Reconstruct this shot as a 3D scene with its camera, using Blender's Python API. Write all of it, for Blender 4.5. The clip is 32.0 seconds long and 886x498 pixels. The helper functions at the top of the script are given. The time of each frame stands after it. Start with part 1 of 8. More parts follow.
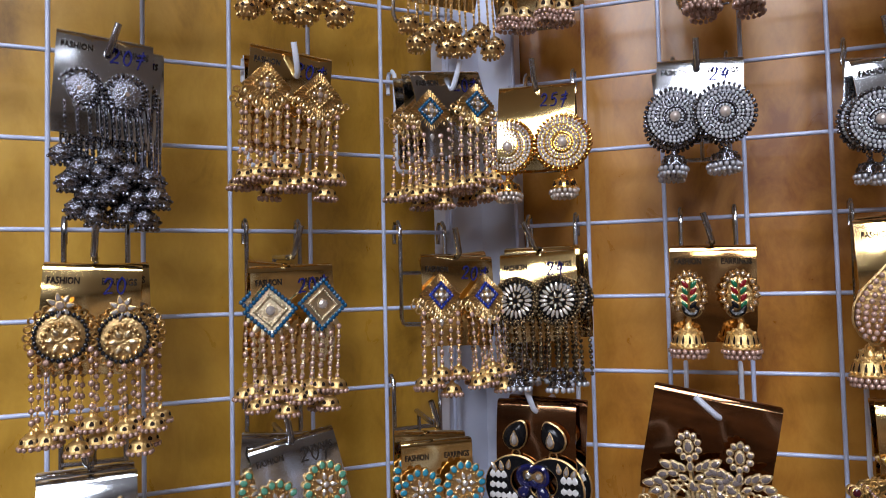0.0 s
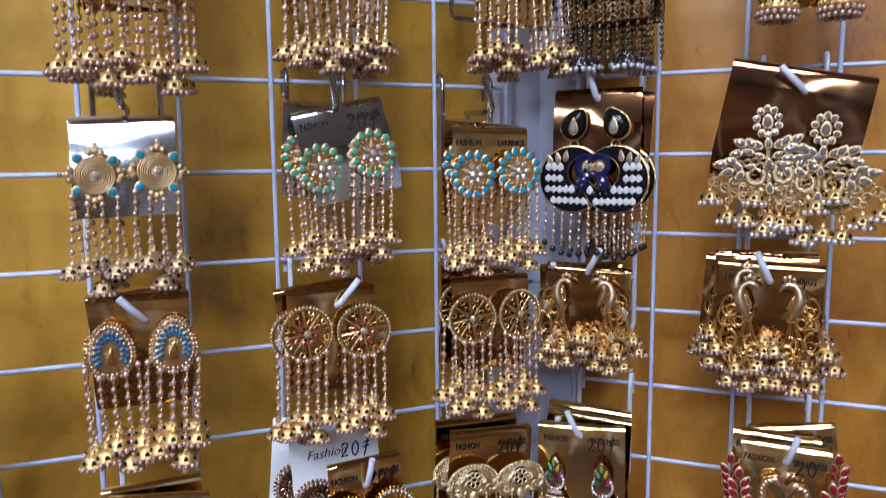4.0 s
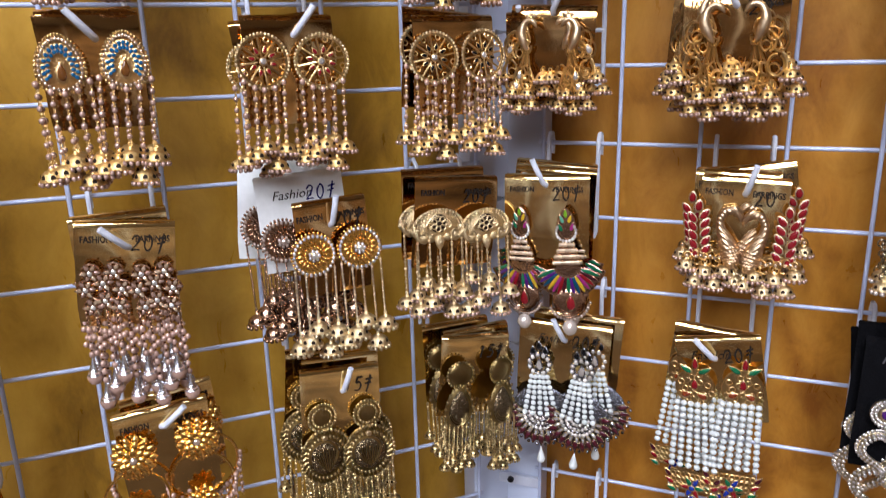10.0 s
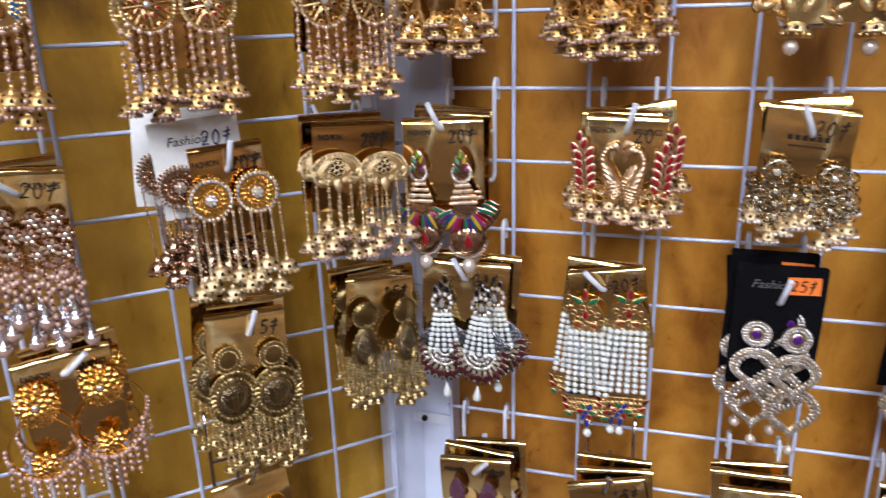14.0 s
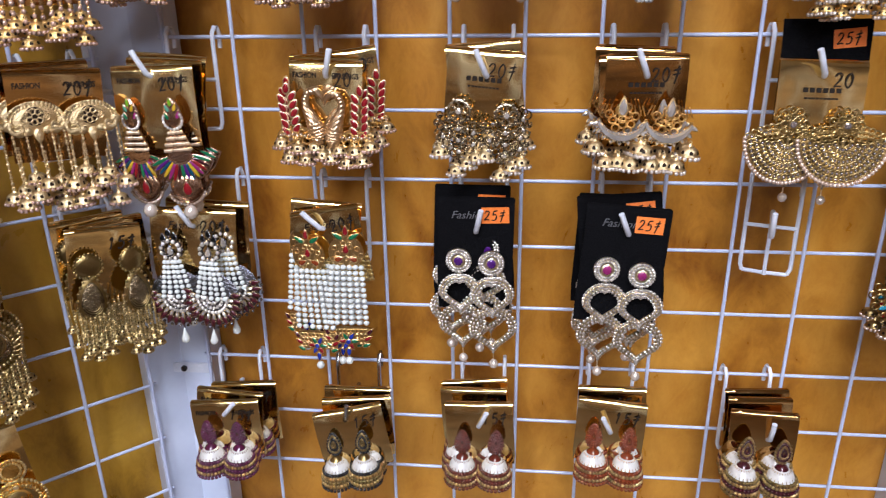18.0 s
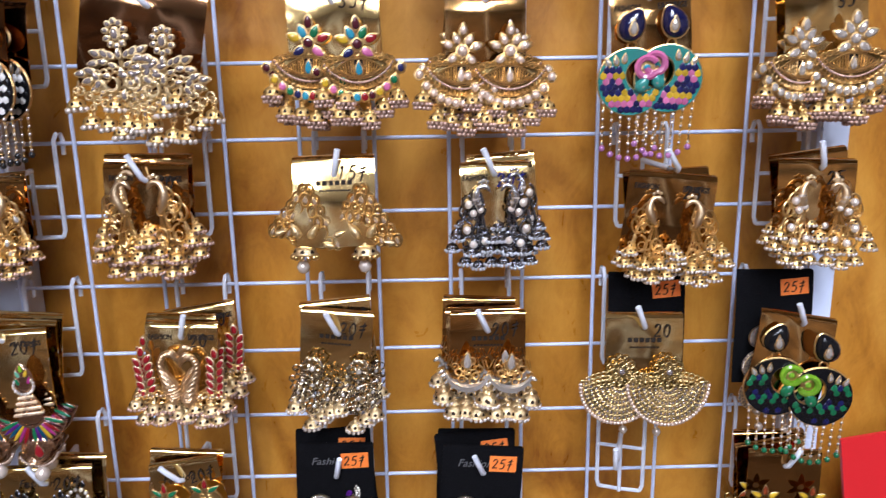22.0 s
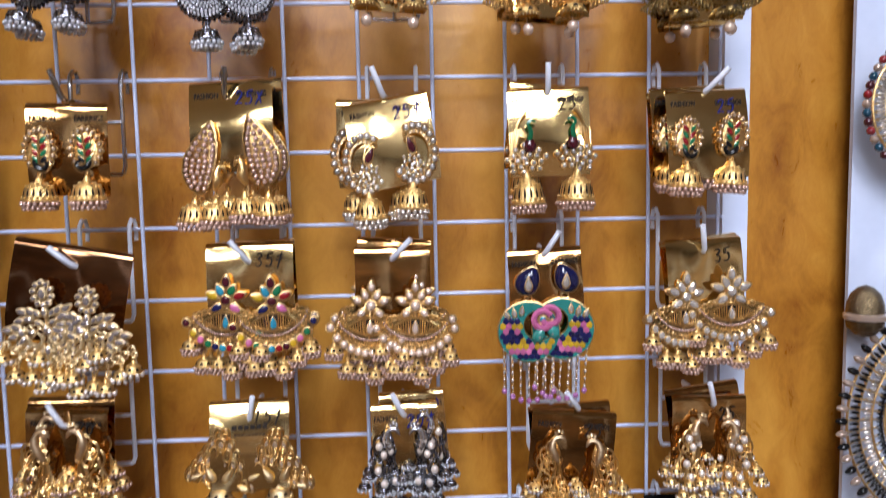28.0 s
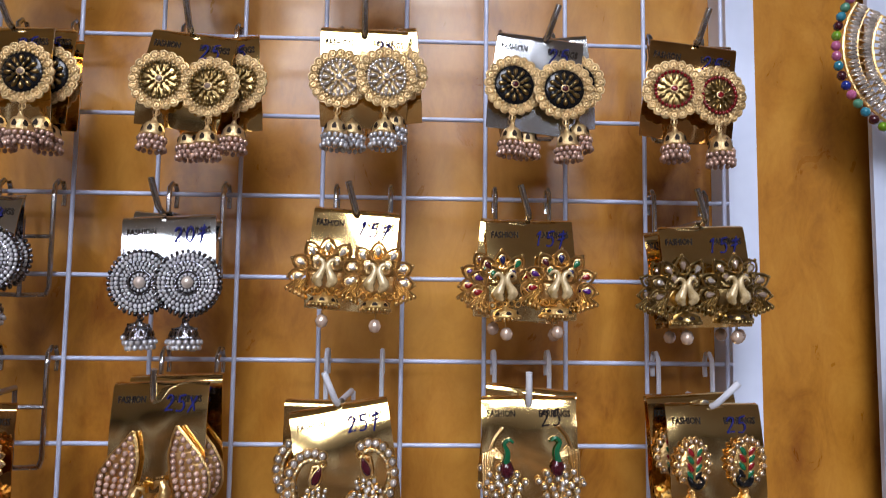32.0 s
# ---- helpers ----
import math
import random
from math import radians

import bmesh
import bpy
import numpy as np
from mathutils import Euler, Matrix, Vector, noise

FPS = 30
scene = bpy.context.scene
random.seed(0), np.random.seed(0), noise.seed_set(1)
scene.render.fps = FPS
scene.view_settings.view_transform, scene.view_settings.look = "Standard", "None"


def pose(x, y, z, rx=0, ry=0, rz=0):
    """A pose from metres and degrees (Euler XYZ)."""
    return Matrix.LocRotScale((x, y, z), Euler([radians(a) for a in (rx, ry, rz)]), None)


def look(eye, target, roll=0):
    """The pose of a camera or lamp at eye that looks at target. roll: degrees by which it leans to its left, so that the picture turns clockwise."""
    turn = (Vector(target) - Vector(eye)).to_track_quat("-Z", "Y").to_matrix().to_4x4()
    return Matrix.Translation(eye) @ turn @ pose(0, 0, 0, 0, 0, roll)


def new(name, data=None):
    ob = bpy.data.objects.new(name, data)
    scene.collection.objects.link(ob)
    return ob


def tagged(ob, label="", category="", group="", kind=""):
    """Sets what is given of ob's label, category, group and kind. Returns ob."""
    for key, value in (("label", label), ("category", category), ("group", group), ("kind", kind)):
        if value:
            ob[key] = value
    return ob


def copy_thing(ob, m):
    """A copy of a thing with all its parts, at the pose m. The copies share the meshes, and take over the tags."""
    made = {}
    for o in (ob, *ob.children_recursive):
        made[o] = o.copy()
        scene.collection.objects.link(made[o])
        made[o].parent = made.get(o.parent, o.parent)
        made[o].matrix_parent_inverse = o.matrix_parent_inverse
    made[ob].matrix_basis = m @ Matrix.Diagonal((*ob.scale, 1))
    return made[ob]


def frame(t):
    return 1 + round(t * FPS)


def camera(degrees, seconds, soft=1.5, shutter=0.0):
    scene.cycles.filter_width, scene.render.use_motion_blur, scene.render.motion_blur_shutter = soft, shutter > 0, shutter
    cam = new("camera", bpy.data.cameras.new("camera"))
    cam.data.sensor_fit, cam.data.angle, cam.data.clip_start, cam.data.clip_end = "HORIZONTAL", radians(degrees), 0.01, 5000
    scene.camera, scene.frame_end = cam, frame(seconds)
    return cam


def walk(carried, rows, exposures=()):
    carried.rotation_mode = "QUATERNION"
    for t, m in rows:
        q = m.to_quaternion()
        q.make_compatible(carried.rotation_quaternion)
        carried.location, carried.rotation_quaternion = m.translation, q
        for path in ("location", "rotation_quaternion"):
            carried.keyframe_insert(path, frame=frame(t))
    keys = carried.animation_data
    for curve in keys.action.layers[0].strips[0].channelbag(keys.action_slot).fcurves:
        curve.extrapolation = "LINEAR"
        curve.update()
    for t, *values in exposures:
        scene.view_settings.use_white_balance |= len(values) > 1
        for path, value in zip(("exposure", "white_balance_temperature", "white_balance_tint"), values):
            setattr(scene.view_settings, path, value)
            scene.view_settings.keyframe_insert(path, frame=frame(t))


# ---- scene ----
cam = camera(62.0, 32.0, soft=1.0, shutter=1.2)
PATH = [
    (0, (0.123, -0.507, 1.512), (-0.542, 1.377, 1.602), -1.3),
    (0.5, (0.123, -0.506, 1.507), (-0.541, 1.379, 1.585), -1.3),
    (1, (0.118, -0.502, 1.491), (-0.543, 1.386, 1.537), -1.2),
    (1.5, (0.114, -0.499, 1.471), (-0.558, 1.385, 1.466), -1.2),
    (2, (0.113, -0.492, 1.447), (-0.592, 1.379, 1.394), -1.2),
    (2.5, (0.113, -0.488, 1.438), (-0.615, 1.371, 1.318), -1.1),
    (3, (0.104, -0.487, 1.42), (-0.621, 1.369, 1.255), -0.8),
    (3.5, (0.098, -0.487, 1.406), (-0.625, 1.367, 1.203), -0.6),
    (4, (0.096, -0.485, 1.399), (-0.633, 1.362, 1.154), -0.5),
    (4.5, (0.094, -0.486, 1.394), (-0.629, 1.359, 1.125), -0.3),
    (6.5, (0.128, -0.479, 1.375), (-0.708, 1.302, 1.017), -1.0),
    (7, (0.125, -0.481, 1.37), (-0.705, 1.299, 0.99), -0.9),
    (7.5, (0.093, -0.487, 1.36), (-0.626, 1.333, 0.948), -0.3),
    (8, (0.101, -0.489, 1.348), (-0.635, 1.32, 0.915), -0.5),
    (8.5, (0.104, -0.49, 1.339), (-0.63, 1.316, 0.891), -0.7),
    (9, (0.107, -0.492, 1.333), (-0.613, 1.308, 0.842), -0.8),
    (9.5, (0.112, -0.493, 1.322), (-0.603, 1.305, 0.814), -1.1),
    (10, (0.121, -0.491, 1.314), (-0.597, 1.299, 0.786), -1.4),
    (10.5, (0.122, -0.491, 1.312), (-0.575, 1.302, 0.765), -1.4),
    (11, (0.124, -0.49, 1.314), (-0.547, 1.304, 0.74), -1.5),
    (11.5, (0.128, -0.492, 1.314), (-0.528, 1.305, 0.732), -1.5),
    (12, (0.135, -0.493, 1.312), (-0.52, 1.303, 0.724), -1.7),
    (12.5, (0.134, -0.494, 1.311), (-0.501, 1.306, 0.714), -1.7),
    (13, (0.136, -0.496, 1.31), (-0.482, 1.308, 0.707), -1.8),
    (13.5, (0.14, -0.497, 1.306), (-0.457, 1.312, 0.696), -1.7),
    (14, (0.15, -0.499, 1.304), (-0.409, 1.317, 0.679), -1.7),
    (14.5, (0.164, -0.499, 1.303), (-0.362, 1.322, 0.665), -1.6),
    (15, (0.186, -0.497, 1.296), (-0.291, 1.337, 0.657), -1.4),
    (15.5, (0.204, -0.504, 1.282), (-0.198, 1.352, 0.655), -1.2),
    (17.5, (0.242, -0.511, 1.293), (0.025, 1.341, 0.57), -0.7),
    (18, (0.246, -0.509, 1.295), (0.054, 1.346, 0.574), -0.8),
    (18.5, (0.248, -0.509, 1.298), (0.076, 1.351, 0.583), -1.0),
    (19, (0.256, -0.509, 1.305), (0.098, 1.363, 0.618), -1.0),
    (19.5, (0.265, -0.505, 1.33), (0.134, 1.372, 0.651), -0.9),
    (20, (0.265, -0.5, 1.352), (0.192, 1.398, 0.724), -0.6),
    (20.5, (0.268, -0.496, 1.371), (0.216, 1.413, 0.775), -0.7),
    (21, (0.273, -0.493, 1.385), (0.245, 1.432, 0.845), -0.7),
    (21.5, (0.279, -0.497, 1.388), (0.282, 1.444, 0.903), -0.8),
    (22, (0.289, -0.5, 1.389), (0.312, 1.448, 0.935), -1.0),
    (22.5, (0.297, -0.499, 1.39), (0.327, 1.452, 0.953), -1.1),
    (23, (0.303, -0.499, 1.395), (0.347, 1.456, 0.972), -1.1),
    (23.5, (0.306, -0.501, 1.397), (0.365, 1.457, 0.994), -1.1),
    (24, (0.305, -0.504, 1.4), (0.385, 1.454, 1.002), -1.1),
    (24.5, (0.31, -0.506, 1.401), (0.382, 1.455, 1.011), -1.2),
    (26.5, (0.33, -0.512, 1.476), (0.386, 1.437, 1.028), -1.2),
    (27, (0.332, -0.515, 1.475), (0.395, 1.451, 1.112), -1.1),
    (27.5, (0.335, -0.514, 1.479), (0.401, 1.464, 1.19), -1.0),
    (28, (0.332, -0.513, 1.479), (0.422, 1.477, 1.295), -1.1),
    (28.5, (0.331, -0.507, 1.491), (0.432, 1.487, 1.374), -1.2),
    (29, (0.344, -0.501, 1.517), (0.408, 1.498, 1.489), -1.2),
    (29.5, (0.344, -0.495, 1.538), (0.427, 1.502, 1.584), -0.9),
    (30, (0.348, -0.479, 1.554), (0.44, 1.517, 1.651), -0.4),
    (30.5, (0.35, -0.467, 1.563), (0.44, 1.527, 1.69), -0.0),
    (31, (0.353, -0.458, 1.571), (0.434, 1.536, 1.708), 0.4),
    (31.5, (0.356, -0.451, 1.575), (0.43, 1.541, 1.734), 0.6),
    (32, (0.358, -0.451, 1.579), (0.431, 1.54, 1.754), 0.7),
]
EXPOSURES = [(0.0, -0.77, 6300, 15), (2.0, -0.72, 5700, 15), (4.0, -0.51, 5600, 15), (8.0, -0.37, 5750, 15), (9.0, -0.26, 6200, 15), (12.0, -0.22, 6400, 15), (18.0, -0.15, 6400, 15), (19.0, -0.06, 6350, 15), (20.0, 0.19, 6300, 15), (21.0, 0.13, 6300, 15), (22.0, -0.05, 6150, 15), (24.0, -0.21, 6250, 15), (27.0, -0.27, 6400, 15), (29.0, -0.33, 6300, 15), (30.0, -0.50, 6500, 15), (32.0, -0.65, 6500, 15)]
walk(cam, [(t, look(eye, target, roll)) for t, eye, target, roll in PATH], EXPOSURES)

# ---- light ----
world = bpy.data.worlds.new("shop_world")
scene.world = world
world.use_nodes = True
world.node_tree.nodes["Background"].inputs[0].default_value = (0.55, 0.6, 0.7, 1)
world.node_tree.nodes["Background"].inputs[1].default_value = 0.05


def area_light(name, m, sx, sy, power, colour):
    lamp = bpy.data.lights.new(name, "AREA")
    lamp.shape, lamp.size, lamp.size_y, lamp.energy, lamp.color = "RECTANGLE", sx, sy, power, colour
    ob = new(name, lamp)
    ob.matrix_world = m
    return ob


COOL = (0.87, 0.92, 1.0)
LAMPS = [(-0.15, -2.2), (0.35, -1.45), (-0.9, -3.3), (0.9, -3.2)]
for lx, ly in LAMPS:
    area_light("ceiling_lamp_light", pose(lx, ly, 2.52, 0, 0, 0), 0.34, 1.3, 42, COOL)


# ---- materials ----
def material(name, colour, rough=0.5, metal=0.0, **more):
    m = bpy.data.materials.new(name)
    m.use_nodes = True
    b = m.node_tree.nodes["Principled BSDF"]
    b.inputs["Base Color"].default_value = (*colour, 1)
    b.inputs["Roughness"].default_value, b.inputs["Metallic"].default_value = rough, metal
    for key, value in more.items():
        b.inputs[key.replace("_", " ")].default_value = value
    return m


def node(m, kind, **inputs):
    n = m.node_tree.nodes.new(kind)
    for key, value in inputs.items():
        n.inputs[key.replace("_", " ")].default_value = value
    return n


def varied(m, scale, dark, light, bump=0.0, detail=4.0, stretch=None, coarse=0.0):
    """Blends two colours by noise at one or two scales, with fine relief."""
    t, b = m.node_tree, m.node_tree.nodes["Principled BSDF"]
    pos = node(m, "ShaderNodeTexCoord").outputs["Object"]
    if stretch:
        mp = node(m, "ShaderNodeMapping")
        mp.inputs["Scale"].default_value = stretch
        t.links.new(pos, mp.inputs["Vector"])
        pos = mp.outputs[0]
    nz = node(m, "ShaderNodeTexNoise", Scale=scale, Detail=detail, Roughness=0.6)
    t.links.new(pos, nz.inputs["Vector"])
    ramp = node(m, "ShaderNodeValToRGB")
    ramp.color_ramp.elements[0].color, ramp.color_ramp.elements[1].color = (*dark, 1), (*light, 1)
    ramp.color_ramp.elements[0].position, ramp.color_ramp.elements[1].position = 0.3, 0.7
    t.links.new(nz.outputs["Fac"], ramp.inputs[0])
    out = ramp.outputs[0]
    if coarse:
        n2 = node(m, "ShaderNodeTexNoise", Scale=coarse, Detail=2.0)
        t.links.new(node(m, "ShaderNodeTexCoord").outputs["Object"], n2.inputs["Vector"])
        mr = node(m, "ShaderNodeMapRange")
        mr.inputs["From Min"].default_value, mr.inputs["From Max"].default_value = 0.3, 0.7
        mr.inputs["To Min"].default_value, mr.inputs["To Max"].default_value = 0.62, 1.26
        t.links.new(n2.outputs["Fac"], mr.inputs["Value"])
        vm = node(m, "ShaderNodeVectorMath")
        vm.operation = "SCALE"
        t.links.new(out, vm.inputs[0])
        t.links.new(mr.outputs[0], vm.inputs["Scale"])
        out = vm.outputs[0]
    t.links.new(out, b.inputs["Base Color"])
    if bump:
        bp = node(m, "ShaderNodeBump", Strength=bump, Distance=0.001)
        t.links.new(nz.outputs["Fac"], bp.inputs["Height"])
        t.links.new(bp.outputs[0], b.inputs["Normal"])
    return m


def toned(m, spread=0.25):
    """Small steps of tone from object to object and from bead to bead."""
    t, b = m.node_tree, m.node_tree.nodes["Principled BSDF"]
    base = tuple(b.inputs["Base Color"].default_value)
    geo = node(m, "ShaderNodeNewGeometry")
    mr = node(m, "ShaderNodeMapRange")
    mr.inputs["To Min"].default_value, mr.inputs["To Max"].default_value = 1 - spread, 1 + spread * 0.4
    t.links.new(geo.outputs["Random Per Island"], mr.inputs["Value"])
    vm = node(m, "ShaderNodeVectorMath")
    vm.operation = "SCALE"
    vm.inputs[0].default_value = base[:3]
    t.links.new(mr.outputs[0], vm.inputs["Scale"])
    t.links.new(vm.outputs[0], b.inputs["Base Color"])
    return m


def relief(m, scale, strength, rough_low=None, rough_high=None, depth=0.0006, shift=0.0):
    """Fine stamped relief, with gloss that wanders."""
    t, b = m.node_tree, m.node_tree.nodes["Principled BSDF"]
    pos = node(m, "ShaderNodeTexCoord").outputs["Object"]
    nz = node(m, "ShaderNodeTexNoise", Scale=scale, Detail=2.0)
    if shift:
        chance = node(m, "ShaderNodeMath")
        chance.operation = "MULTIPLY"
        chance.inputs[1].default_value = shift
        t.links.new(node(m, "ShaderNodeObjectInfo").outputs["Random"], chance.inputs[0])
        add = node(m, "ShaderNodeVectorMath")
        t.links.new(pos, add.inputs[0])
        t.links.new(chance.outputs[0], add.inputs[1])
        pos = add.outputs[0]
    t.links.new(pos, nz.inputs["Vector"])
    bp = node(m, "ShaderNodeBump", Strength=strength, Distance=depth)
    t.links.new(nz.outputs["Fac"], bp.inputs["Height"])
    t.links.new(bp.outputs[0], b.inputs["Normal"])
    if rough_low is not None:
        mr = node(m, "ShaderNodeMapRange")
        mr.inputs["To Min"].default_value, mr.inputs["To Max"].default_value = rough_low, rough_high
        t.links.new(nz.outputs["Fac"], mr.inputs["Value"])
        t.links.new(mr.outputs[0], b.inputs["Roughness"])
    return m


GOLD = relief(toned(material("gold_metal", (0.74, 0.5, 0.22), 0.28, 1.0), 0.45), 900, 0.8, depth=0.0006)
PALE = relief(toned(material("pale_gold_metal", (0.8, 0.66, 0.44), 0.3, 1.0), 0.35), 900, 0.8, depth=0.0006)
ROSE = relief(toned(material("rose_gold_metal", (0.52, 0.33, 0.22), 0.22, 1.0), 0.35), 620, 0.5, depth=0.0006)
ANTIQUE = relief(toned(material("antique_gold_metal", (0.34, 0.24, 0.1), 0.28, 1.0), 0.4), 620, 0.5, depth=0.0006)
COINGOLD = relief(toned(material("coin_gold_metal", (0.72, 0.53, 0.28), 0.46, 1.0), 0.25), 1500, 1.0, depth=0.0005)
BRONZE = relief(toned(material("dark_bronze_metal", (0.22, 0.165, 0.095), 0.26, 1.0), 0.3), 1000, 1.0, depth=0.001)
BRIGHT = relief(toned(material("bright_gold_metal", (0.9, 0.55, 0.15), 0.24, 1.0), 0.3), 800, 0.4)
SILVER = relief(toned(material("silver_metal", (0.58, 0.59, 0.63), 0.24, 1.0), 0.3), 900, 0.35)
OXIDE = relief(toned(material("oxidised_silver_metal", (0.26, 0.26, 0.29), 0.2, 1.0), 0.6), 900, 1.0, depth=0.0009)
PEARL = toned(material("white_pearl", (0.72, 0.63, 0.56), 0.2, 0.5, Coat_Weight=0.6, Coat_Roughness=0.1), 0.15)
PINKPEARL = toned(material("pink_pearl", (0.54, 0.35, 0.28), 0.25, 0.4, Coat_Weight=0.6, Coat_Roughness=0.1), 0.25)
GREYPEARL = toned(material("grey_pearl", (0.62, 0.63, 0.67), 0.2, 0.55, Coat_Weight=0.6, Coat_Roughness=0.1), 0.2)
WHITEBEAD = toned(material("white_bead", (0.62, 0.65, 0.64), 0.25, 0.0, Coat_Weight=0.4), 0.12)
CRYSTAL = toned(material("clear_crystal", (0.76, 0.7, 0.64), 0.1, 0.7, Coat_Weight=1.0, Coat_Roughness=0.02), 0.4)
SMOKE = toned(material("smoky_crystal", (0.4, 0.3, 0.24), 0.06, 0.4, Coat_Weight=1.0, Coat_Roughness=0.02), 0.4)
BLACKBEAD = material("black_bead", (0.012, 0.012, 0.014), 0.12)


def gem(name, colour):
    """A coloured stone or enamel of deep tone."""
    return toned(material(name, tuple(0.55 * c for c in colour), 0.12, 0.0, Coat_Weight=0.5, Coat_Roughness=0.05), 0.3)


RED, MAROON = gem("red_stone", (0.36, 0.012, 0.02)), gem("maroon_stone", (0.09, 0.008, 0.018))
GREEN, LIME = gem("green_stone", (0.01, 0.2, 0.08)), gem("lime_enamel", (0.25, 0.55, 0.03))
TEAL, TURQUOISE = gem("teal_stone", (0.004, 0.08, 0.15)), gem("turquoise_stone", (0.04, 0.36, 0.52))
BLUE, NAVY = gem("blue_stone", (0.02, 0.05, 0.42)), gem("navy_enamel", (0.012, 0.015, 0.1))
PURPLE, PINK = gem("purple_stone", (0.1, 0.015, 0.22)), gem("pink_enamel", (0.8, 0.2, 0.44))
YELLOW, ORANGE = gem("yellow_stone", (0.8, 0.5, 0.03)), gem("orange_enamel", (0.34, 0.06, 0.015))
BLACK, MINT = material("black_enamel", (0.006, 0.006, 0.007), 0.16, 0.0, Specular_IOR_Level=0.25), gem("mint_stone", (0.14, 0.45, 0.29))
SEA, LILAC = gem("sea_green_enamel", (0.04, 0.34, 0.3)), gem("lilac_bead", (0.6, 0.24, 0.56))

IVORY = varied(material("ivory_enamel", (0.78, 0.66, 0.42), 0.25, 0.2, Coat_Weight=0.6), 300, (0.34, 0.23, 0.09), (0.74, 0.6, 0.36), 0.4)
PEARLCREAM = toned(material("cream_pearl", (0.72, 0.56, 0.46), 0.2, 0.5, Coat_Weight=0.7, Coat_Roughness=0.08), 0.1)
ENAMELWHITE = varied(material("white_enamel", (0.8, 0.78, 0.76), 0.2, 0.0, Coat_Weight=0.6), 400, (0.5, 0.48, 0.46), (0.66, 0.65, 0.63))
PLUM, RUST = gem("plum_bead", (0.13, 0.012, 0.065)), gem("rust_bead", (0.18, 0.03, 0.016))
AMBER, BLUSH = gem("amber_stone", (0.24, 0.08, 0.014)), toned(material("blush_stone", (0.4, 0.25, 0.19), 0.12, 0.5, Coat_Weight=1.0, Coat_Roughness=0.05), 0.5)
AZURE, CHAMPAGNE = gem("azure_stone", (0.006, 0.14, 0.32)), toned(material("champagne_stone", (0.72, 0.53, 0.36), 0.12, 0.7, Coat_Weight=1.0, Coat_Roughness=0.03), 0.4)
GREYSTONE = toned(material("grey_crystal", (0.28, 0.235, 0.23), 0.1, 0.5, Coat_Weight=1.0, Coat_Roughness=0.03), 0.4)
FUCHSIA = gem("fuchsia_enamel", (0.4, 0.03, 0.2))

BELLGOLD = relief(toned(material("bell_gold_metal", (0.84, 0.58, 0.24), 0.42, 1.0), 0.35), 1100, 1.0, depth=0.0006)
BELLPALE = relief(toned(material("bell_pale_metal", (0.8, 0.62, 0.36), 0.42, 1.0), 0.35), 1100, 1.0, depth=0.0006)
ROSEPALE = relief(toned(material("pale_rose_metal", (0.66, 0.49, 0.31), 0.4, 1.0), 0.1), 1300, 0.35)
SWANGOLD = material("chased_rose_gold", (0.64, 0.45, 0.28), 0.36, 1.0)
_wave = node(SWANGOLD, "ShaderNodeTexWave", Scale=230.0, Distortion=1.0)
_wave.bands_direction = "DIAGONAL"
SWANGOLD.node_tree.links.new(node(SWANGOLD, "ShaderNodeTexCoord").outputs["Object"], _wave.inputs["Vector"])
_chased = node(SWANGOLD, "ShaderNodeBump", Strength=0.6, Distance=0.0005)
SWANGOLD.node_tree.links.new(_wave.outputs["Fac"], _chased.inputs["Height"])
SWANGOLD.node_tree.links.new(_chased.outputs[0], SWANGOLD.node_tree.nodes["Principled BSDF"].inputs["Normal"])
TASSELGOLD = relief(toned(material("worn_gold_metal", (0.56, 0.42, 0.2), 0.3, 1.0), 0.4), 900, 0.6, depth=0.0006)
GREYGOLD = relief(toned(material("grey_gold_metal", (0.52, 0.45, 0.34), 0.22, 1.0), 0.5), 900, 0.6, depth=0.0006)
# near-black that paints the shade inside openings; the metal itself is not cut
HOLESHADE = material("hole_shade", (0.02, 0.011, 0.006), 0.6, 0.0, Specular_IOR_Level=0.15)
FOIL = relief(material("gold_foil_card", (0.86, 0.63, 0.28), 0.12, 1.0), 11, 1.0, 0.05, 0.13, 0.0055, 3.0)
SILVERFOIL = relief(material("silver_foil_card", (0.62, 0.65, 0.68), 0.14, 1.0), 11, 1.0, 0.06, 0.15, 0.0055, 3.0)
BROWNFOIL = relief(material("brown_foil_card", (0.52, 0.3, 0.11), 0.1, 1.0), 11, 1.0, 0.04, 0.11, 0.0055, 3.0)
# foil with the dark reflection of a tilted card put into its base colour
DARKREFLECTFOIL = relief(material("dark_reflection_foil_card", (0.26, 0.13, 0.06), 0.1, 1.0), 11, 1.0, 0.04, 0.11, 0.0055, 3.0)
WHITECARD = varied(material("white_card", (0.8, 0.82, 0.8), 0.4), 200, (0.76, 0.78, 0.77), (0.84, 0.86, 0.85))
BLACKCARD = varied(material("black_velvet_card", (0.004, 0.004, 0.005), 0.9, 0.0, Specular_IOR_Level=0.05), 900, (0.002, 0.002, 0.0026), (0.006, 0.006, 0.0072), 0.3)
STICKER = varied(material("orange_sticker", (0.85, 0.2, 0.03), 0.6), 300, (0.8, 0.17, 0.02), (0.88, 0.23, 0.04))
INK = material("blue_black_ink", (0.012, 0.014, 0.11), 0.7, 0.0, Specular_IOR_Level=0.1)
DARKINK = material("black_ink", (0.02, 0.015, 0.012), 0.7, 0.0, Specular_IOR_Level=0.1)
SILVERINK = material("silver_ink", (0.2, 0.2, 0.22), 0.4, 0.6)
WIRE = varied(material("white_coated_wire", (0.5, 0.56, 0.76), 0.3, 0.0, Coat_Weight=0.3), 60, (0.42, 0.48, 0.68), (0.56, 0.62, 0.82), 0.1)
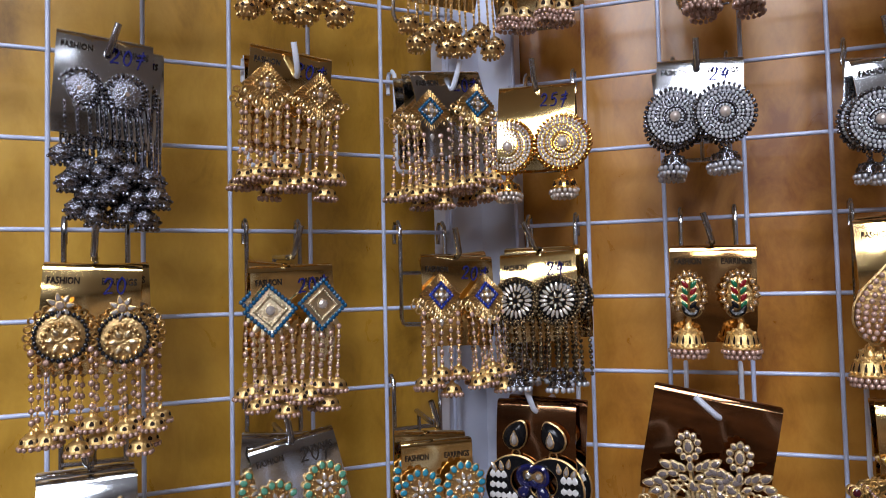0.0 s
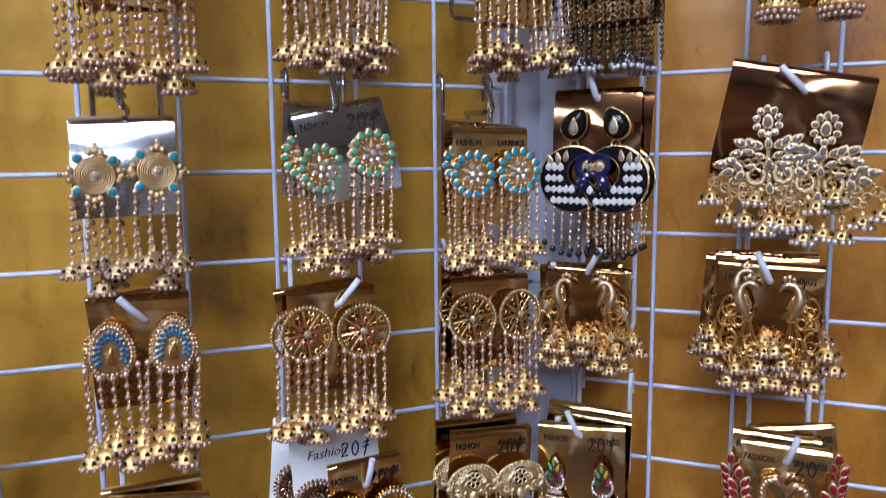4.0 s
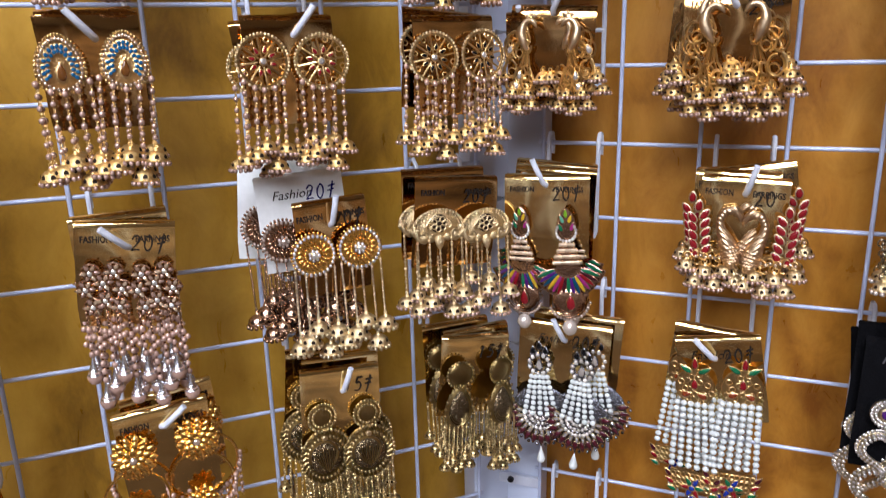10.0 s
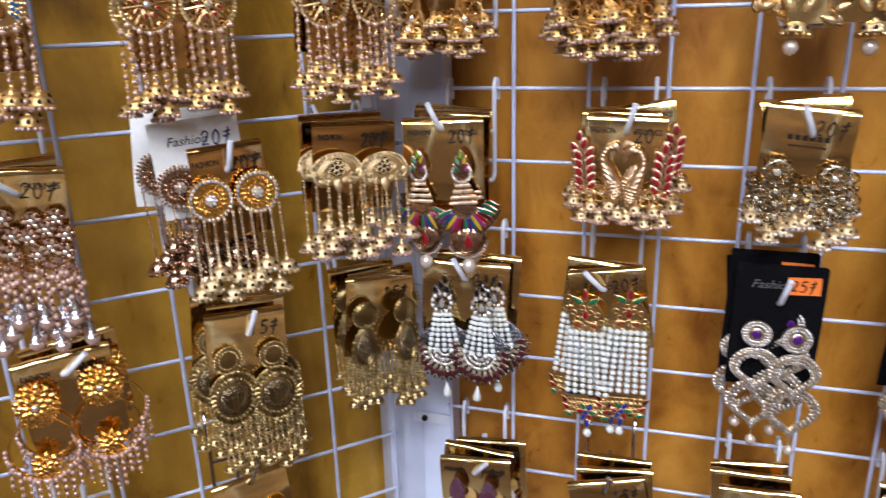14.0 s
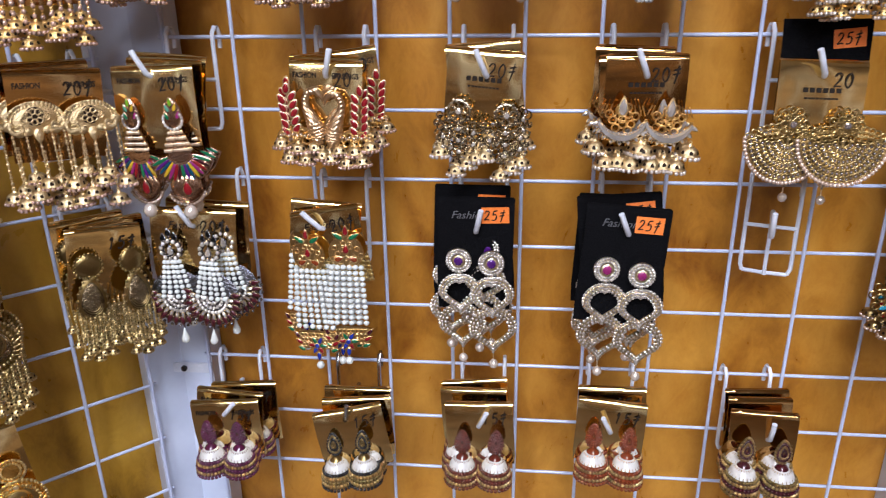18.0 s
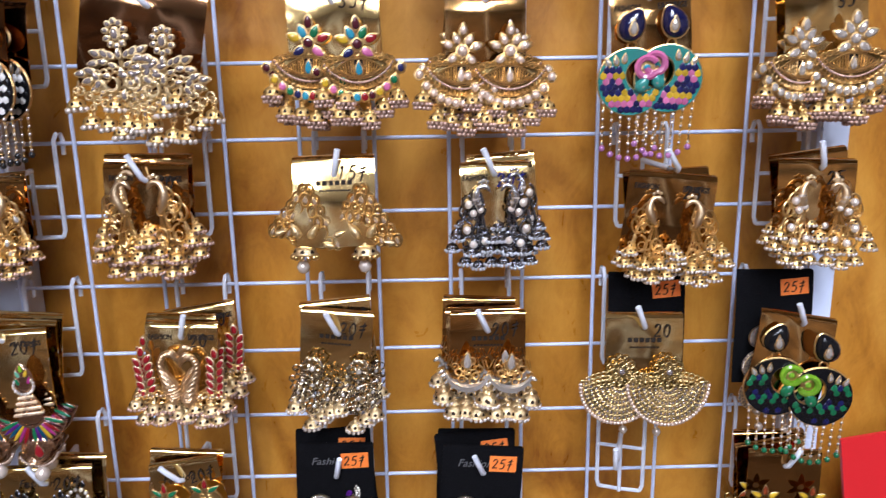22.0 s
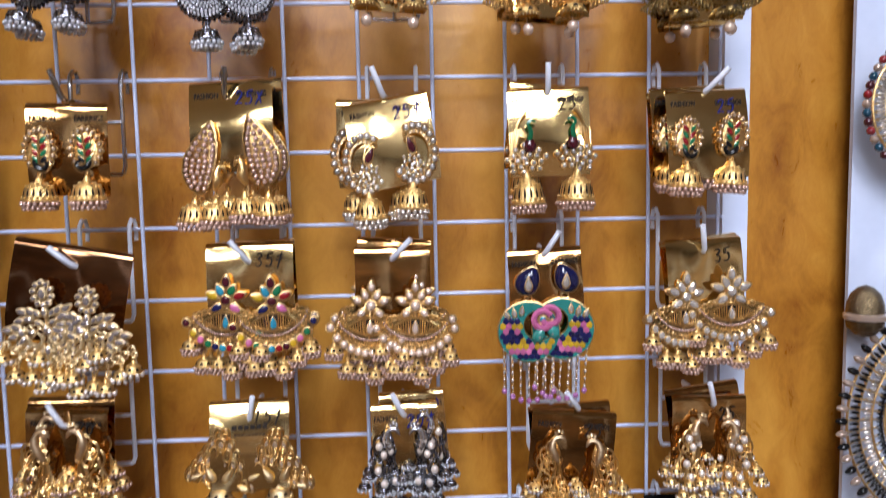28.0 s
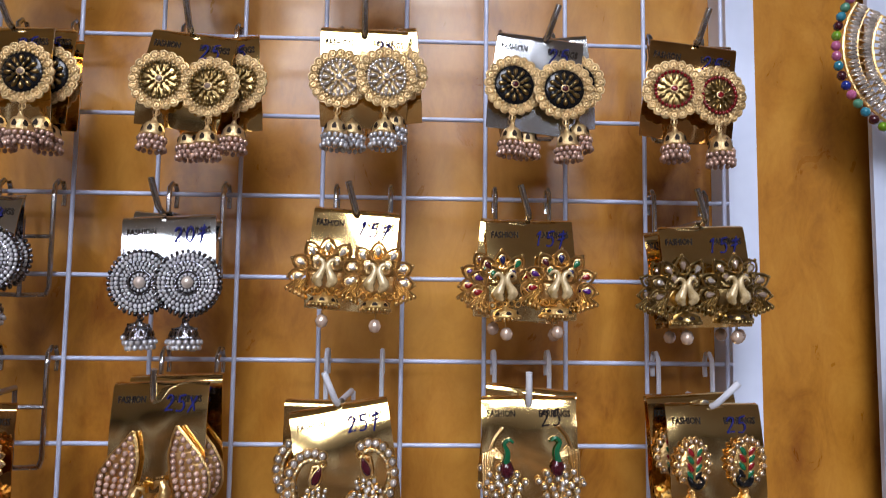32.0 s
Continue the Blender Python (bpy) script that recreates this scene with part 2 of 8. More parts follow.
HOOKWHITE = varied(material("white_coated_hook", (0.66, 0.7, 0.82), 0.3, 0.0, Coat_Weight=0.3), 80, (0.56, 0.6, 0.72), (0.72, 0.76, 0.86), 0.1)
CHROME = relief(material("chrome_hook", (0.45, 0.45, 0.47), 0.16, 1.0), 200, 0.1, 0.1, 0.3)
POSTWHITE = varied(material("white_painted_post", (0.5, 0.58, 0.8), 0.35), 14, (0.52, 0.59, 0.76), (0.68, 0.75, 0.92), 0.15, coarse=5)


def wood(name, dark, mid, light):
    """Varnished board: slow blotches, wavy figure and fine grain, with a soft gloss."""
    m = material(name, mid, 0.34, 0.0, Specular_IOR_Level=0.6)
    t, b = m.node_tree, m.node_tree.nodes["Principled BSDF"]
    pos = node(m, "ShaderNodeTexCoord").outputs["Object"]
    mp = node(m, "ShaderNodeMapping")
    mp.inputs["Scale"].default_value = (1.0, 1.0, 0.55)
    t.links.new(pos, mp.inputs["Vector"])
    slow = node(m, "ShaderNodeTexNoise", Scale=11.0, Detail=3.0, Roughness=0.55, Distortion=0.9)
    figure = node(m, "ShaderNodeTexNoise", Scale=42.0, Detail=5.0, Roughness=0.65, Distortion=1.6)
    grain = node(m, "ShaderNodeTexNoise", Scale=420.0, Detail=2.0)
    for n in (slow, figure, grain):
        t.links.new(mp.outputs[0], n.inputs["Vector"])
    mix = node(m, "ShaderNodeMath")
    mix.operation = "MULTIPLY_ADD"
    mix.inputs[1].default_value = 0.42
    t.links.new(figure.outputs["Fac"], mix.inputs[0])
    fine = node(m, "ShaderNodeMath")
    fine.operation = "MULTIPLY_ADD"
    fine.inputs[1].default_value = 0.1
    t.links.new(grain.outputs["Fac"], fine.inputs[0])
    t.links.new(slow.outputs["Fac"], fine.inputs[2])
    t.links.new(fine.outputs[0], mix.inputs[2])
    ramp = node(m, "ShaderNodeValToRGB")
    ramp.color_ramp.elements[0].position, ramp.color_ramp.elements[1].position = 0.52, 0.98
    ramp.color_ramp.elements[0].color, ramp.color_ramp.elements[1].color = (*dark, 1), (*light, 1)
    ramp.color_ramp.elements.new(0.72).color = (*mid, 1)
    t.links.new(mix.outputs[0], ramp.inputs[0])
    t.links.new(ramp.outputs[0], b.inputs["Base Color"])
    rough = node(m, "ShaderNodeMapRange")
    rough.inputs["To Min"].default_value, rough.inputs["To Max"].default_value = 0.22, 0.38
    t.links.new(figure.outputs["Fac"], rough.inputs["Value"])
    t.links.new(rough.outputs[0], b.inputs["Roughness"])
    bp = node(m, "ShaderNodeBump", Strength=0.15, Distance=0.0008)
    t.links.new(figure.outputs["Fac"], bp.inputs["Height"])
    t.links.new(bp.outputs[0], b.inputs["Normal"])
    return m


WOOD = wood("orange_wood_wall", (0.22, 0.07, 0.006), (0.42, 0.174, 0.019), (0.58, 0.28, 0.043))
OLIVEWOOD = wood("olive_wood_wall", (0.2, 0.095, 0.009), (0.4, 0.208, 0.02), (0.54, 0.31, 0.042))
# strong mottling on unseen walls, for dark and light blotches in foil reflections
PLASTER = varied(material("brown_wall_paint", (0.12, 0.08, 0.045), 0.7), 2.2, (0.025, 0.014, 0.008), (0.2, 0.12, 0.065), 0.1, coarse=1.3)
# lighter tone for an unseen wall that the left grid's metal reflects
REFLECTWALL = varied(material("light_reflector_wall", (0.3, 0.21, 0.13), 0.7), 2.6, (0.04, 0.024, 0.014), (0.42, 0.3, 0.19), 0.1, coarse=1.3)
CEILING = varied(material("grey_ceiling_paint", (0.5, 0.5, 0.49), 0.8), 5, (0.42, 0.42, 0.41), (0.52, 0.52, 0.51), 0.1)
FLOOR = varied(material("brown_floor_tile", (0.1, 0.06, 0.035), 0.35), 4, (0.03, 0.018, 0.01), (0.07, 0.042, 0.026), 0.1)
DIFFUSER = material("lamp_diffuser", (0.9, 0.92, 0.95), 0.6, 0.0, Emission_Color=(0.86, 0.92, 1.0, 1), Emission_Strength=9.0)
CLIPGREY = varied(material("dark_grey_plastic", (0.05, 0.045, 0.05), 0.4), 80, (0.04, 0.036, 0.04), (0.07, 0.065, 0.07))
SIGNRED, SIGNWHITE = material("red_card", (0.62, 0.015, 0.02), 0.45), material("white_print", (0.8, 0.78, 0.8), 0.5)


# ---- shapes ----
class Geo:
    """Collects vertices and faces; every add is an island of its own."""

    def __init__(self):
        self.v, self.f, self.mi, self.slot = [], [], [], 0

    def put(self, verts, faces, m=None):
        n = len(self.v)
        self.v += [tuple(m @ Vector(p)) for p in verts] if m is not None else [tuple(p) for p in verts]
        self.f += [tuple(n + i for i in f) for f in faces]
        self.mi += [self.slot] * len(faces)
        return self

    def lathe(self, m, profile, n=12):
        """Turns (radius, height) pairs round the local z axis."""
        verts, faces = [], []
        for r, h in profile:
            verts += [(r * math.cos(2 * math.pi * i / n), r * math.sin(2 * math.pi * i / n), h) for i in range(n)]
        for k in range(len(profile) - 1):
            faces += [(k * n + i, k * n + (i + 1) % n, (k + 1) * n + (i + 1) % n, (k + 1) * n + i) for i in range(n)]
        faces += [tuple(range(n - 1, -1, -1)), tuple((len(profile) - 1) * n + i for i in range(n))]
        return self.put(verts, faces, m)

    def ball(self, x, y, z, r, sx=1.0, sy=1.0, sz=1.0, n=6, turn=0.0):
        prof = [(math.sin(math.pi * k / 4), -math.cos(math.pi * k / 4)) for k in ((0.3, 1.35, 2.65, 3.7) if n < 7 else (0.35, 1, 2, 3, 3.65))]
        m = Matrix.Translation((x, y, z)) @ Matrix.Rotation(turn, 4, "Y") @ Matrix.Diagonal((r * sx, r * sy, r * sz, 1))
        return self.lathe(m, prof, n)

    def ring(self, x, y, z, big, small, n=18, k=5, a0=0.0, a1=360.0, sx=1.0, sz=1.0):
        """A torus, or a part of one, that faces the viewer; angles from the right, anticlockwise."""
        pts = [(x + sx * big * math.cos(radians(a0 + (a1 - a0) * i / n)), y, z + sz * big * math.sin(radians(a0 + (a1 - a0) * i / n))) for i in range(n + 1)]
        return self.tube(pts, small, k)

    def tube(self, pts, r, k=5, ends=True):
        pts = [Vector(p) for p in pts]
        verts, faces = [], []
        for i, p in enumerate(pts):
            d = (pts[min(i + 1, len(pts) - 1)] - pts[max(i - 1, 0)]).normalized()
            side = d.cross(Vector((0, 1, 0)))
            side = side.normalized() if side.length > 1e-3 else Vector((1, 0, 0))
            up = side.cross(d)
            w = r[i] if isinstance(r, (list, tuple)) else r
            verts += [p + w * (math.cos(2 * math.pi * j / k) * side + math.sin(2 * math.pi * j / k) * up) for j in range(k)]
        for i in range(len(pts) - 1):
            faces += [(i * k + j, i * k + (j + 1) % k, (i + 1) * k + (j + 1) % k, (i + 1) * k + j) for j in range(k)]
        faces += [tuple(range(k - 1, -1, -1)), tuple((len(pts) - 1) * k + j for j in range(k))]
        return self.put(verts, faces)

    def bent(self, pts, radii, k=8, steps=3):
        """A tube along a smooth curve through the points, its radius gliding between those given."""
        rows = [(*p, w) for p, w in zip(pts, radii)]
        out = []
        for i in range(len(rows) - 1):
            a, b, c, d = rows[max(i - 1, 0)], rows[i], rows[i + 1], rows[min(i + 2, len(rows) - 1)]
            for j in range(steps):
                t = j / steps
                out.append(tuple(0.5 * (2 * b[q] + (c[q] - a[q]) * t + (2 * a[q] - 5 * b[q] + 4 * c[q] - d[q]) * t * t + (3 * b[q] - a[q] - 3 * c[q] + d[q]) * t ** 3) for q in range(4)))
        out.append(rows[-1])
        return self.tube([p[:3] for p in out], [max(p[3], 0.0002) for p in out], k)

    def drop(self, x, y, z, length, width, angle=90.0, thick=0.0016, round_end=1.0, n=10):
        """A domed teardrop that faces the viewer, its tip towards the angle; x, z is its middle."""
        ca, sa = math.cos(radians(angle)), math.sin(radians(angle))
        outline = []
        for i in range(n):
            a = 2 * math.pi * i / n
            w = width / 2 * math.sin(a) * (1 - 0.5 * (0.5 + 0.5 * math.cos(a)) * round_end) * (1 - 0.5 * round_end * (0.5 + 0.5 * math.cos(a)) ** 4)
            outline.append((length / 2 * math.cos(a), w))
        verts = []
        for scale, h in ((1.0, 0.0), (0.94, -0.55 * thick), (0.6, -thick)):
            verts += [(x + scale * (ca * p - sa * q), y + h, z + scale * (sa * p + ca * q)) for p, q in outline]
        faces = [(k * n + i, (k + 1) * n + i, (k + 1) * n + (i + 1) % n, k * n + (i + 1) % n) for k in range(2) for i in range(n)]
        verts.append((x, y - 1.22 * thick, z))
        return self.put(verts, faces + [(2 * n + i, 3 * n, 2 * n + (i + 1) % n) for i in range(n)] + [tuple(range(n - 1, -1, -1))])

    def plate(self, outline, y, thick, bevel=0.0005):
        """A flat plate with a bevelled front from an outline of (x, z), anticlockwise as the viewer sees it."""
        n = len(outline)
        cx, cz = sum(p[0] for p in outline) / n, sum(p[1] for p in outline) / n
        verts = []
        for inset, h in ((0.0, thick / 2), (0.0, -thick / 2 + bevel), (bevel, -thick / 2)):
            for px, pz in outline:
                d = math.hypot(px - cx, pz - cz) or 1
                s = max(0.0, 1 - inset / d)
                verts.append((cx + (px - cx) * s, y + h, cz + (pz - cz) * s))
        faces = [(k * n + i, k * n + (i + 1) % n, (k + 1) * n + (i + 1) % n, (k + 1) * n + i) for k in range(2) for i in range(n)]
        return self.put(verts, faces + [tuple(2 * n + i for i in range(n)), tuple(range(n - 1, -1, -1))])

    def disc(self, x, y, z, r, thick, n=20, dome=0.0):
        """A round plate that faces the viewer, with a rounded rim and a domed front."""
        m = Matrix.Translation((x, y, z)) @ Matrix.Rotation(math.pi / 2, 4, "X")
        return self.lathe(m, [(r * 0.98, -thick / 2), (r, 0), (r * 0.95, thick / 2), (r * 0.55, thick / 2 + dome * 0.75), (r * 0.05, thick / 2 + dome)], n)

    def bell(self, x, y, z, r, h, n=10):
        """A small domed bell that hangs from x, z."""
        return self.lathe(Matrix.Translation((x, y, z)), [(r * 0.14, 0), (r * 0.2, -h * 0.07), (r * 0.56, -h * 0.13), (r * 0.84, -h * 0.34), (r * 0.97, -h * 0.6), (r * 1.03, -h), (r * 0.8, -h * 0.97)], n)

    def box(self, x0, x1, y0, y1, z0, z1, bevel=0.0):
        b = min(bevel, (x1 - x0) / 2.1, (y1 - y0) / 2.1)
        o = [(x0 + b, y0), (x1 - b, y0), (x1, y0 + b), (x1, y1 - b), (x1 - b, y1), (x0 + b, y1), (x0, y1 - b), (x0, y0 + b)] if b else [(x0, y0), (x1, y0), (x1, y1), (x0, y1)]
        n = len(o)
        verts = [(x, y, z0) for x, y in o] + [(x, y, z1) for x, y in o]
        return self.put(verts, [(i, (i + 1) % n, n + (i + 1) % n, n + i) for i in range(n)] + [tuple(range(n - 1, -1, -1)), tuple(range(n, 2 * n))])

    def mesh(self, name, mat, smooth=True):
        me = bpy.data.meshes.new(name)
        me.from_pydata(self.v, [], self.f)
        for m in mat if isinstance(mat, (list, tuple)) else [mat]:
            me.materials.append(m)
        if any(self.mi):
            me.polygons.foreach_set("material_index", self.mi)
        if smooth:
            me.polygons.foreach_set("use_smooth", [True] * len(me.polygons))
            me.set_sharp_from_angle(angle=radians(50))
        me.update()
        return me


def part(name, geo, mat, parent, label="", smooth=True):
    ob = new(name, geo.mesh(name, mat, smooth) if isinstance(geo, Geo) else geo)
    ob.parent = parent
    return tagged(ob, label) if label else ob


def thing(name, m, label, category, group="", kind=""):
    ob = new(name)
    ob.empty_display_size = 0.01
    ob.matrix_world = m
    return tagged(ob, label, category, group, kind)


def solid(name, geo, mat, label="", category="", kind="structure", m=None, smooth=False):
    ob = new(name, geo.mesh(name, mat, smooth))
    if m is not None:
        ob.matrix_world = m
    return tagged(ob, label, category, "", kind)


# ---- the place ----
RIGHT = Matrix.Identity(4)
LEFT = pose(-0.0438, -0.018, 0, 0, 0, 43.5)


def row_right(r):
    return 1.5 + 0.05 * (5 - r)


def row_left(s):
    return 1.5984 - 0.0516 * (s - 3)


solid("wall_right", Geo().box(-0.039, 2.2, 0.035, 0.09, 0, 2.6), WOOD, "orange-brown mottled wooden wall behind wire grid", "wall")
solid("wall_left", Geo().box(-3.05, 0.04, 0.035, 0.09, 0, 2.6), OLIVEWOOD, "olive-gold mottled wooden wall behind wire grid", "wall", m=LEFT)
# unseen; closes the room and works as a reflector for the left grid
solid("wall_far_right", Geo().box(2.2, 2.28, -4.5, 0.09, 0, 2.6), REFLECTWALL, "unseen shop wall, lighter brown to brighten reflections in the metal", "wall")
solid("wall_far_left", Geo().box(-2.3, -2.22, -4.5, -2.0, 0, 2.6), PLASTER, "unseen shop wall, mottled dark brown for the card reflections", "wall")
solid("wall_back", Geo().box(-2.3, 2.28, -4.58, -4.5, 0, 2.6), PLASTER, "unseen shop wall, mottled dark brown for the card reflections", "wall")
solid("floor", Geo().box(-2.3, 2.28, -4.58, 0.2, -0.1, 0), FLOOR, "dark brown tiled shop floor", "floor")
solid("ceiling", Geo().box(-2.3, 2.28, -4.58, 0.2, 2.6, 2.7), CEILING, "plain grey painted shop ceiling", "ceiling")
# unseen posts, added so that the foil cards reflect white streaks
for i in range(7):
    solid("wall_post", Geo().box(-2.05 + 0.66 * i, -1.99 + 0.66 * i, -4.5, -4.47, 0, 2.6, 0.004), POSTWHITE, "unseen white post added for streaks in the card reflections", "post")
for i in range(5):
    solid("wall_post", Geo().box(2.17, 2.2, -3.9 + 0.8 * i, -3.84 + 0.8 * i, 0, 2.6, 0.004), POSTWHITE, "unseen white post added for streaks in the card reflections", "post")
    if i < 3:
        solid("wall_post", Geo().box(-2.22, -2.19, -3.9 + 0.8 * i, -3.84 + 0.8 * i, 0, 2.6, 0.004), POSTWHITE, "unseen white post added for streaks in the card reflections", "post")
for lx, ly in LAMPS:
    lamp = thing("ceiling_lamp", pose(lx, ly, 2.6), "white rectangular ceiling lamp with a glowing diffuser", "lamp", "ceiling lamps")
    part("housing", Geo().box(-0.2, 0.2, -0.7, 0.7, -0.05, 0, 0.01), CEILING, lamp)
    part("diffuser", Geo().box(-0.17, 0.17, -0.65, 0.65, -0.06, -0.05, 0.01), DIFFUSER, lamp)


def post(name, plan, z0, z1, label):
    n = len(plan)
    verts = [(x, y, z0) for x, y in plan] + [(x, y, z1) for x, y in plan]
    g = Geo().put(verts, [(i, (i + 1) % n, n + (i + 1) % n, n + i) for i in range(n)] + [tuple(range(n - 1, -1, -1)), tuple(range(n, 2 * n))])
    ob = solid(name, g, POSTWHITE, label, "post")
    return ob


corner = post("corner_post", [(-0.002, 0.008), (-0.002, 0.03), (-0.038, 0.03), (-0.063, 0.0023), (-0.0493, -0.0122), (-0.028, 0.008)], 0, 2.6, "white painted metal post folded in the wall corner")
end_post = post("end_post", [(0.5565, 0.006), (0.575, 0.006), (0.575, 0.034), (0.5565, 0.034)], 0, 2.6, "white painted metal post at the end of the grid")
next_board = post("next_board", [(0.651, 0.006), (0.95, 0.006), (0.95, 0.01), (0.651, 0.01)], 0, 2.6, "white painted display board behind the necklaces")


def grid_panel(m, columns, rows, label):
    """A wire grid: upright wires lie in front of the level ones, each a part."""
    grid = thing("wire_grid_panel", m, label, "display grid", "wire grids")
    z0, z1, u0, u1 = rows[-1], rows[0], columns[-1], columns[0]
    up = Geo().tube([(0, 0, z0 - 0.025 + (z1 - z0 + 0.05) * i / 6) for i in range(7)], 0.0014, 8).mesh("upright_wire", WIRE)
    flat = Geo().tube([(u0 - 0.004 + (u1 - u0 + 0.008) * i / 6, 0, 0) for i in range(7)], 0.0014, 8).mesh("level_wire", WIRE)
    for u in columns:
        part("upright_wire", up, WIRE, grid).location = (u, -0.0012, 0)
    for z in rows:
        part("level_wire", flat, WIRE, grid).location = (0, 0.0014, z)
    return grid


grid_panel(RIGHT, [0.55 - 0.05 * c for c in range(12)], [row_right(r) for r in range(-8, 24)], "white coated wire grid on the orange wooden wall")
grid_panel(LEFT, [-0.05 * d for d in range(17)], [row_left(s) for s in range(-8, 24)], "white coated wire grid on the olive-gold wooden wall")


def make_hook(mat, label):
    """A two-prong wire hook for the grid; origin on the level wire, arm towards the viewer."""
    hook = thing("display_hook", Matrix.Identity(4), label, "hook", "display hooks")
    for sx in (-0.0165, 0.0165):
        g = Geo().tube([(sx, 0.006, -0.008), (sx, 0.007, 0.001), (sx, 0.004, 0.0062), (sx, -0.001, 0.0066), (sx, -0.005, 0.003), (sx, -0.0055, -0.004), (sx, -0.0055, -0.03), (sx, -0.0055, -0.058), (sx * 0.9, -0.0055, -0.0625)], 0.0015, 7)
        part("prong", g, mat, hook)
    part("lower_bar", Geo().tube([(-0.0148, -0.0055, -0.0625), (0, -0.0055, -0.063), (0.0148, -0.0055, -0.0625)], 0.0015, 7), mat, hook)
    part("cross_bar", Geo().tube([(-0.0165, -0.006, -0.028), (0, -0.0062, -0.028), (0.0165, -0.006, -0.028)], 0.0014, 7), mat, hook)
    part("centre_bar", Geo().tube([(0, -0.0075, -0.017), (0, -0.0075, -0.04), (0, -0.0072, -0.064)], 0.0014, 7), mat, hook)
    part("arm", Geo().tube([(0, -0.0075, -0.017), (0, -0.02, -0.0175), (0, -0.045, -0.0185), (0, -0.056, -0.0185), (0, -0.0592, -0.0165), (0, -0.0625, -0.006), (0, -0.0635, -0.001)], 0.0018, 8), mat, hook)
    return hook


HOOKS = {"white": make_hook(HOOKWHITE, "white coated wire hook on the grid"), "chrome": make_hook(CHROME, "shiny dark chrome wire hook on the grid")}
PROTOS = list(HOOKS.values())


# ---- cards and writing ----
TEXTS = {}


def writing(text, height, mat, slant=0.0):
    """A flat mesh of the words, standing up and facing the viewer, centred; one mesh for each text."""
    key = (text, height, mat.name, slant)
    if key not in TEXTS:
        curve = bpy.data.curves.new("writing", "FONT")
        curve.offset = 0.00012 if height < 0.006 else 0.0
        curve.body, curve.size, curve.align_x, curve.align_y, curve.shear, curve.extrude = text, height, "CENTER", "CENTER", slant, 0.00004
        curve.resolution_u = 2
        tmp = bpy.data.objects.new("writing", curve)
        scene.collection.objects.link(tmp)
        me = bpy.data.meshes.new_from_object(tmp.evaluated_get(bpy.context.evaluated_depsgraph_get()))
        bpy.data.objects.remove(tmp)
        me.transform(Matrix.Rotation(math.pi / 2, 4, "X"))
        me.materials.clear()
        me.materials.append(mat)
        TEXTS[key] = me
    return TEXTS[key]


PEN = {
    "0": [[(0.3, 1), (0.05, 0.7), (0.05, 0.25), (0.3, 0), (0.52, 0.3), (0.5, 0.75), (0.26, 1.02)]],
    "1": [[(0.12, 0.75), (0.32, 1), (0.26, 0.5), (0.2, 0)]],
    "2": [[(0.02, 0.75), (0.2, 1), (0.48, 0.9), (0.42, 0.55), (0.12, 0.16), (0.05, 0.04), (0.3, 0.08), (0.6, 0.06)]],
    "3": [[(0.05, 0.92), (0.35, 1), (0.46, 0.78), (0.2, 0.55), (0.5, 0.34), (0.34, 0.02), (0.0, 0.1)]],
    "4": [[(0.3, 1), (0.14, 0.6), (0.02, 0.38), (0.3, 0.4), (0.6, 0.46)], [(0.48, 0.85), (0.4, 0.4), (0.34, -0.1)]],
    "5": [[(0.58, 1), (0.36, 0.97), (0.16, 0.96)], [(0.16, 0.96), (0.1, 0.56), (0.36, 0.62), (0.52, 0.34), (0.36, 0.04), (0.0, 0.06)]],
    "f": [[(0.42, 1.1), (0.34, 0.5), (0.18, -0.22)], [(0.04, 0.74), (0.3, 0.8), (0.62, 0.84)], [(0.0, 0.44), (0.3, 0.48), (0.56, 0.54)]],
    "x": [[(0.05, 0.9), (0.3, 0.45), (0.5, 0.0)], [(0.55, 0.95), (0.25, 0.4), (0.0, -0.1)]],
}


def scrawl(text, height, mat):
    """Hand-written figures in pen strokes, centred and facing the viewer; one mesh for each text."""
    key = ("scrawl", text, height, mat.name)
    if key not in TEXTS:
        g, step = Geo(), 0.72 * height
        for i, c in enumerate(text):
            for stroke in PEN[c]:
                pts = [((i - len(text) / 2) * step + (x * 0.82 + 0.12 * z) * height, 0, (z - 0.5) * height * (0.94 + 0.06 * (i % 2))) for x, z in stroke]
                g.bent(pts, [0.00042 + 0.00012 * (k % 2) for k in range(len(pts))], 5, 3)
        g.v = [(x, y * 0.2, z) for x, y, z in g.v]
        TEXTS[key] = g.mesh("price", mat)
    return TEXTS[key]


def bars(count, width, height, mat):
    g = Geo()
    for i in range(count):
        w = width / count
        g.box(-width / 2 + i * w + w * 0.15, -width / 2 + (i + 1) * w - w * 0.1, -0.00004, 0.00004, -height / 2, height / 2)
    return g.mesh("print_bars", mat, False)


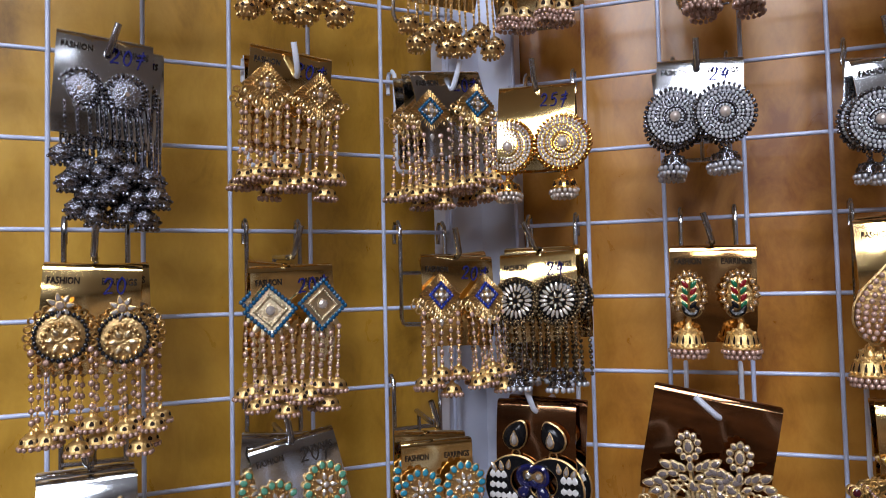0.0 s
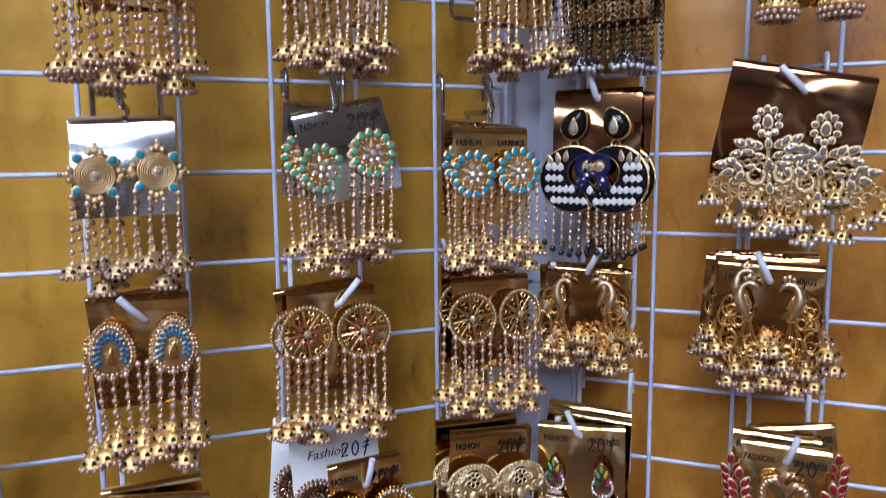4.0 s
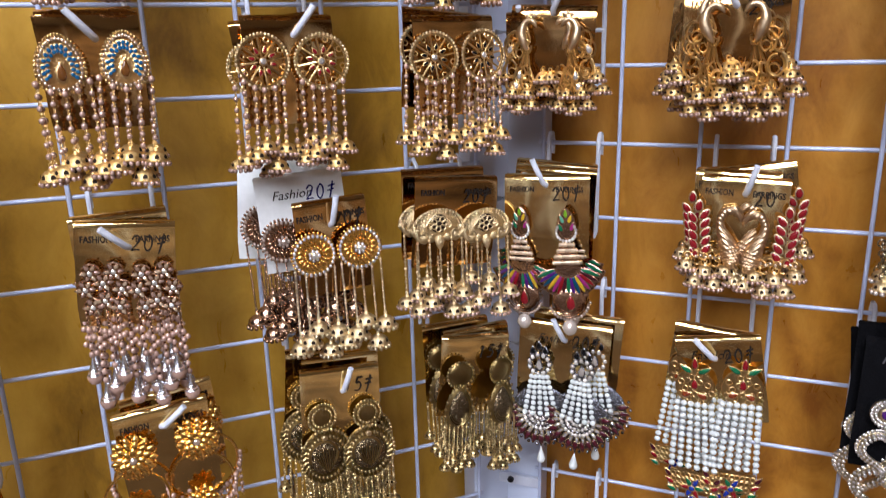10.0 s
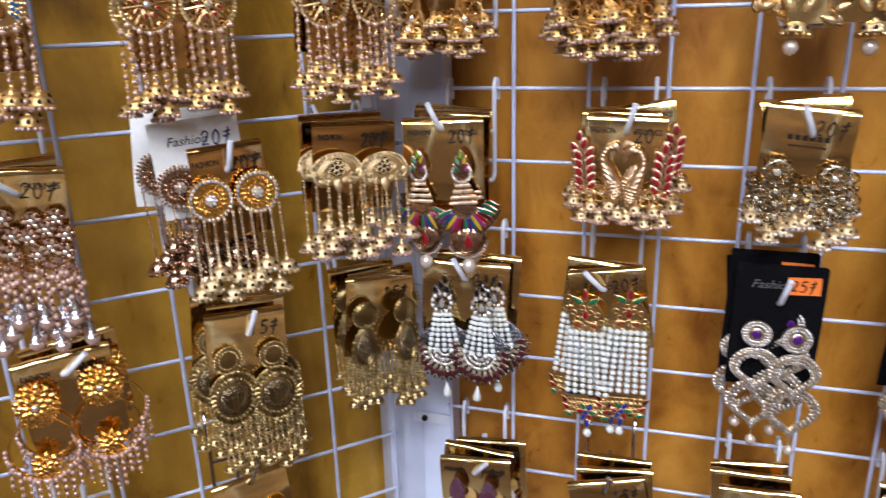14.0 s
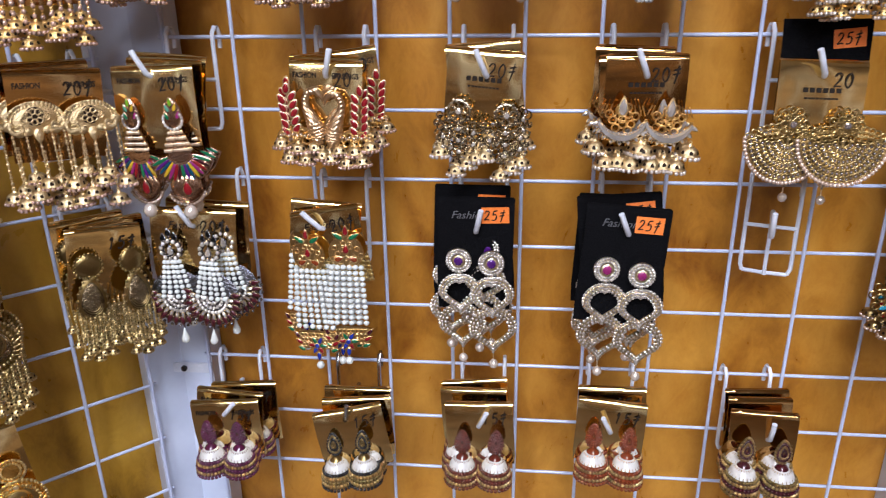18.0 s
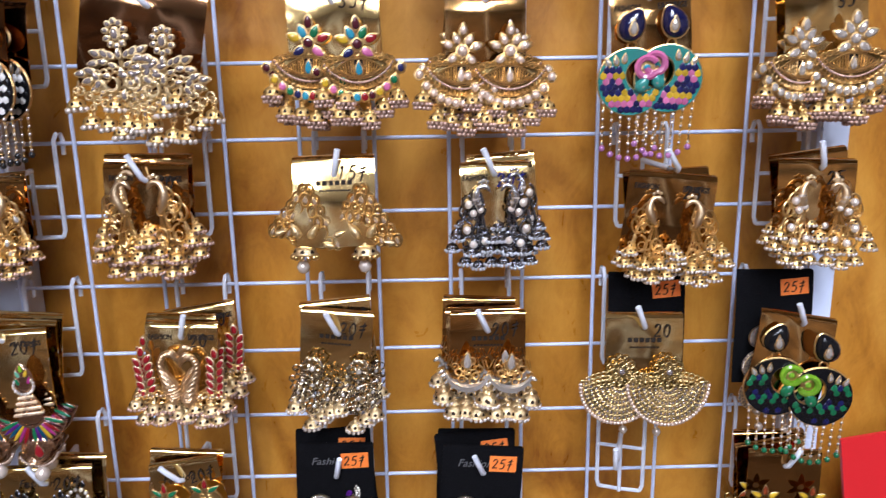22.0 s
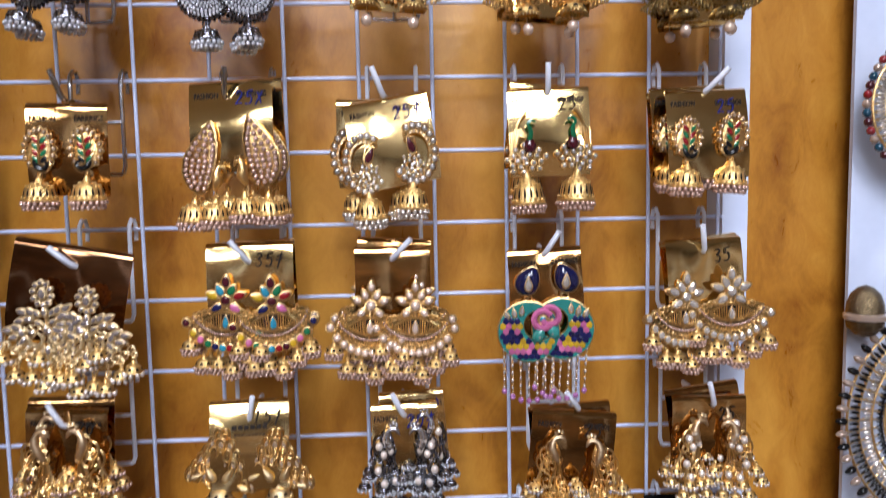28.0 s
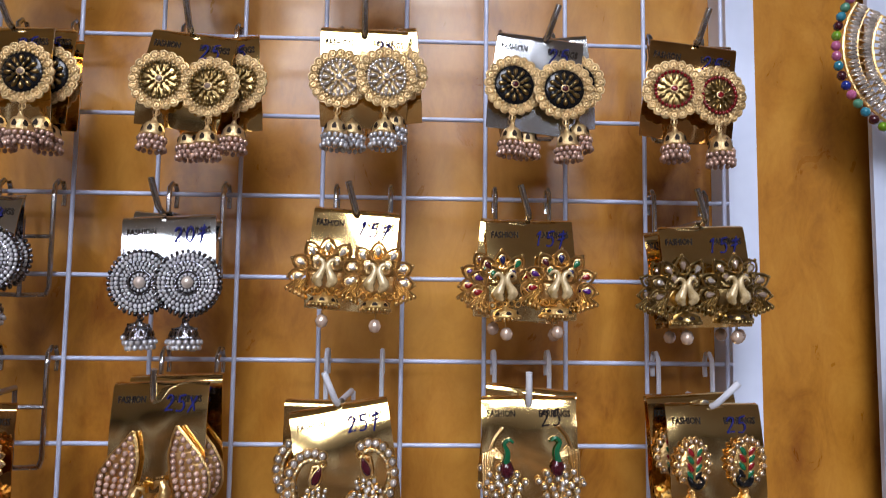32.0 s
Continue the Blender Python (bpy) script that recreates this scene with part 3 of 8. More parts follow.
def card_mesh(w, h, mat, notch=True, bend=0.0022):
    """A card that hangs from its top edge, slightly bowed, with rounded corners and a hang hole."""
    key = ("card", round(w, 4), round(h, 4), mat.name)
    if key in TEXTS:
        return TEXTS[key]
    levels = [0, 0.0007, 0.0018, 0.004] + [0.004 + (h - 0.004) * i / 5 for i in range(1, 6)]
    curl = {0: 0.0024, 1: 0.0011, 2: 0.0003}
    nx, nz, verts, faces = 6, len(levels) - 1, [], []
    for side, y in ((0, -0.0003), (1, 0.0003)):
        for i, down in enumerate(levels):
            for j in range(nx + 1):
                x = w * (j / nx - 0.5)
                if i in (0, nz) and j in (0, nx):
                    x *= 0.965
                bow = bend * math.cos(math.pi * (down / h - 0.5)) + 0.15 * bend * math.sin(3.1 * j / nx) - curl.get(i, 0)
                verts.append((x, y - bow, -down))
    n, row = (nx + 1) * (nz + 1), nx + 1
    for i in range(nz):
        for j in range(nx):
            a = i * row + j
            faces += [(a, a + row, a + row + 1, a + 1), (n + a, n + a + 1, n + a + row + 1, n + a + row)]
    for j in range(nx):
        faces += [(j, j + 1, n + j + 1, n + j), (nz * row + j + 1, nz * row + j, n + nz * row + j, n + nz * row + j + 1)]
    for i in range(nz):
        faces += [(i * row + row, i * row, n + i * row, n + i * row + row), (i * row + nx, (i + 1) * row + nx, n + (i + 1) * row + nx, n + i * row + nx)]
    TEXTS[key] = Geo().put(verts, faces).mesh("card", mat)
    return TEXTS[key]


def proud(z, h, bend=0.0022):
    """How far the front of a bowed card stands out at a depth below its top edge."""
    return -(bend * math.cos(math.pi * (-z / h - 0.5)) + 0.15 * bend + 0.00045)


CARDS = {
    "gold": (FOIL, "gold card"), "silver": (SILVERFOIL, "silver card"), "brown": (BROWNFOIL, "bronze card"), "dark": (DARKREFLECTFOIL, "foil card toned with a dark reflection"),
    "white": (WHITECARD, "white card"), "black": (BLACKCARD, "black card"),
}
DESIGNS = {}


def design(name):
    def keep(fn):
        DESIGNS[name] = fn
        return fn
    return keep


MADE = {}


def earring_parts(kind, colours):
    """The meshes of an earring, body first; its parts hang below the stud at the origin."""
    key = (kind, tuple(str(c) if isinstance(c, bool) else c.name for c in colours))
    if key not in MADE:
        e = Ear(colours[0])
        DESIGNS[kind](e, *colours)
        MADE[key] = [("earring", e.g.mesh("earring", e.metal), "", None)] + e.items
    return MADE[key]


SMALL = {}
FACETED = (CRYSTAL, SMOKE, CHAMPAGNE, BLUSH, GREYSTONE)


class Ear:
    """An earring in the making: g is its metal body, items the parts that hang from it or are set in it."""

    def __init__(self, metal):
        self.g, self.metal, self.items = Geo(), metal, []

    def add(self, name, geo, mats, at=(0, 0, 0), turn=0.0, label="", key=None):
        if key is not None and key in SMALL:
            me = SMALL[key]
        else:
            smooth = not (name == "stone" and mats[0] in FACETED)
            me = geo().mesh(name, mats, smooth) if callable(geo) else geo.mesh(name, mats, smooth)
            if key is not None:
                SMALL[key] = me
        self.items.append((name, me, label, pose(*at, 0, -turn)))

    def stone(self, x, z, length, width, mat, angle=90.0, y=-0.0015, rim=None, name="stone", round_end=1.0):
        """A set stone with a metal rim, its tip towards the angle."""
        rim = rim or self.metal

        def make():
            g = Geo()
            g.drop(0, 0, 0, length, width, 0, min(width, length) * (0.24 if mat in FACETED else 0.13), round_end, 9)
            g.slot = 1
            g.drop(0, 0.0002, 0, length * 1.2 + 0.0006, width * 1.2 + 0.0006, 0, min(width, length) * 0.07, round_end)
            return g
        self.add(name, make, [mat, rim], (x, y, z), angle, "", ("stone", length, width, mat.name, rim.name, round_end))

    def bell(self, x, z, r, metal=None, pearls=PINKPEARL, y=-0.0012, h=1.1, rows=1, bead=0.0):
        metal = metal or self.metal
        metal = BELLGOLD if metal is GOLD else BELLPALE if metal is PALE else metal
        bead = bead or min(0.0017, r * 0.24)

        def make():
            g = Geo()
            tall = r * h
            g.lathe(Matrix.Identity(4), [(r * a, tall * b) for a, b in ((0.1, 0.16), (0.2, 0.05), (0.26, -0.1), (0.58, -0.2), (0.84, -0.42), (0.94, -0.68), (1.03, -0.98), (0.85, -0.96))], 14)
            g.ring(0, 0, tall * 0.16 + 0.0007, 0.0009, 0.0003, 8, 4)
            g.tube([(r * 1.04 * math.cos(a), r * 1.04 * math.sin(a), -tall * 0.93) for a in [2 * math.pi * i / 14 for i in range(15)]], r * 0.07, 4)
            holes = 7 if r < 0.0065 else 10 if r < 0.0075 else 16
            wide = {7: 0.24, 10: 0.17, 16: 0.08}[holes]
            # dark patches on the whole dome paint the shade of holes
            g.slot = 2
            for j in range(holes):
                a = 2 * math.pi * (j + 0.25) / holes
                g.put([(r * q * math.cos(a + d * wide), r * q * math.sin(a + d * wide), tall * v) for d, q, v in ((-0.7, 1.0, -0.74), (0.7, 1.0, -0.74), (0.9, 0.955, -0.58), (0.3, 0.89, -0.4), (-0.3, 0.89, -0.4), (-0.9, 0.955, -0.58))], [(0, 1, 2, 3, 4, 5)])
            g.slot = 0
            if r >= 0.0065:
                for j in range(14):
                    a = 2 * math.pi * j / 14
                    g.ball(r * 0.74 * math.cos(a), r * 0.74 * math.sin(a), -tall * 0.3, r * 0.09, n=5)
            if r >= 0.0075:
                for j in range(20):
                    a = 2 * math.pi * j / 20
                    g.ball(r * 0.97 * math.cos(a), r * 0.97 * math.sin(a), -tall * 0.8, r * 0.1, n=5)
                    if j % 2:
                        g.ball(r * 0.45 * math.cos(a), r * 0.45 * math.sin(a), -tall * 0.16, r * 0.09, n=5)
            g.slot = 1
            n = max(8, int(2 * math.pi * r / (bead * 2.05)))
            for row in range(rows):
                for j in range(n):
                    a = 2 * math.pi * (j + 0.5 * row) / n
                    rr = r * (1.02, 0.9, 1.06)[row]
                    g.ball(rr * math.cos(a), rr * math.sin(a), -r * h - bead * (0.7 + 1.7 * row), bead, n=6)
            return g
        self.add("bell", make, [metal, pearls, HOLESHADE], (x, y, z), 0.0, "", ("bell", r, metal.name, pearls.name, h, rows, bead))

    def chain(self, x, z0, z1, beads=PINKPEARL, metal=None, y=-0.001, bead=0.0015, step=0.0056, link=True):
        metal = metal or self.metal
        length = round(z0 - z1, 3)

        def make():
            g = Geo()
            g.tube([(0, 0, 0.0012), (0, 0, -length / 2), (0, 0, -length)], 0.0003, 4)
            z, i = -0.0005, 0
            while z > -length:
                g.slot = 1
                g.ball(0, 0, z, bead * (1.0 if i % 3 else 1.15), n=5 if bead < 0.0011 else 6)
                g.slot = 0
                if link:
                    for k in (0.36, 0.64) if step > 0.005 else (0.5,):
                        g.ring(0, 0, z - step * k, 0.0006, 0.00022, 5, 3)
                z -= step
                i += 1
            return g
        self.add("chain", make, [metal, beads], (x, y, z0), 0.0, "", ("chain", length, beads.name, metal.name, bead, step, link))

    def fringe(self, n, spread, z, length, beads=PINKPEARL, metal=None, bell=0.0057, sag=0.004, bead=0.0015, step=0.0056, pearls=None, uneven=0.0062, link=True):
        for i in range(n):
            f = (2 * i / (n - 1) - 1) if n > 1 else 0
            x, z0 = f * spread, z + sag * f * f
            z1 = z0 - length - uneven * ((i * 2 + n) % 3 - 1) * 0.9
            y = -0.0006 - 0.0013 * (i % 2)
            self.chain(x, z0, z1, beads, metal, y, bead, step, link)
            if bell:
                self.bell(x, z1, bell, BELLGOLD if metal is None and self.metal in (GOLD, PALE) else metal, pearls or beads, y)

    def pearls(self, name, spots, r, mat, sy=1.0, n=7):
        """A run of little pearls or crystals, joined."""
        g = Geo()
        for spot in spots:
            g.ball(spot[0], spot[1], spot[2], spot[3] if len(spot) > 3 else r, 1, sy, 1, n)
        self.items.append((name, g.mesh(name, mat), "stuff", None))

    def arc(self, x, z, big, n, a0=0.0, a1=360.0, y=-0.0015, sx=1.0, sz=1.0):
        m = n if abs(a1 - a0) >= 359 else n - 1
        return [(x + sx * big * math.cos(radians(a0 + (a1 - a0) * i / m)), y, z + sz * big * math.sin(radians(a0 + (a1 - a0) * i / m))) for i in range(n)]

    def pearl(self, x, z, r, mat, y=-0.001, sz=1.0):
        self.add("pearl", lambda: Geo().ball(0, 0, 0, r, 1, 1, sz, 10), mat, (x, y, z), 0.0, "", ("pearl", r, sz, mat.name))


DICE = random.Random(7)


def hang(side, k, row, kind, colours, text, card="gold", price="", roll=0.0, du=0.0, dz=-0.012, w=0.048, h=0.056,
         stud=0.024, gap=0.026, back=1, hook="white", brand="FASHION", dark=False, back_kind=None, back_card=None, arm=0.0, size=1.0, sticker=False, tilt=0.0, setback=0.0, pitch=None):
    """A hook on the grid with its stack of carded earring pairs; the front card lies nearest to the hook's tip."""
    base = RIGHT if side == "R" else LEFT
    u = 0.525 - 0.1 * k if side == "R" else -0.025 - 0.1 * k
    z = row_right(row) if side == "R" else row_left(row)
    if hook:
        held = copy_thing(HOOKS[hook], base @ pose(u + du * 0.4, 0, z, 0, 0, arm * 0.2))
        swing = math.degrees(math.asin(max(-0.5, min(0.5, du * 0.6 / 0.055)))) + (42 if arm >= 30 else 0)
        lean = DICE.uniform(-48, 48) if hook == "white" else DICE.uniform(-20, 20)
        for child in held.children:
            if child.name.startswith("arm"):
                child.matrix_local = pose(0, 0, -0.0185, 0, lean, swing) @ pose(0, 0, 0.0185)
    for b in range(back + 1):
        depth = -0.054 + setback + 0.012 * b
        turn = roll if b == 0 else DICE.uniform(-7, 7)
        off = (0, 0) if b == 0 else (DICE.uniform(-0.006, 0.006) + du * 0.2, DICE.uniform(-0.001, 0.005))
        what, cardkind, cols = (kind, card, colours) if b == 0 else (back_kind or kind, back_card or card, colours)
        mat, noun = CARDS[cardkind]
        root = thing("earring_card", base @ pose(u + du + off[0], depth, z + dz + off[1], 0, 0, 0),
                     f"{text} on {noun}" if len(text.split()) < 10 else text, "earrings", "carded earrings")
        turned = pose(0, 0, 0, DICE.uniform(-5, 4) if pitch is None or b else pitch, -turn, DICE.uniform(-6, 6) + tilt)
        cardob = part("card", card_mesh(w, h, mat), mat, root)
        cardob.matrix_local = turned
        printmat = SILVERINK if cardkind == "black" else DARKINK
        if brand == "FASHION":
            for word, wx in (("FASHION", -0.29), ("EARRINGS", 0.27)):
                part("printed_word", writing(word, 0.0049, printmat), printmat, cardob).matrix_local = pose(w * wx, proud(-0.0095, h), -0.0095) @ Matrix.Diagonal((0.74, 1, 1, 1))
        elif brand == "bars":
            key = ("bars", cardkind)
            if key not in TEXTS:
                TEXTS[key] = (bars(6, w * 0.46, 0.0028, printmat), bars(9, w * 0.4, 0.0011, printmat))
            for me, bz in zip(TEXTS[key], (-0.0175, -0.0222)):
                tagged(part("printed_mark", me, printmat, cardob), kind="stuff").matrix_local = pose(0, proud(bz, h), bz)
        elif brand == "script":
            part("printed_word", writing("Fashion", 0.0075, printmat, 0.3), printmat, cardob).matrix_local = pose(-w * 0.1, proud(-0.0115, h), -0.0115)
        if price:
            inkmat = DARKINK if dark else INK
            if sticker:
                tag = part("price_sticker", Geo().box(-0.009, 0.009, -0.0002, 0.0002, -0.0055, 0.0055), STICKER, cardob, "orange price sticker", smooth=False)
                tag.matrix_local = pose(w * 0.25, proud(-0.014, h), -0.011, 0, DICE.uniform(-6, 6))
                part("price", scrawl(price, 0.0068, DARKINK), DARKINK, tag).matrix_local = pose(0, -0.0004, 0)
            else:
                part("price", scrawl(price, 0.0085, inkmat), inkmat, cardob, "hand-written price").matrix_local = pose(w * 0.24, proud(-0.013, h) - 0.0002, -0.0115, 0, DICE.uniform(-8, 4))
        drop_z = -stud
        c, s = math.cos(radians(turn)), math.sin(radians(turn))
        for sx in (-1, 1):
            px, pz = sx * gap / 2 * c - drop_z * s * 0.6, sx * gap / 2 * s + drop_z
            pieces = earring_parts(kind if b == 0 else what, cols)
            body = None
            for name, me, label, at in pieces:
                ob = part(name, me, None, body or root)
                tagged(ob, "" if label == "stuff" else label, kind="stuff" if label == "stuff" else "")
                if at is not None:
                    ob.matrix_local = at
                if body is None:
                    body = ob
                    body.matrix_local = pose(px, -0.0066 - DICE.uniform(0, 0.0025) - (0.002 if sx > 0 else 0), pz + DICE.uniform(-0.0012, 0.0012), DICE.uniform(-4, 2), DICE.uniform(-4, 4), DICE.uniform(-10, 10)) @ Matrix.Diagonal((-sx * size if kind in MIRRORED else size, size, size, 1))


MIRRORED = set()


# ---- earring designs: origin at the middle of the top piece ----
@design("coin")
def coin(e, metal, inner, heart):
    e.g.disc(0, 0.0006, 0, 0.0125, 0.0016, 24)
    for x, y, z in e.arc(0, 0, 0.0132, 20):
        e.g.disc(x, -0.0002, z, 0.0027, 0.0012, 9, 0.0003)
        e.g.ring(x, -0.0011, z, 0.0017, 0.0004, 9, 4)
        e.g.ball(x, -0.0011, z, 0.0006, n=5)
    for x, y, z in e.arc(0, 0, 0.0109, 30):
        e.g.ball(x, -0.001, z, 0.0009, n=5)
    if inner is not CRYSTAL:
        e.add("dark_disc", lambda: Geo().disc(0, 0, 0, 0.0102, 0.001, 24), inner if inner is not RED else ANTIQUE, (0, -0.0006, 0), 0.0, "", ("coindisc", inner.name))
    if inner is not BLACK:
        e.pearls("stone_ring", e.arc(0, 0, 0.0092, 28, y=-0.0014), 0.00105, inner, n=6)
    petals = Geo()
    for i in range(12):
        a = 30 * i
        petals.drop(0.0064 * math.cos(radians(a)), -0.0012, 0.0064 * math.sin(radians(a)), 0.0044, 0.003, a + 180, 0.0012)
    for i in range(8):
        a = 45 * i + 22
        petals.drop(0.0035 * math.cos(radians(a)), -0.0018, 0.0035 * math.sin(radians(a)), 0.0028, 0.002, a + 180, 0.001)
    e.items.append(("petal_ring", petals.mesh("petal_ring", CRYSTAL if inner is CRYSTAL else ANTIQUE), "stuff", None))
    e.stone(0, 0, 0.003, 0.0034, heart, 90, -0.0026, round_end=0)
    e.g.ring(0, 0, -0.0168, 0.0016, 0.0004, 10, 4)
    e.g.tube([(0, 0, -0.014), (0, 0, -0.0225)], 0.0006, 5)
    e.bell(0, -0.0212, 0.006, metal, PINKPEARL if heart is not CRYSTAL else GREYPEARL, rows=3, h=1.5, bead=0.0014)


@design("pearl_disc")
def pearl_disc(e, metal, pearl):
    e.g.disc(0, 0.0006, 0, 0.0146, 0.0018, 28)
    for big in (0.0055, 0.0098):
        e.g.ring(0, -0.0006, 0, big, 0.0006, 28, 5)
    for big, n, r in ((0.0038, 14, 0.0007), (0.0071, 24, 0.0009), (0.0088, 30, 0.0008), (0.0112, 32, 0.0011), (0.0132, 40, 0.001)):
        e.pearls("pearl_ring", e.arc(0, 0, big, n, y=-0.0012), r, pearl, n=6)
    for x, y, z in e.arc(0, 0, 0.0152, 36):
        e.g.ball(x, -0.0003, z, 0.0012, n=6)
    e.pearl(0, 0, 0.003, PEARL, -0.0016)
    e.g.ring(0, 0, -0.0168, 0.0013, 0.0004, 9, 4)
    e.bell(0, -0.0195, 0.0066, metal, pearl, h=1.15, rows=2, bead=0.0014)


@design("peacock_fan")
def peacock_fan(e, metal, *gems):
    e.g.plate([(0.0088 * math.cos(radians(a)), -0.0025 + 0.0095 * math.sin(radians(a))) for a in range(0, 360, 20)], 0.0012, 0.001)
    cells = [(0.0118 * math.cos(radians(a)), 0.0118 * math.sin(radians(a)) - 0.002, a) for a in (-8, 22, 56, 90, 124, 158, 188)] + [(-0.0042, 0.0036, 110), (0.0042, 0.0036, 70)]
    for i, (x, z, a) in enumerate(cells):
        ca, sa = math.cos(radians(a)), math.sin(radians(a))
        loop = []
        for k in range(13):
            t = 2 * math.pi * k / 12
            p, q = 0.0041 * math.cos(t), 0.0034 * math.sin(t) * (1 - 0.3 * math.cos(t))
            loop.append((x + ca * p - sa * q, -0.0006, z + sa * p + ca * q))
        e.g.tube(loop, 0.0006, 4)
        e.g.ball(x + 0.0046 * ca, -0.0006, z + 0.0046 * sa, 0.0009, n=5)
        e.stone(x, z, 0.004, 0.0034, gems[i % len(gems)], a + 180, -0.0012)
        for s in (-1, 1):
            e.g.ring(x - sa * 0.0034 * s - ca * 0.002, -0.0002, z + ca * 0.0034 * s - sa * 0.002, 0.0012, 0.0004, 8, 4)
    for sx in (-1, 1):
        e.add("enamel_bird", lambda: Geo().bent([(0.0052, 0, 0.001), (0.003, -0.0004, 0.0028), (0.001, -0.0004, 0.0012), (0.0014, -0.0004, -0.0022), (0.0032, -0.0002, -0.0062), (0.0012, 0, -0.0088)], [0.0004, 0.0009, 0.0012, 0.0016, 0.0025, 0.001], 8), IVORY, (0.0001 if sx > 0 else -0.0001, -0.003, 0.0012), 0.0, "", "ivory_bird") if sx > 0 else e.add("enamel_bird", lambda: Geo().bent([(-0.0052, 0, 0.001), (-0.003, -0.0004, 0.0028), (-0.001, -0.0004, 0.0012), (-0.0014, -0.0004, -0.0022), (-0.0032, -0.0002, -0.0062), (-0.0012, 0, -0.0088)], [0.0004, 0.0009, 0.0012, 0.0016, 0.0025, 0.001], 8), IVORY, (-0.0001, -0.003, 0.0012), 0.0, "", "ivory_bird_twin")
        for k in range(5):
            e.g.tube([(sx * (0.0075 + 0.0012 * k), -0.0006, -0.004 - 0.0004 * k), (sx * (0.0095 + 0.0016 * k), -0.001, -0.0085), (sx * (0.0088 + 0.0019 * k), -0.0006, -0.0125 + 0.0008 * k)], 0.0006, 4)
            e.g.ball(sx * (0.0088 + 0.0019 * k), -0.0006, -0.0125 + 0.0008 * k, 0.0011, n=5)
    for i in range(9):
        e.g.ring(-0.0115 + 0.0029 * i, -0.001, -0.0098 + 0.0006 * (i % 2), 0.0014, 0.0005, 8, 4)
    e.bell(0, -0.0108, 0.0062, metal, metal, h=0.72, bead=0.0008)
    e.pearl(0, -0.0225, 0.003, PEARLCREAM)
    e.g.tube([(0, 0, -0.0145), (0, 0, -0.02)], 0.0003, 4)


@design("leaf_peacock")
def leaf_peacock(e, metal, bells):
    """An enamelled leaf with gold veins and a curled tail, in a halo of crystals, over a jhumka."""
    e.g.drop(0, 0.0006, 0.0002, 0.0225, 0.0165, 78, 0.001, 0.5, 18)
    for i, m in enumerate((GREEN, RED, RED, GREEN, GREEN, RED, BLACK, GREEN)):
        row, sx = i // 2, -1 if i % 2 else 1
        e.stone(sx * 0.0023 + 0.0005, 0.0062 - 0.0039 * row, 0.0056, 0.0028, m, 90 - sx * 40, -0.001, round_end=0.3)
    e.g.tube([(0.0012, -0.0018, 0.0095), (0.0004, -0.002, 0.002), (0.0002, -0.0018, -0.0075)], 0.0005, 4)
    e.add("enamel_tail", lambda: Geo().bent([(-0.0028, 0, -0.0062), (-0.001, -0.0004, -0.0098), (0.0028, -0.0004, -0.0112), (0.0052, -0.0004, -0.0086), (0.0036, -0.0004, -0.0066)], [0.0008, 0.0018, 0.0015, 0.001, 0.0008], 7), BLACK, (0, -0.0012, 0.0002), 0.0, "", "black_tail")
    e.g.bent([(-0.004, -0.0008, -0.0072), (-0.001, -0.001, -0.0118), (0.0034, -0.001, -0.013), (0.0072, -0.001, -0.0098), (0.0062, -0.001, -0.007)], [0.0005] * 5, 5)
    spots = []
    for i in range(15):
        a = radians(-62 + 292 * i / 14)
        x, z = 0.0001 + 0.0088 * math.cos(a) * (1 - 0.12 * max(0, math.sin(a))), 0.0008 + 0.0112 * math.sin(a)
        spots.append((x, -0.001, z))
        e.g.ring(x, 0, z, 0.0016, 0.0005, 9, 4)
        e.g.ball(x * 1.2, 0, 0.0008 + (z - 0.0008) * 1.16, 0.0008, n=5)
    e.pearls("crystal_halo", spots, 0.0014, CHAMPAGNE, n=5)
    if bells:
        e.g.tube([(0, 0, -0.011), (0, 0, -0.019)], 0.0006, 5)
        e.g.ring(0, 0, -0.0145, 0.0015, 0.0004, 9, 4)
        e.pearls("crystal_band", [(0.0068 * math.cos(a), 0.0068 * math.sin(a), -0.0255) for a in [i * 0.52 for i in range(12)]], 0.0014, CHAMPAGNE, n=5)
        e.bell(0, -0.0175, 0.0096, metal, PINKPEARL, h=1.35, rows=2, bead=0.0016)


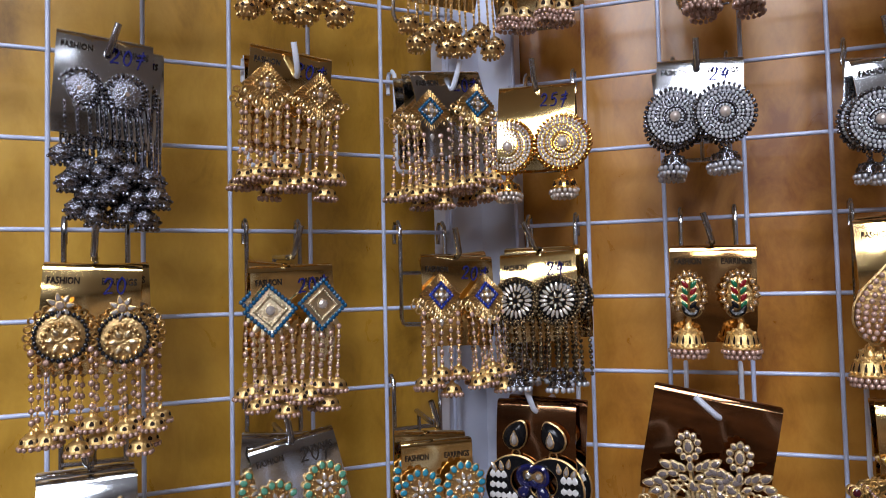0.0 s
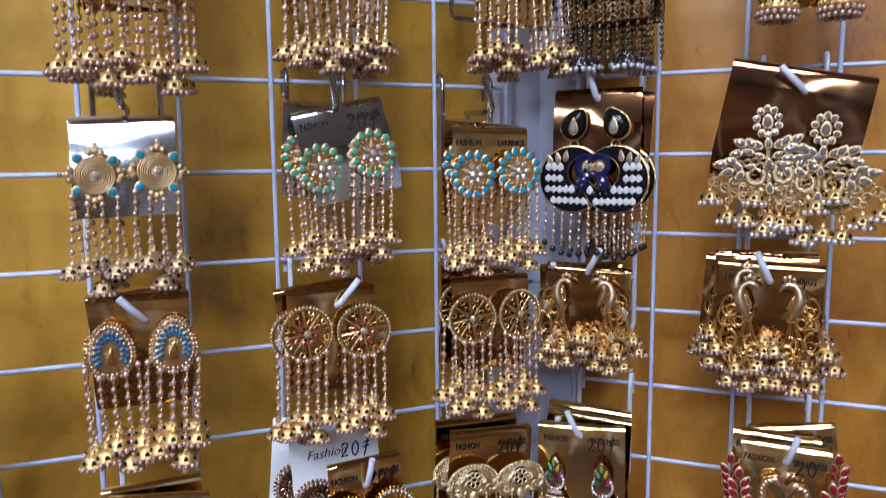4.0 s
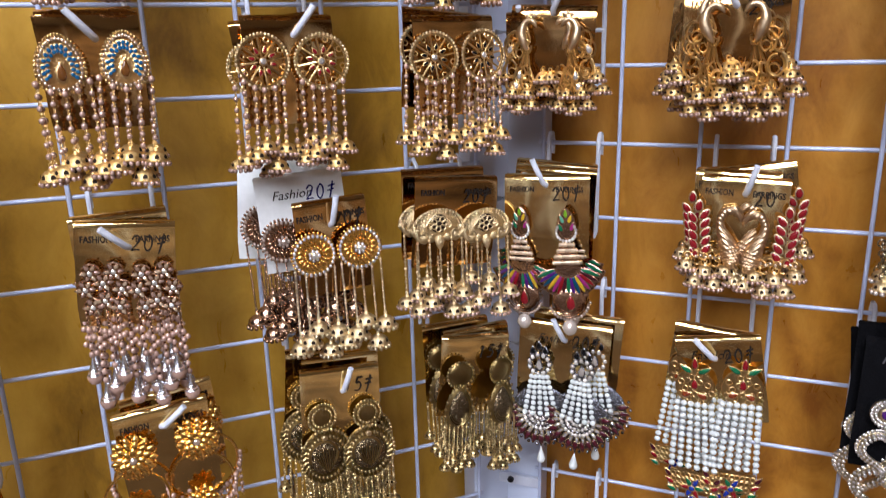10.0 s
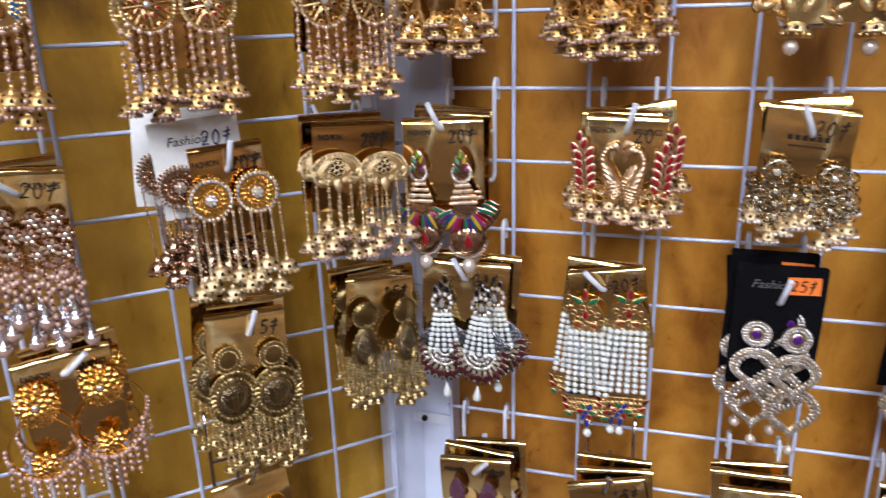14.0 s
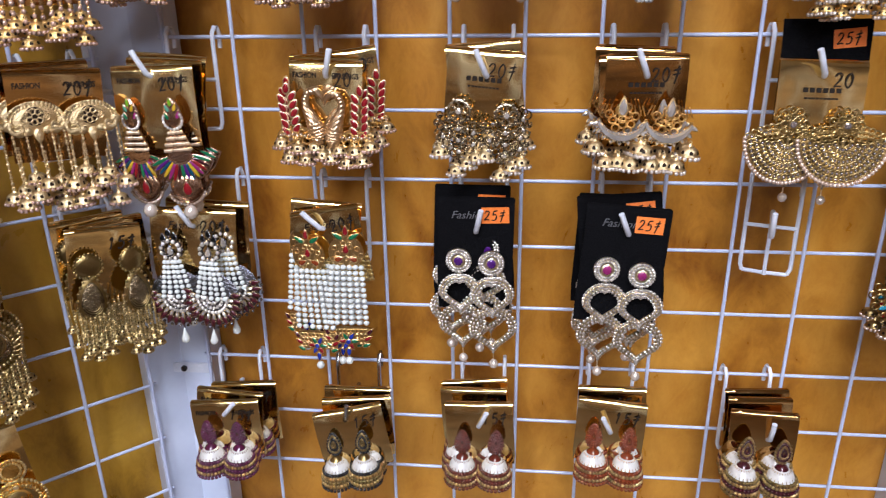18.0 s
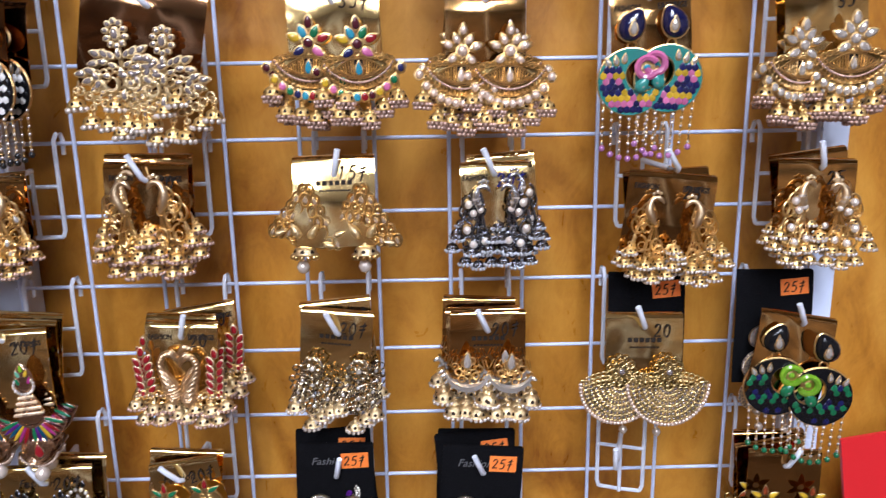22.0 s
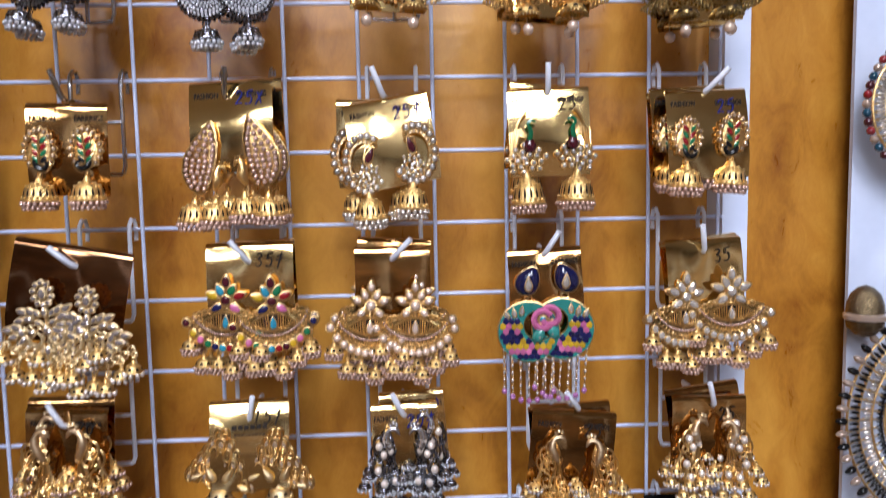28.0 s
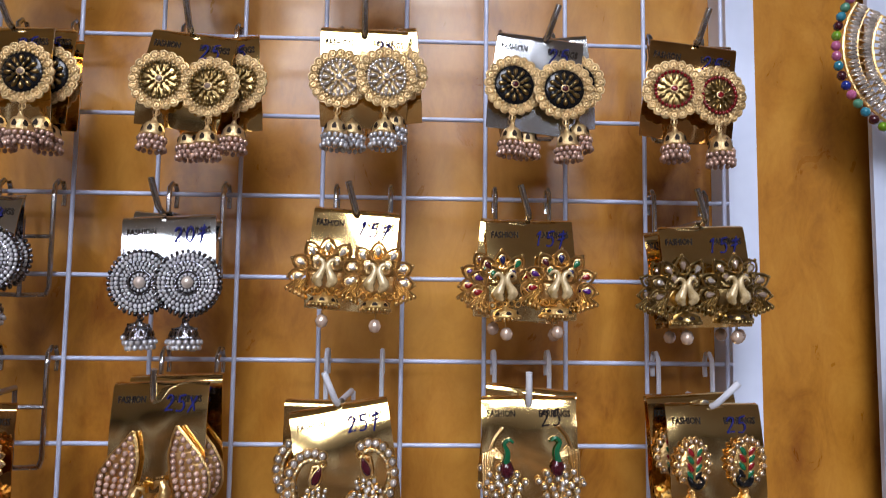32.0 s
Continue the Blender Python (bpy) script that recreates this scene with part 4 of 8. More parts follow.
@design("wing_peacock")
def wing_peacock(e, metal, pearl):
    inner = ((0.006, 0.004), (0.002, 0.0055), (-0.006, 0.0072), (-0.014, 0.0066), (-0.022, 0.0048), (-0.029, 0.0025), (-0.0325, -0.001))
    outer = ((0.006, 0.004), (0.002, 0.0005), (-0.006, -0.0062), (-0.014, -0.0108), (-0.022, -0.0115), (-0.029, -0.0082), (-0.0325, -0.003))

    def at(side, z):
        for (z0, x0), (z1, x1) in zip(side, side[1:]):
            if z1 <= z <= z0:
                return x0 + (x1 - x0) * (z0 - z) / (z0 - z1)
        return side[-1][1]
    e.g.plate([(x, z) for z, x in outer] + [(x, z) for z, x in inner[::-1]], 0.0006, 0.0014)
    rim = [(at(outer, 0.006 - 0.0385 * i / 16), -0.0008, 0.006 - 0.0385 * i / 16) for i in range(17)]
    e.g.tube(rim + [(at(inner, -0.0325 + 0.0385 * i / 16), -0.0008, -0.0325 + 0.0385 * i / 16) for i in range(17)], 0.0008, 5)
    spots = []
    for r in range(12):
        z = 0.003 - 0.0029 * r
        x0, x1 = at(outer, z) + 0.0019, at(inner, z) - 0.0019
        n = max(1, int((x1 - x0) / 0.0031) + 1)
        spots += [((x0 + x1) / 2 if n == 1 else x0 + (x1 - x0) * j / (n - 1), -0.0014, z - 0.0012 * math.sin(3 * j / n)) for j in range(n)]
    e.pearls("pearl_feather", spots, 0.0014, pearl)
    e.g.tube([(0.0065, -0.002, -0.031), (0.0085, -0.0028, -0.026), (0.0078, -0.0028, -0.0215), (0.0092, -0.0028, -0.018), (0.0116, -0.0026, -0.0185), (0.0126, -0.0024, -0.0208)], [0.0012, 0.0034, 0.0026, 0.0016, 0.0013, 0.0004], 8)
    for k in range(3):
        e.g.ball(0.0092 + 0.0012 * k, -0.0026, -0.0158 - 0.0003 * k, 0.0006, n=5)
    for bx in (-0.0045, 0.0065):
        e.g.tube([(bx, 0, -0.031), (bx, 0, -0.038)], 0.0007, 5)
        e.g.ring(bx, 0, -0.0345, 0.0018, 0.0005, 10, 4)
    e.bell(-0.0045, -0.037, 0.0084, metal, PINKPEARL, h=1.35, rows=2, bead=0.0014)
    e.bell(0.0075, -0.0365, 0.0078, metal, PINKPEARL, -0.0032, h=1.35, rows=2, bead=0.0014)


@design("crescent_peacock")
def crescent_peacock(e, metal, body):
    spots = e.arc(0.002, -0.006, 0.0122, 15, 62, 318, sz=1.38)
    for x, y, z in spots:
        e.g.ring(x, -0.0006, z, 0.0024, 0.0005, 9, 4)
    e.pearls("crystal_rim", spots, 0.0021, CRYSTAL)
    e.g.ring(0.002, -0.0004, -0.006, 0.0094, 0.0011, 20, 5, 66, 318, sz=1.4)
    e.pearls("crystal_inner", e.arc(0.002, -0.006, 0.0094, 17, 70, 300, sz=1.4), 0.001, PALE)
    e.g.tube([(0.007, -0.0006, 0.004), (0.0028, -0.0006, 0.0035), (0.001, -0.0006, -0.003), (0.0045, -0.0006, -0.008), (0.0075, -0.0006, -0.013), (0.004, -0.0006, -0.018), (-0.001, -0.0006, -0.015), (0.001, -0.0006, -0.009)], 0.0007, 5)
    e.stone(0.0048, -0.001, 0.0105, 0.0058, body, 65, -0.0014)
    e.g.ring(0.0078, -0.0012, 0.0048, 0.0017, 0.0006, 10, 4)
    e.pearls("tail_crystal", [(0.0017 * math.cos(i * 2.4) * i ** 0.5 + 0.0036, -0.002, -0.013 + 0.0017 * math.sin(i * 2.4) * i ** 0.5) for i in range(18)], 0.0013, CRYSTAL)
    e.g.tube([(0.003, 0, -0.019), (0.003, 0, -0.026)], 0.0007, 5)
    e.bell(0.003, -0.0255, 0.0094, metal, CRYSTAL, h=1.55, rows=2, bead=0.0017)


@design("green_peacock")
def green_peacock(e, metal):
    for i in range(6):
        e.g.tube([(0.002, 0, -0.002), (-0.003 - 0.0012 * i, -0.0006, 0.004 - 0.0005 * i), (-0.005 - 0.0015 * i * 0.6, -0.0004, -0.004 - 0.0022 * i)], 0.0007, 5)
    e.g.tube([(0.001, 0, 0.0135), (-0.003, 0, 0.009), (-0.0065, 0, 0.001), (-0.0065, 0, -0.008), (-0.002, 0, -0.014)], 0.0009, 5)
    e.add("enamel_neck", lambda: Geo().bent([(0.0015, -0.002, -0.003), (0.0025, -0.0026, 0.002), (0.001, -0.003, 0.006), (0.0035, -0.003, 0.008), (0.0055, -0.003, 0.0065)], [0.0018, 0.0015, 0.0011, 0.0012, 0.0006], 7), GREEN, key="green_neck")
    e.add("enamel_belly", lambda: Geo().ball(0.0018, -0.002, -0.006, 0.0036, 1, 0.6, 1.2, 10), MAROON, key="maroon_belly")
    spots = [(0.0022 * math.cos(i * 2.4) * i ** 0.55 - 0.001, -0.0016, -0.0135 + 0.0016 * math.sin(i * 2.4) * i ** 0.55) for i in range(22)]
    for x, y, z in spots:
        e.g.disc(x, 0, z, 0.0018, 0.0012, 8)
    e.pearls("crystal_tail", spots, 0.0014, CRYSTAL)
    e.g.ring(-0.003, -0.0006, -0.019, 0.0022, 0.0006, 10, 4)
    e.g.tube([(-0.001, 0, -0.018), (-0.001, 0, -0.024)], 0.0006, 5)
    e.bell(-0.001, -0.0235, 0.0092, metal, PINKPEARL, h=1.75, rows=2, bead=0.0014)


@design("chandbali")
def chandbali(e, metal, *gems):
    """A lotus over a fan with a ribbed eye, a brow of pearls, scrolls, an arc of round stones and jhumka bells."""
    plain = len(gems) == 1
    pearly = gems[0] is PEARLCREAM
    for i, (x, z, a) in enumerate(((0, 0.0105, 90), (-0.004, 0.0046, 118), (0.004, 0.0046, 62), (-0.0092, 0.001, 158), (0.0092, 0.001, 22), (-0.0062, -0.0076, 212), (0.0062, -0.0076, 328))):
        e.g.drop(x, 0.0002, z, 0.0112, 0.0082, a, 0.0009, 0.6, 12)
        if pearly:
            e.add("pearl", lambda: Geo().ball(0, 0, 0, 0.0032, 1, 0.7, 0.72, 10), gems[0], (x, -0.0016, z), a, "", "petal_pearl")
        else:
            e.stone(x, z, 0.0082, 0.0058, gems[i % len(gems)], a, -0.0014, round_end=0.5)
    e.g.disc(0, 0, -0.0022, 0.0046, 0.0014, 16)
    if pearly:
        e.pearl(0, -0.0022, 0.0035, gems[0], -0.0018)
    else:
        e.stone(0, -0.0022, 0.0066, 0.0066, gems[0], 90, -0.002, round_end=0.1)

    def swag(f, wide, top, deep):
        return wide * f, top - deep * max(0.0, 1 - f * f) ** 0.8
    e.add("fan_plate", lambda: Geo().plate([swag(i / 8 - 1, 0.0255, -0.0165, 0.016) for i in range(17)] + [(0.0225, -0.0122), (0.012, -0.0102), (-0.012, -0.0102), (-0.0225, -0.0122)], 0, 0.001), ANTIQUE, (0, 0.0018, 0), 0.0, "", "fan_plate")
    e.g.tube([(0, 0.0008, -0.004), (0, 0.0008, -0.034)], 0.0012, 5)
    e.g.tube([(-0.0225, 0.0004, -0.0122), (-0.012, 0.0002, -0.0104), (0.012, 0.0002, -0.0104), (0.0225, 0.0004, -0.0122)], 0.0009, 5)
    for i in range(13):
        x = 0.0036 * (i - 6)
        e.g.ring(x, -0.0002, -0.0098 - 0.000004 * (i - 6) ** 4, 0.0018, 0.0006, 10, 4)
    for wide, top, deep, n, size in ((0.0205, -0.0135, 0.0098, 17, 0.0015), (0.0238, -0.0152, 0.0148, 19, 0.0019)):
        e.g.tube([(x, 0.0002, z) for x, z in [swag(i / 8 - 1, wide, top, deep) for i in range(17)]], 0.0008, 4)
        for i in range(n):
            x, z = swag(1.9 * i / (n - 1) - 0.95, wide, top, deep)
            e.g.ring(x, -0.0004, z + 0.0012, size, 0.0005, 9, 4, 150, 420)
    e.pearls("pearl_brow", [(x, -0.0014, z) for x, z in [swag(1.96 * i / 35 - 0.98, 0.022, -0.0132, 0.0128) for i in range(36)]], 0.0009, PINKPEARL, n=5)
    eye = -0.0172
    # dark plate behind the ribs paints the shade between them
    e.add("pierced_field", lambda: Geo().plate([(0.0135 * (i / 8 - 1), -0.0048 * (1 - (i / 8 - 1) ** 2)) for i in range(17)] + [(0.0135 * (1 - i / 8), 0.0058 * (1 - (1 - i / 8) ** 2)) for i in range(1, 16)], 0, 0.0008), HOLESHADE, (0, 0.0002, eye), 0.0, "", "eye_field")
    for lift in (0.0058, -0.0048):
        e.g.tube([(0.0145 * (i / 6 - 1), -0.0008, eye + lift * 1.06 * (1 - (i / 6 - 1) ** 2)) for i in range(13)], 0.0008, 5)
    for i in range(15):
        f = (i - 7) / 8
        if abs(i - 7) > 1:
            e.g.tube([(0.0135 * f, -0.001, eye + 0.0056 * (1 - f * f)), (0.0125 * f, -0.0012, eye - 0.0046 * (1 - f * f))], 0.0006, 4)
    e.stone(0, eye, 0.0086, 0.0058, TURQUOISE if not plain else gems[0], 90, -0.002)
    for i in range(12):
        f = 2 * i / 11 - 1
        x, z = swag(f, 0.0268, -0.018, 0.0172)
        e.g.disc(x, 0.0004, z, 0.0038, 0.0012, 12)
        if pearly:
            e.pearl(x, z, 0.0028, gems[0], -0.0012)
        else:
            e.stone(x, z, 0.0054, 0.005, gems[(i * 3) % len(gems)], 90, -0.0012, round_end=0.2)
    for i in range(6):
        f = (i - 2.5) / 2.7
        x, z = swag(f, 0.0258, -0.0255, 0.0165)
        z -= 0.003 * (i % 2)
        e.g.tube([(x, 0.0006, z + 0.0075), (x, 0, z - 0.001)], 0.0005, 4)
        e.g.ring(x, 0, z + 0.0025, 0.0014, 0.0004, 8, 4)
        e.bell(x, z, 0.0056, BELLGOLD, PINKPEARL, -0.0012 - 0.0022 * (i % 2), h=1.15, rows=2, bead=0.0015)


@design("chandelier")
def chandelier(e, metal, stone):
    """An oval rosette over wings of leaf-shaped stones with raised pale rims, scrolls, and a swag of bells."""
    def leaf(x, z, length, a, y=-0.001, end=0.6, width=0.72):
        e.g.drop(x, y + 0.0006, z, length * 1.26, length * width * 1.3, a, 0.0008, end, 12)
        e.stone(x, z, length * 0.82, length * width * 0.8, stone, a, y - 0.001, round_end=end)
    leaf(0, 0, 0.0058, 90, -0.0011, 0.2)
    for i in range(10):
        a = 36 * i + 18
        leaf(0.0044 * math.cos(radians(a)), 0.0055 * math.sin(radians(a)), 0.0028, a, -0.0008, 0.15, 0.95)
    e.g.tube([(0, 0.0006, -0.005), (0, 0.0006, -0.033)], 0.0012, 5)
    leaf(0, -0.0088, 0.0046, 90)
    for sx in (-1, 1):
        leaf(sx * 0.0038, -0.0092, 0.004, 90 - sx * 35)
        leaf(sx * 0.0036, -0.0138, 0.0038, 90 - sx * 60)
        leaf(sx * 0.0072, -0.0182, 0.0038, 90 - sx * 80)
    for sx in (-1, 1):
        for x, z, ln, a in ((0.0065, -0.0102, 0.0044, 50), (0.0105, -0.0098, 0.0046, 28), (0.0078, -0.0138, 0.0042, 12), (0.0122, -0.0142, 0.0044, -4),
                            (0.0142, -0.0172, 0.0046, 22), (0.0184, -0.0182, 0.0048, 4), (0.0118, -0.0198, 0.0044, 60), (0.0158, -0.0218, 0.0046, -12), (0.0112, -0.0238, 0.0042, -50)):
            leaf(sx * x * 1.04, z + 0.002, ln * 1.12, a if sx > 0 else 180 - a)
        e.g.tube([(0, 0.0006, -0.0098), (sx * 0.009, 0.0008, -0.0118), (sx * 0.018, 0.0008, -0.0182), (sx * 0.0112, 0.0008, -0.0244), (0, 0.0006, -0.029)], 0.0011, 5)
        e.add("pale_crescent", lambda: Geo().ring(0, 0, 0, 0.0033, 0.0011, 16, 6, 150, 400), BELLPALE, (sx * 0.0052, -0.0018, -0.0218), 0.0, "", "pale_crescent")
        e.g.tube([(sx * 0.002, -0.0004, -0.0218), (sx * 0.0052, 0, -0.0188), (sx * 0.009, -0.0004, -0.0218)], 0.0007, 5)
        for i in range(4):
            e.g.ring(sx * (0.0022 + 0.003 * i), -0.0012, -0.0158 - 0.0004 * i, 0.0014, 0.0006, 10, 4, 200, 500)
            e.g.ring(sx * (0.003 + 0.0034 * i), -0.0012, -0.0272 + 0.0012 * i, 0.0015, 0.0006, 10, 4, 200, 500)
    leaf(0, -0.0172, 0.0042, 90)
    leaf(0, -0.0276, 0.0048, 90, -0.0016)
    for row, (z0, half, n) in enumerate(((-0.0292, 0.0182, 11), (-0.0328, 0.0212, 13))):
        e.g.tube([(half * (i / 5 - 1), 0.0012, z0 + 0.009 * (i / 5 - 1) ** 2) for i in range(11)], 0.0008, 4)
        for i in range(n):
            f = 2 * i / (n - 1) - 1
            if row:
                e.g.ring(f * half, 0.0002, z0 + 0.009 * f * f, 0.0019, 0.0006, 10, 4)
            else:
                leaf(f * half, z0 + 0.009 * f * f, 0.0034, 270 + 60 * f, 0.0002)
    for i in range(8):
        f = 2 * i / 7 - 1
        x, z = f * 0.0238, -0.0392 + 0.0125 * f * f - 0.0022 * (i % 2)
        e.g.tube([(x * 0.92, 0.0008, z + 0.0075), (x, 0, z - 0.001)], 0.0005, 4)
        e.g.ring(x * 0.97, -0.0002, z + 0.0032, 0.0014, 0.0005, 8, 4)
        e.bell(x, z, 0.0042, BELLGOLD, PEARL, -0.001 - 0.002 * (i % 2), h=1.1, bead=0.0014)


@design("enamel")
def enamel(e, metal, top, ground, a1, a2, a3, tip):
    """A curled drop over a round enamelled crescent of coloured scales with beaded strings."""
    def curl():
        return Geo().drop(0, 0, -0.0005, 0.0165, 0.0145, 62, 0.003, 0.55, 16)
    e.add("enamel_drop", curl, top, (0, -0.0008, 0), 0.0, "", ("curl", top.name))
    e.g.drop(0, 0.0004, -0.0005, 0.018, 0.016, 62, 0.001, 0.55, 16)
    e.stone(0, -0.0018, 0.0072, 0.005, CRYSTAL, 90, -0.0042)
    cz, big, hole, hx, hz = -0.0285, 0.0166, 0.0086, 0.0058, 0.0036
    e.g.ring(0, 0, -0.0108, 0.0022, 0.0005, 10, 4)
    e.g.ring(0, -0.0006, cz, big, 0.0008, 30, 5)
    e.g.ring(hx, -0.0012, cz + hz, hole, 0.0007, 22, 5)

    def crescent():
        g, n, verts = Geo(), 30, []
        for y in (-0.0018, 0.001):
            for r, x, z in ((big, 0, 0), (hole, hx, hz)):
                verts += [(x + r * math.cos(2 * math.pi * i / n), y, z + r * math.sin(2 * math.pi * i / n)) for i in range(n)]
        faces = []
        for i in range(n):
            j = (i + 1) % n
            faces += [(i, n + i, n + j, j), (2 * n + j, 3 * n + j, 3 * n + i, 2 * n + i), (j, 2 * n + j, 2 * n + i, i), (n + i, 3 * n + i, 3 * n + j, n + j)]
        return g.put(verts, faces)
    e.add("enamel_disc", crescent, ground, (0, -0.0004, cz), 0.0, "", ("ground", ground.name))
    pal = (a1, a2, a3, BLACK if ground is BLACK else NAVY)
    scales = Geo()
    for r in range(9):
        for j in range(11):
            x, z = (j - 5) * 0.0031 + (0.00155 if r % 2 else 0), 0.0062 - 0.0028 * r
            if x * x + z * z < (big - 0.0014) ** 2 and (x - hx) ** 2 + (z - hz) ** 2 > (hole + 0.0015) ** 2:
                scales.slot = (r + (0 if a1 is ENAMELWHITE else j % 2 if ground is BLACK else (j * 7 + r * 3) % 5 == 0)) % 4
                scales.drop(x, -0.0026 + 0.00004 * r, cz + z, 0.0044, 0.0046, 90, 0.00025, 0.8, 8)
    e.items.append(("enamel_scale", scales.mesh("enamel_scale", list(pal)), "stuff", None))
    for j in range(3):
        e.stone((j - 1) * 0.0042 - 0.0078, cz + 0.0098 + 0.001 * j, 0.0046, 0.003, CRYSTAL, 100 + (1 - j) * 16, -0.0026)
    e.add("enamel_ring", lambda: Geo().ring(0, 0, 0, 0.0048, 0.0018, 18, 7, 30, 330), PINK if ground is SEA else LIME if tip is GREEN else NAVY, (hx + 0.0018, -0.0034, cz + hz + 0.0035), 0.0, "", ("ering", tip.name, ground.name))
    e.g.disc(hx + 0.0018, -0.002, cz + hz + 0.0035, 0.004, 0.001, 16)
    e.add("curled_tail", lambda: Geo().drop(0, 0, 0, 0.0095, 0.0074, 60, 0.0022, 0.5, 12), ground if ground is not BLACK else GREEN if tip is GREEN else NAVY, (hx - 0.0002, -0.003, cz + hz - 0.0048), 0.0, "", ("tail", ground.name, a1.name))
    e.stone(hx - 0.0002, cz + hz - 0.0052, 0.0042, 0.0034, CRYSTAL, 90, -0.0046)
    e.g.tube([(hx - 0.004, 0, cz + hz - 0.0085), (hx + 0.0018, -0.0016, cz + hz + 0.0035), (hx + 0.003, 0, cz + hz + 0.0095)], 0.0008, 5)
    e.stone(hx + 0.0018, cz + hz + 0.0035, 0.0034, 0.0034, TURQUOISE if ground is not BLACK else LIME if a1 is NAVY else CRYSTAL, 90, -0.003, round_end=0)
    for i in range(7):
        f = (i - 3) / 3
        x, z0 = f * 0.0135, cz - 0.0172 + 0.0085 * f * f
        e.g.ring(x, -0.0006, z0, 0.0013, 0.0004, 8, 4)
        z1 = z0 - 0.021 - 0.003 * f * f
        e.chain(x, z0 - 0.001, z1, PEARL, metal, -0.001, 0.0009, 0.0042)
        e.pearl(x, z1 - 0.001, 0.0017, tip)


@design("swan_bells")
def swan_bells(e, metal, gems, pearls, head):
    """A bird with an arched neck whose looped tail of stones spreads over rows of little bells."""
    e.add("bird", lambda: Geo().bent([(0.002, 0, -0.0095), (0.0002, 0, -0.006), (-0.0014, 0, -0.001), (0.0, 0, 0.0038), (0.0028, 0, 0.0052), (0.005, 0, 0.0042), (0.0066, 0, 0.0018)], [0.0006, 0.002, 0.0022, 0.0014, 0.0012, 0.0013, 0.0003], 9), ROSEPALE if metal is not OXIDE else SILVER, (-0.001, -0.002, 0.002), 0.0, "", ("bird", metal.name))
    e.pearls("crest", [(x, -0.0016, z) for x, z in ((0.0002, 0.0092), (0.002, 0.0102), (0.0038, 0.0094))], 0.0011, PALE if metal is not OXIDE else SILVER)
    e.g.tube([(-0.0015, 0, -0.001), (-0.0075, 0, -0.007), (-0.0115, 0, -0.017), (-0.0095, 0, -0.027), (-0.002, 0, -0.031), (0.006, 0, -0.028)], 0.0008, 5)
    k, loops = 0, Geo()
    for rx, rz, n, a0, a1, ln in ((0.0095, 0.0205, 6, 112, 268, 0.0054), (0.005, 0.0155, 4, 120, 285, 0.005), (0.0012, 0.0105, 2, 150, 275, 0.0044)):
        for i in range(n):
            a = radians(a0 + (a1 - a0) * i / (n - 1))
            x, z = 0.0012 + rx * math.cos(a), -0.0085 + rz * math.sin(a) * (0.45 if math.sin(a) > 0 else 1.0)
            if gems in (PEARL, PINKPEARL) and k % 3 != 2:
                e.pearl(x, z, ln * 0.44, gems, -0.002 - 0.0008 * (k % 2))
            elif gems is CRYSTAL and k % 2 == 0:
                e.stone(x, z, ln * 0.8, ln * 0.62, gems, 100 + 40 * math.sin(k * 2), -0.0016 - 0.0006 * (k % 2), round_end=0.6)
            loops.ring(x, -0.0004 - 0.0012 * (k % 2), z, ln * 0.66, 0.0006, 13, 4, 40 * k, 40 * k + 335, 0.92, 1.25)
            loops.ring(x + 0.0008, -0.0012, z - 0.0014, ln * 0.4, 0.0004, 10, 4)
            k += 1
    e.items.append(("tail_loop", loops.mesh("tail_loop", metal), "stuff", None))
    for i in range(5):
        e.g.tube([(0.001, -0.0006, -0.006), (-0.003 + 0.0014 * i, 0, -0.016), (-0.006 + 0.0036 * i, 0, -0.028)], 0.0005, 4)
    for n, half, z0, lift in ((4, 0.0118, -0.0275, 0.009), (5, 0.0145, -0.0345, 0.010)):
        for i in range(n):
            f = 2 * i / (n - 1) - 1
            e.bell(-0.0012 + f * half, z0 + lift * f * f, 0.0036, BELLGOLD if metal is GOLD else metal, pearls, -0.0012 - 0.0014 * (i % 2), h=1.1, bead=0.0011)


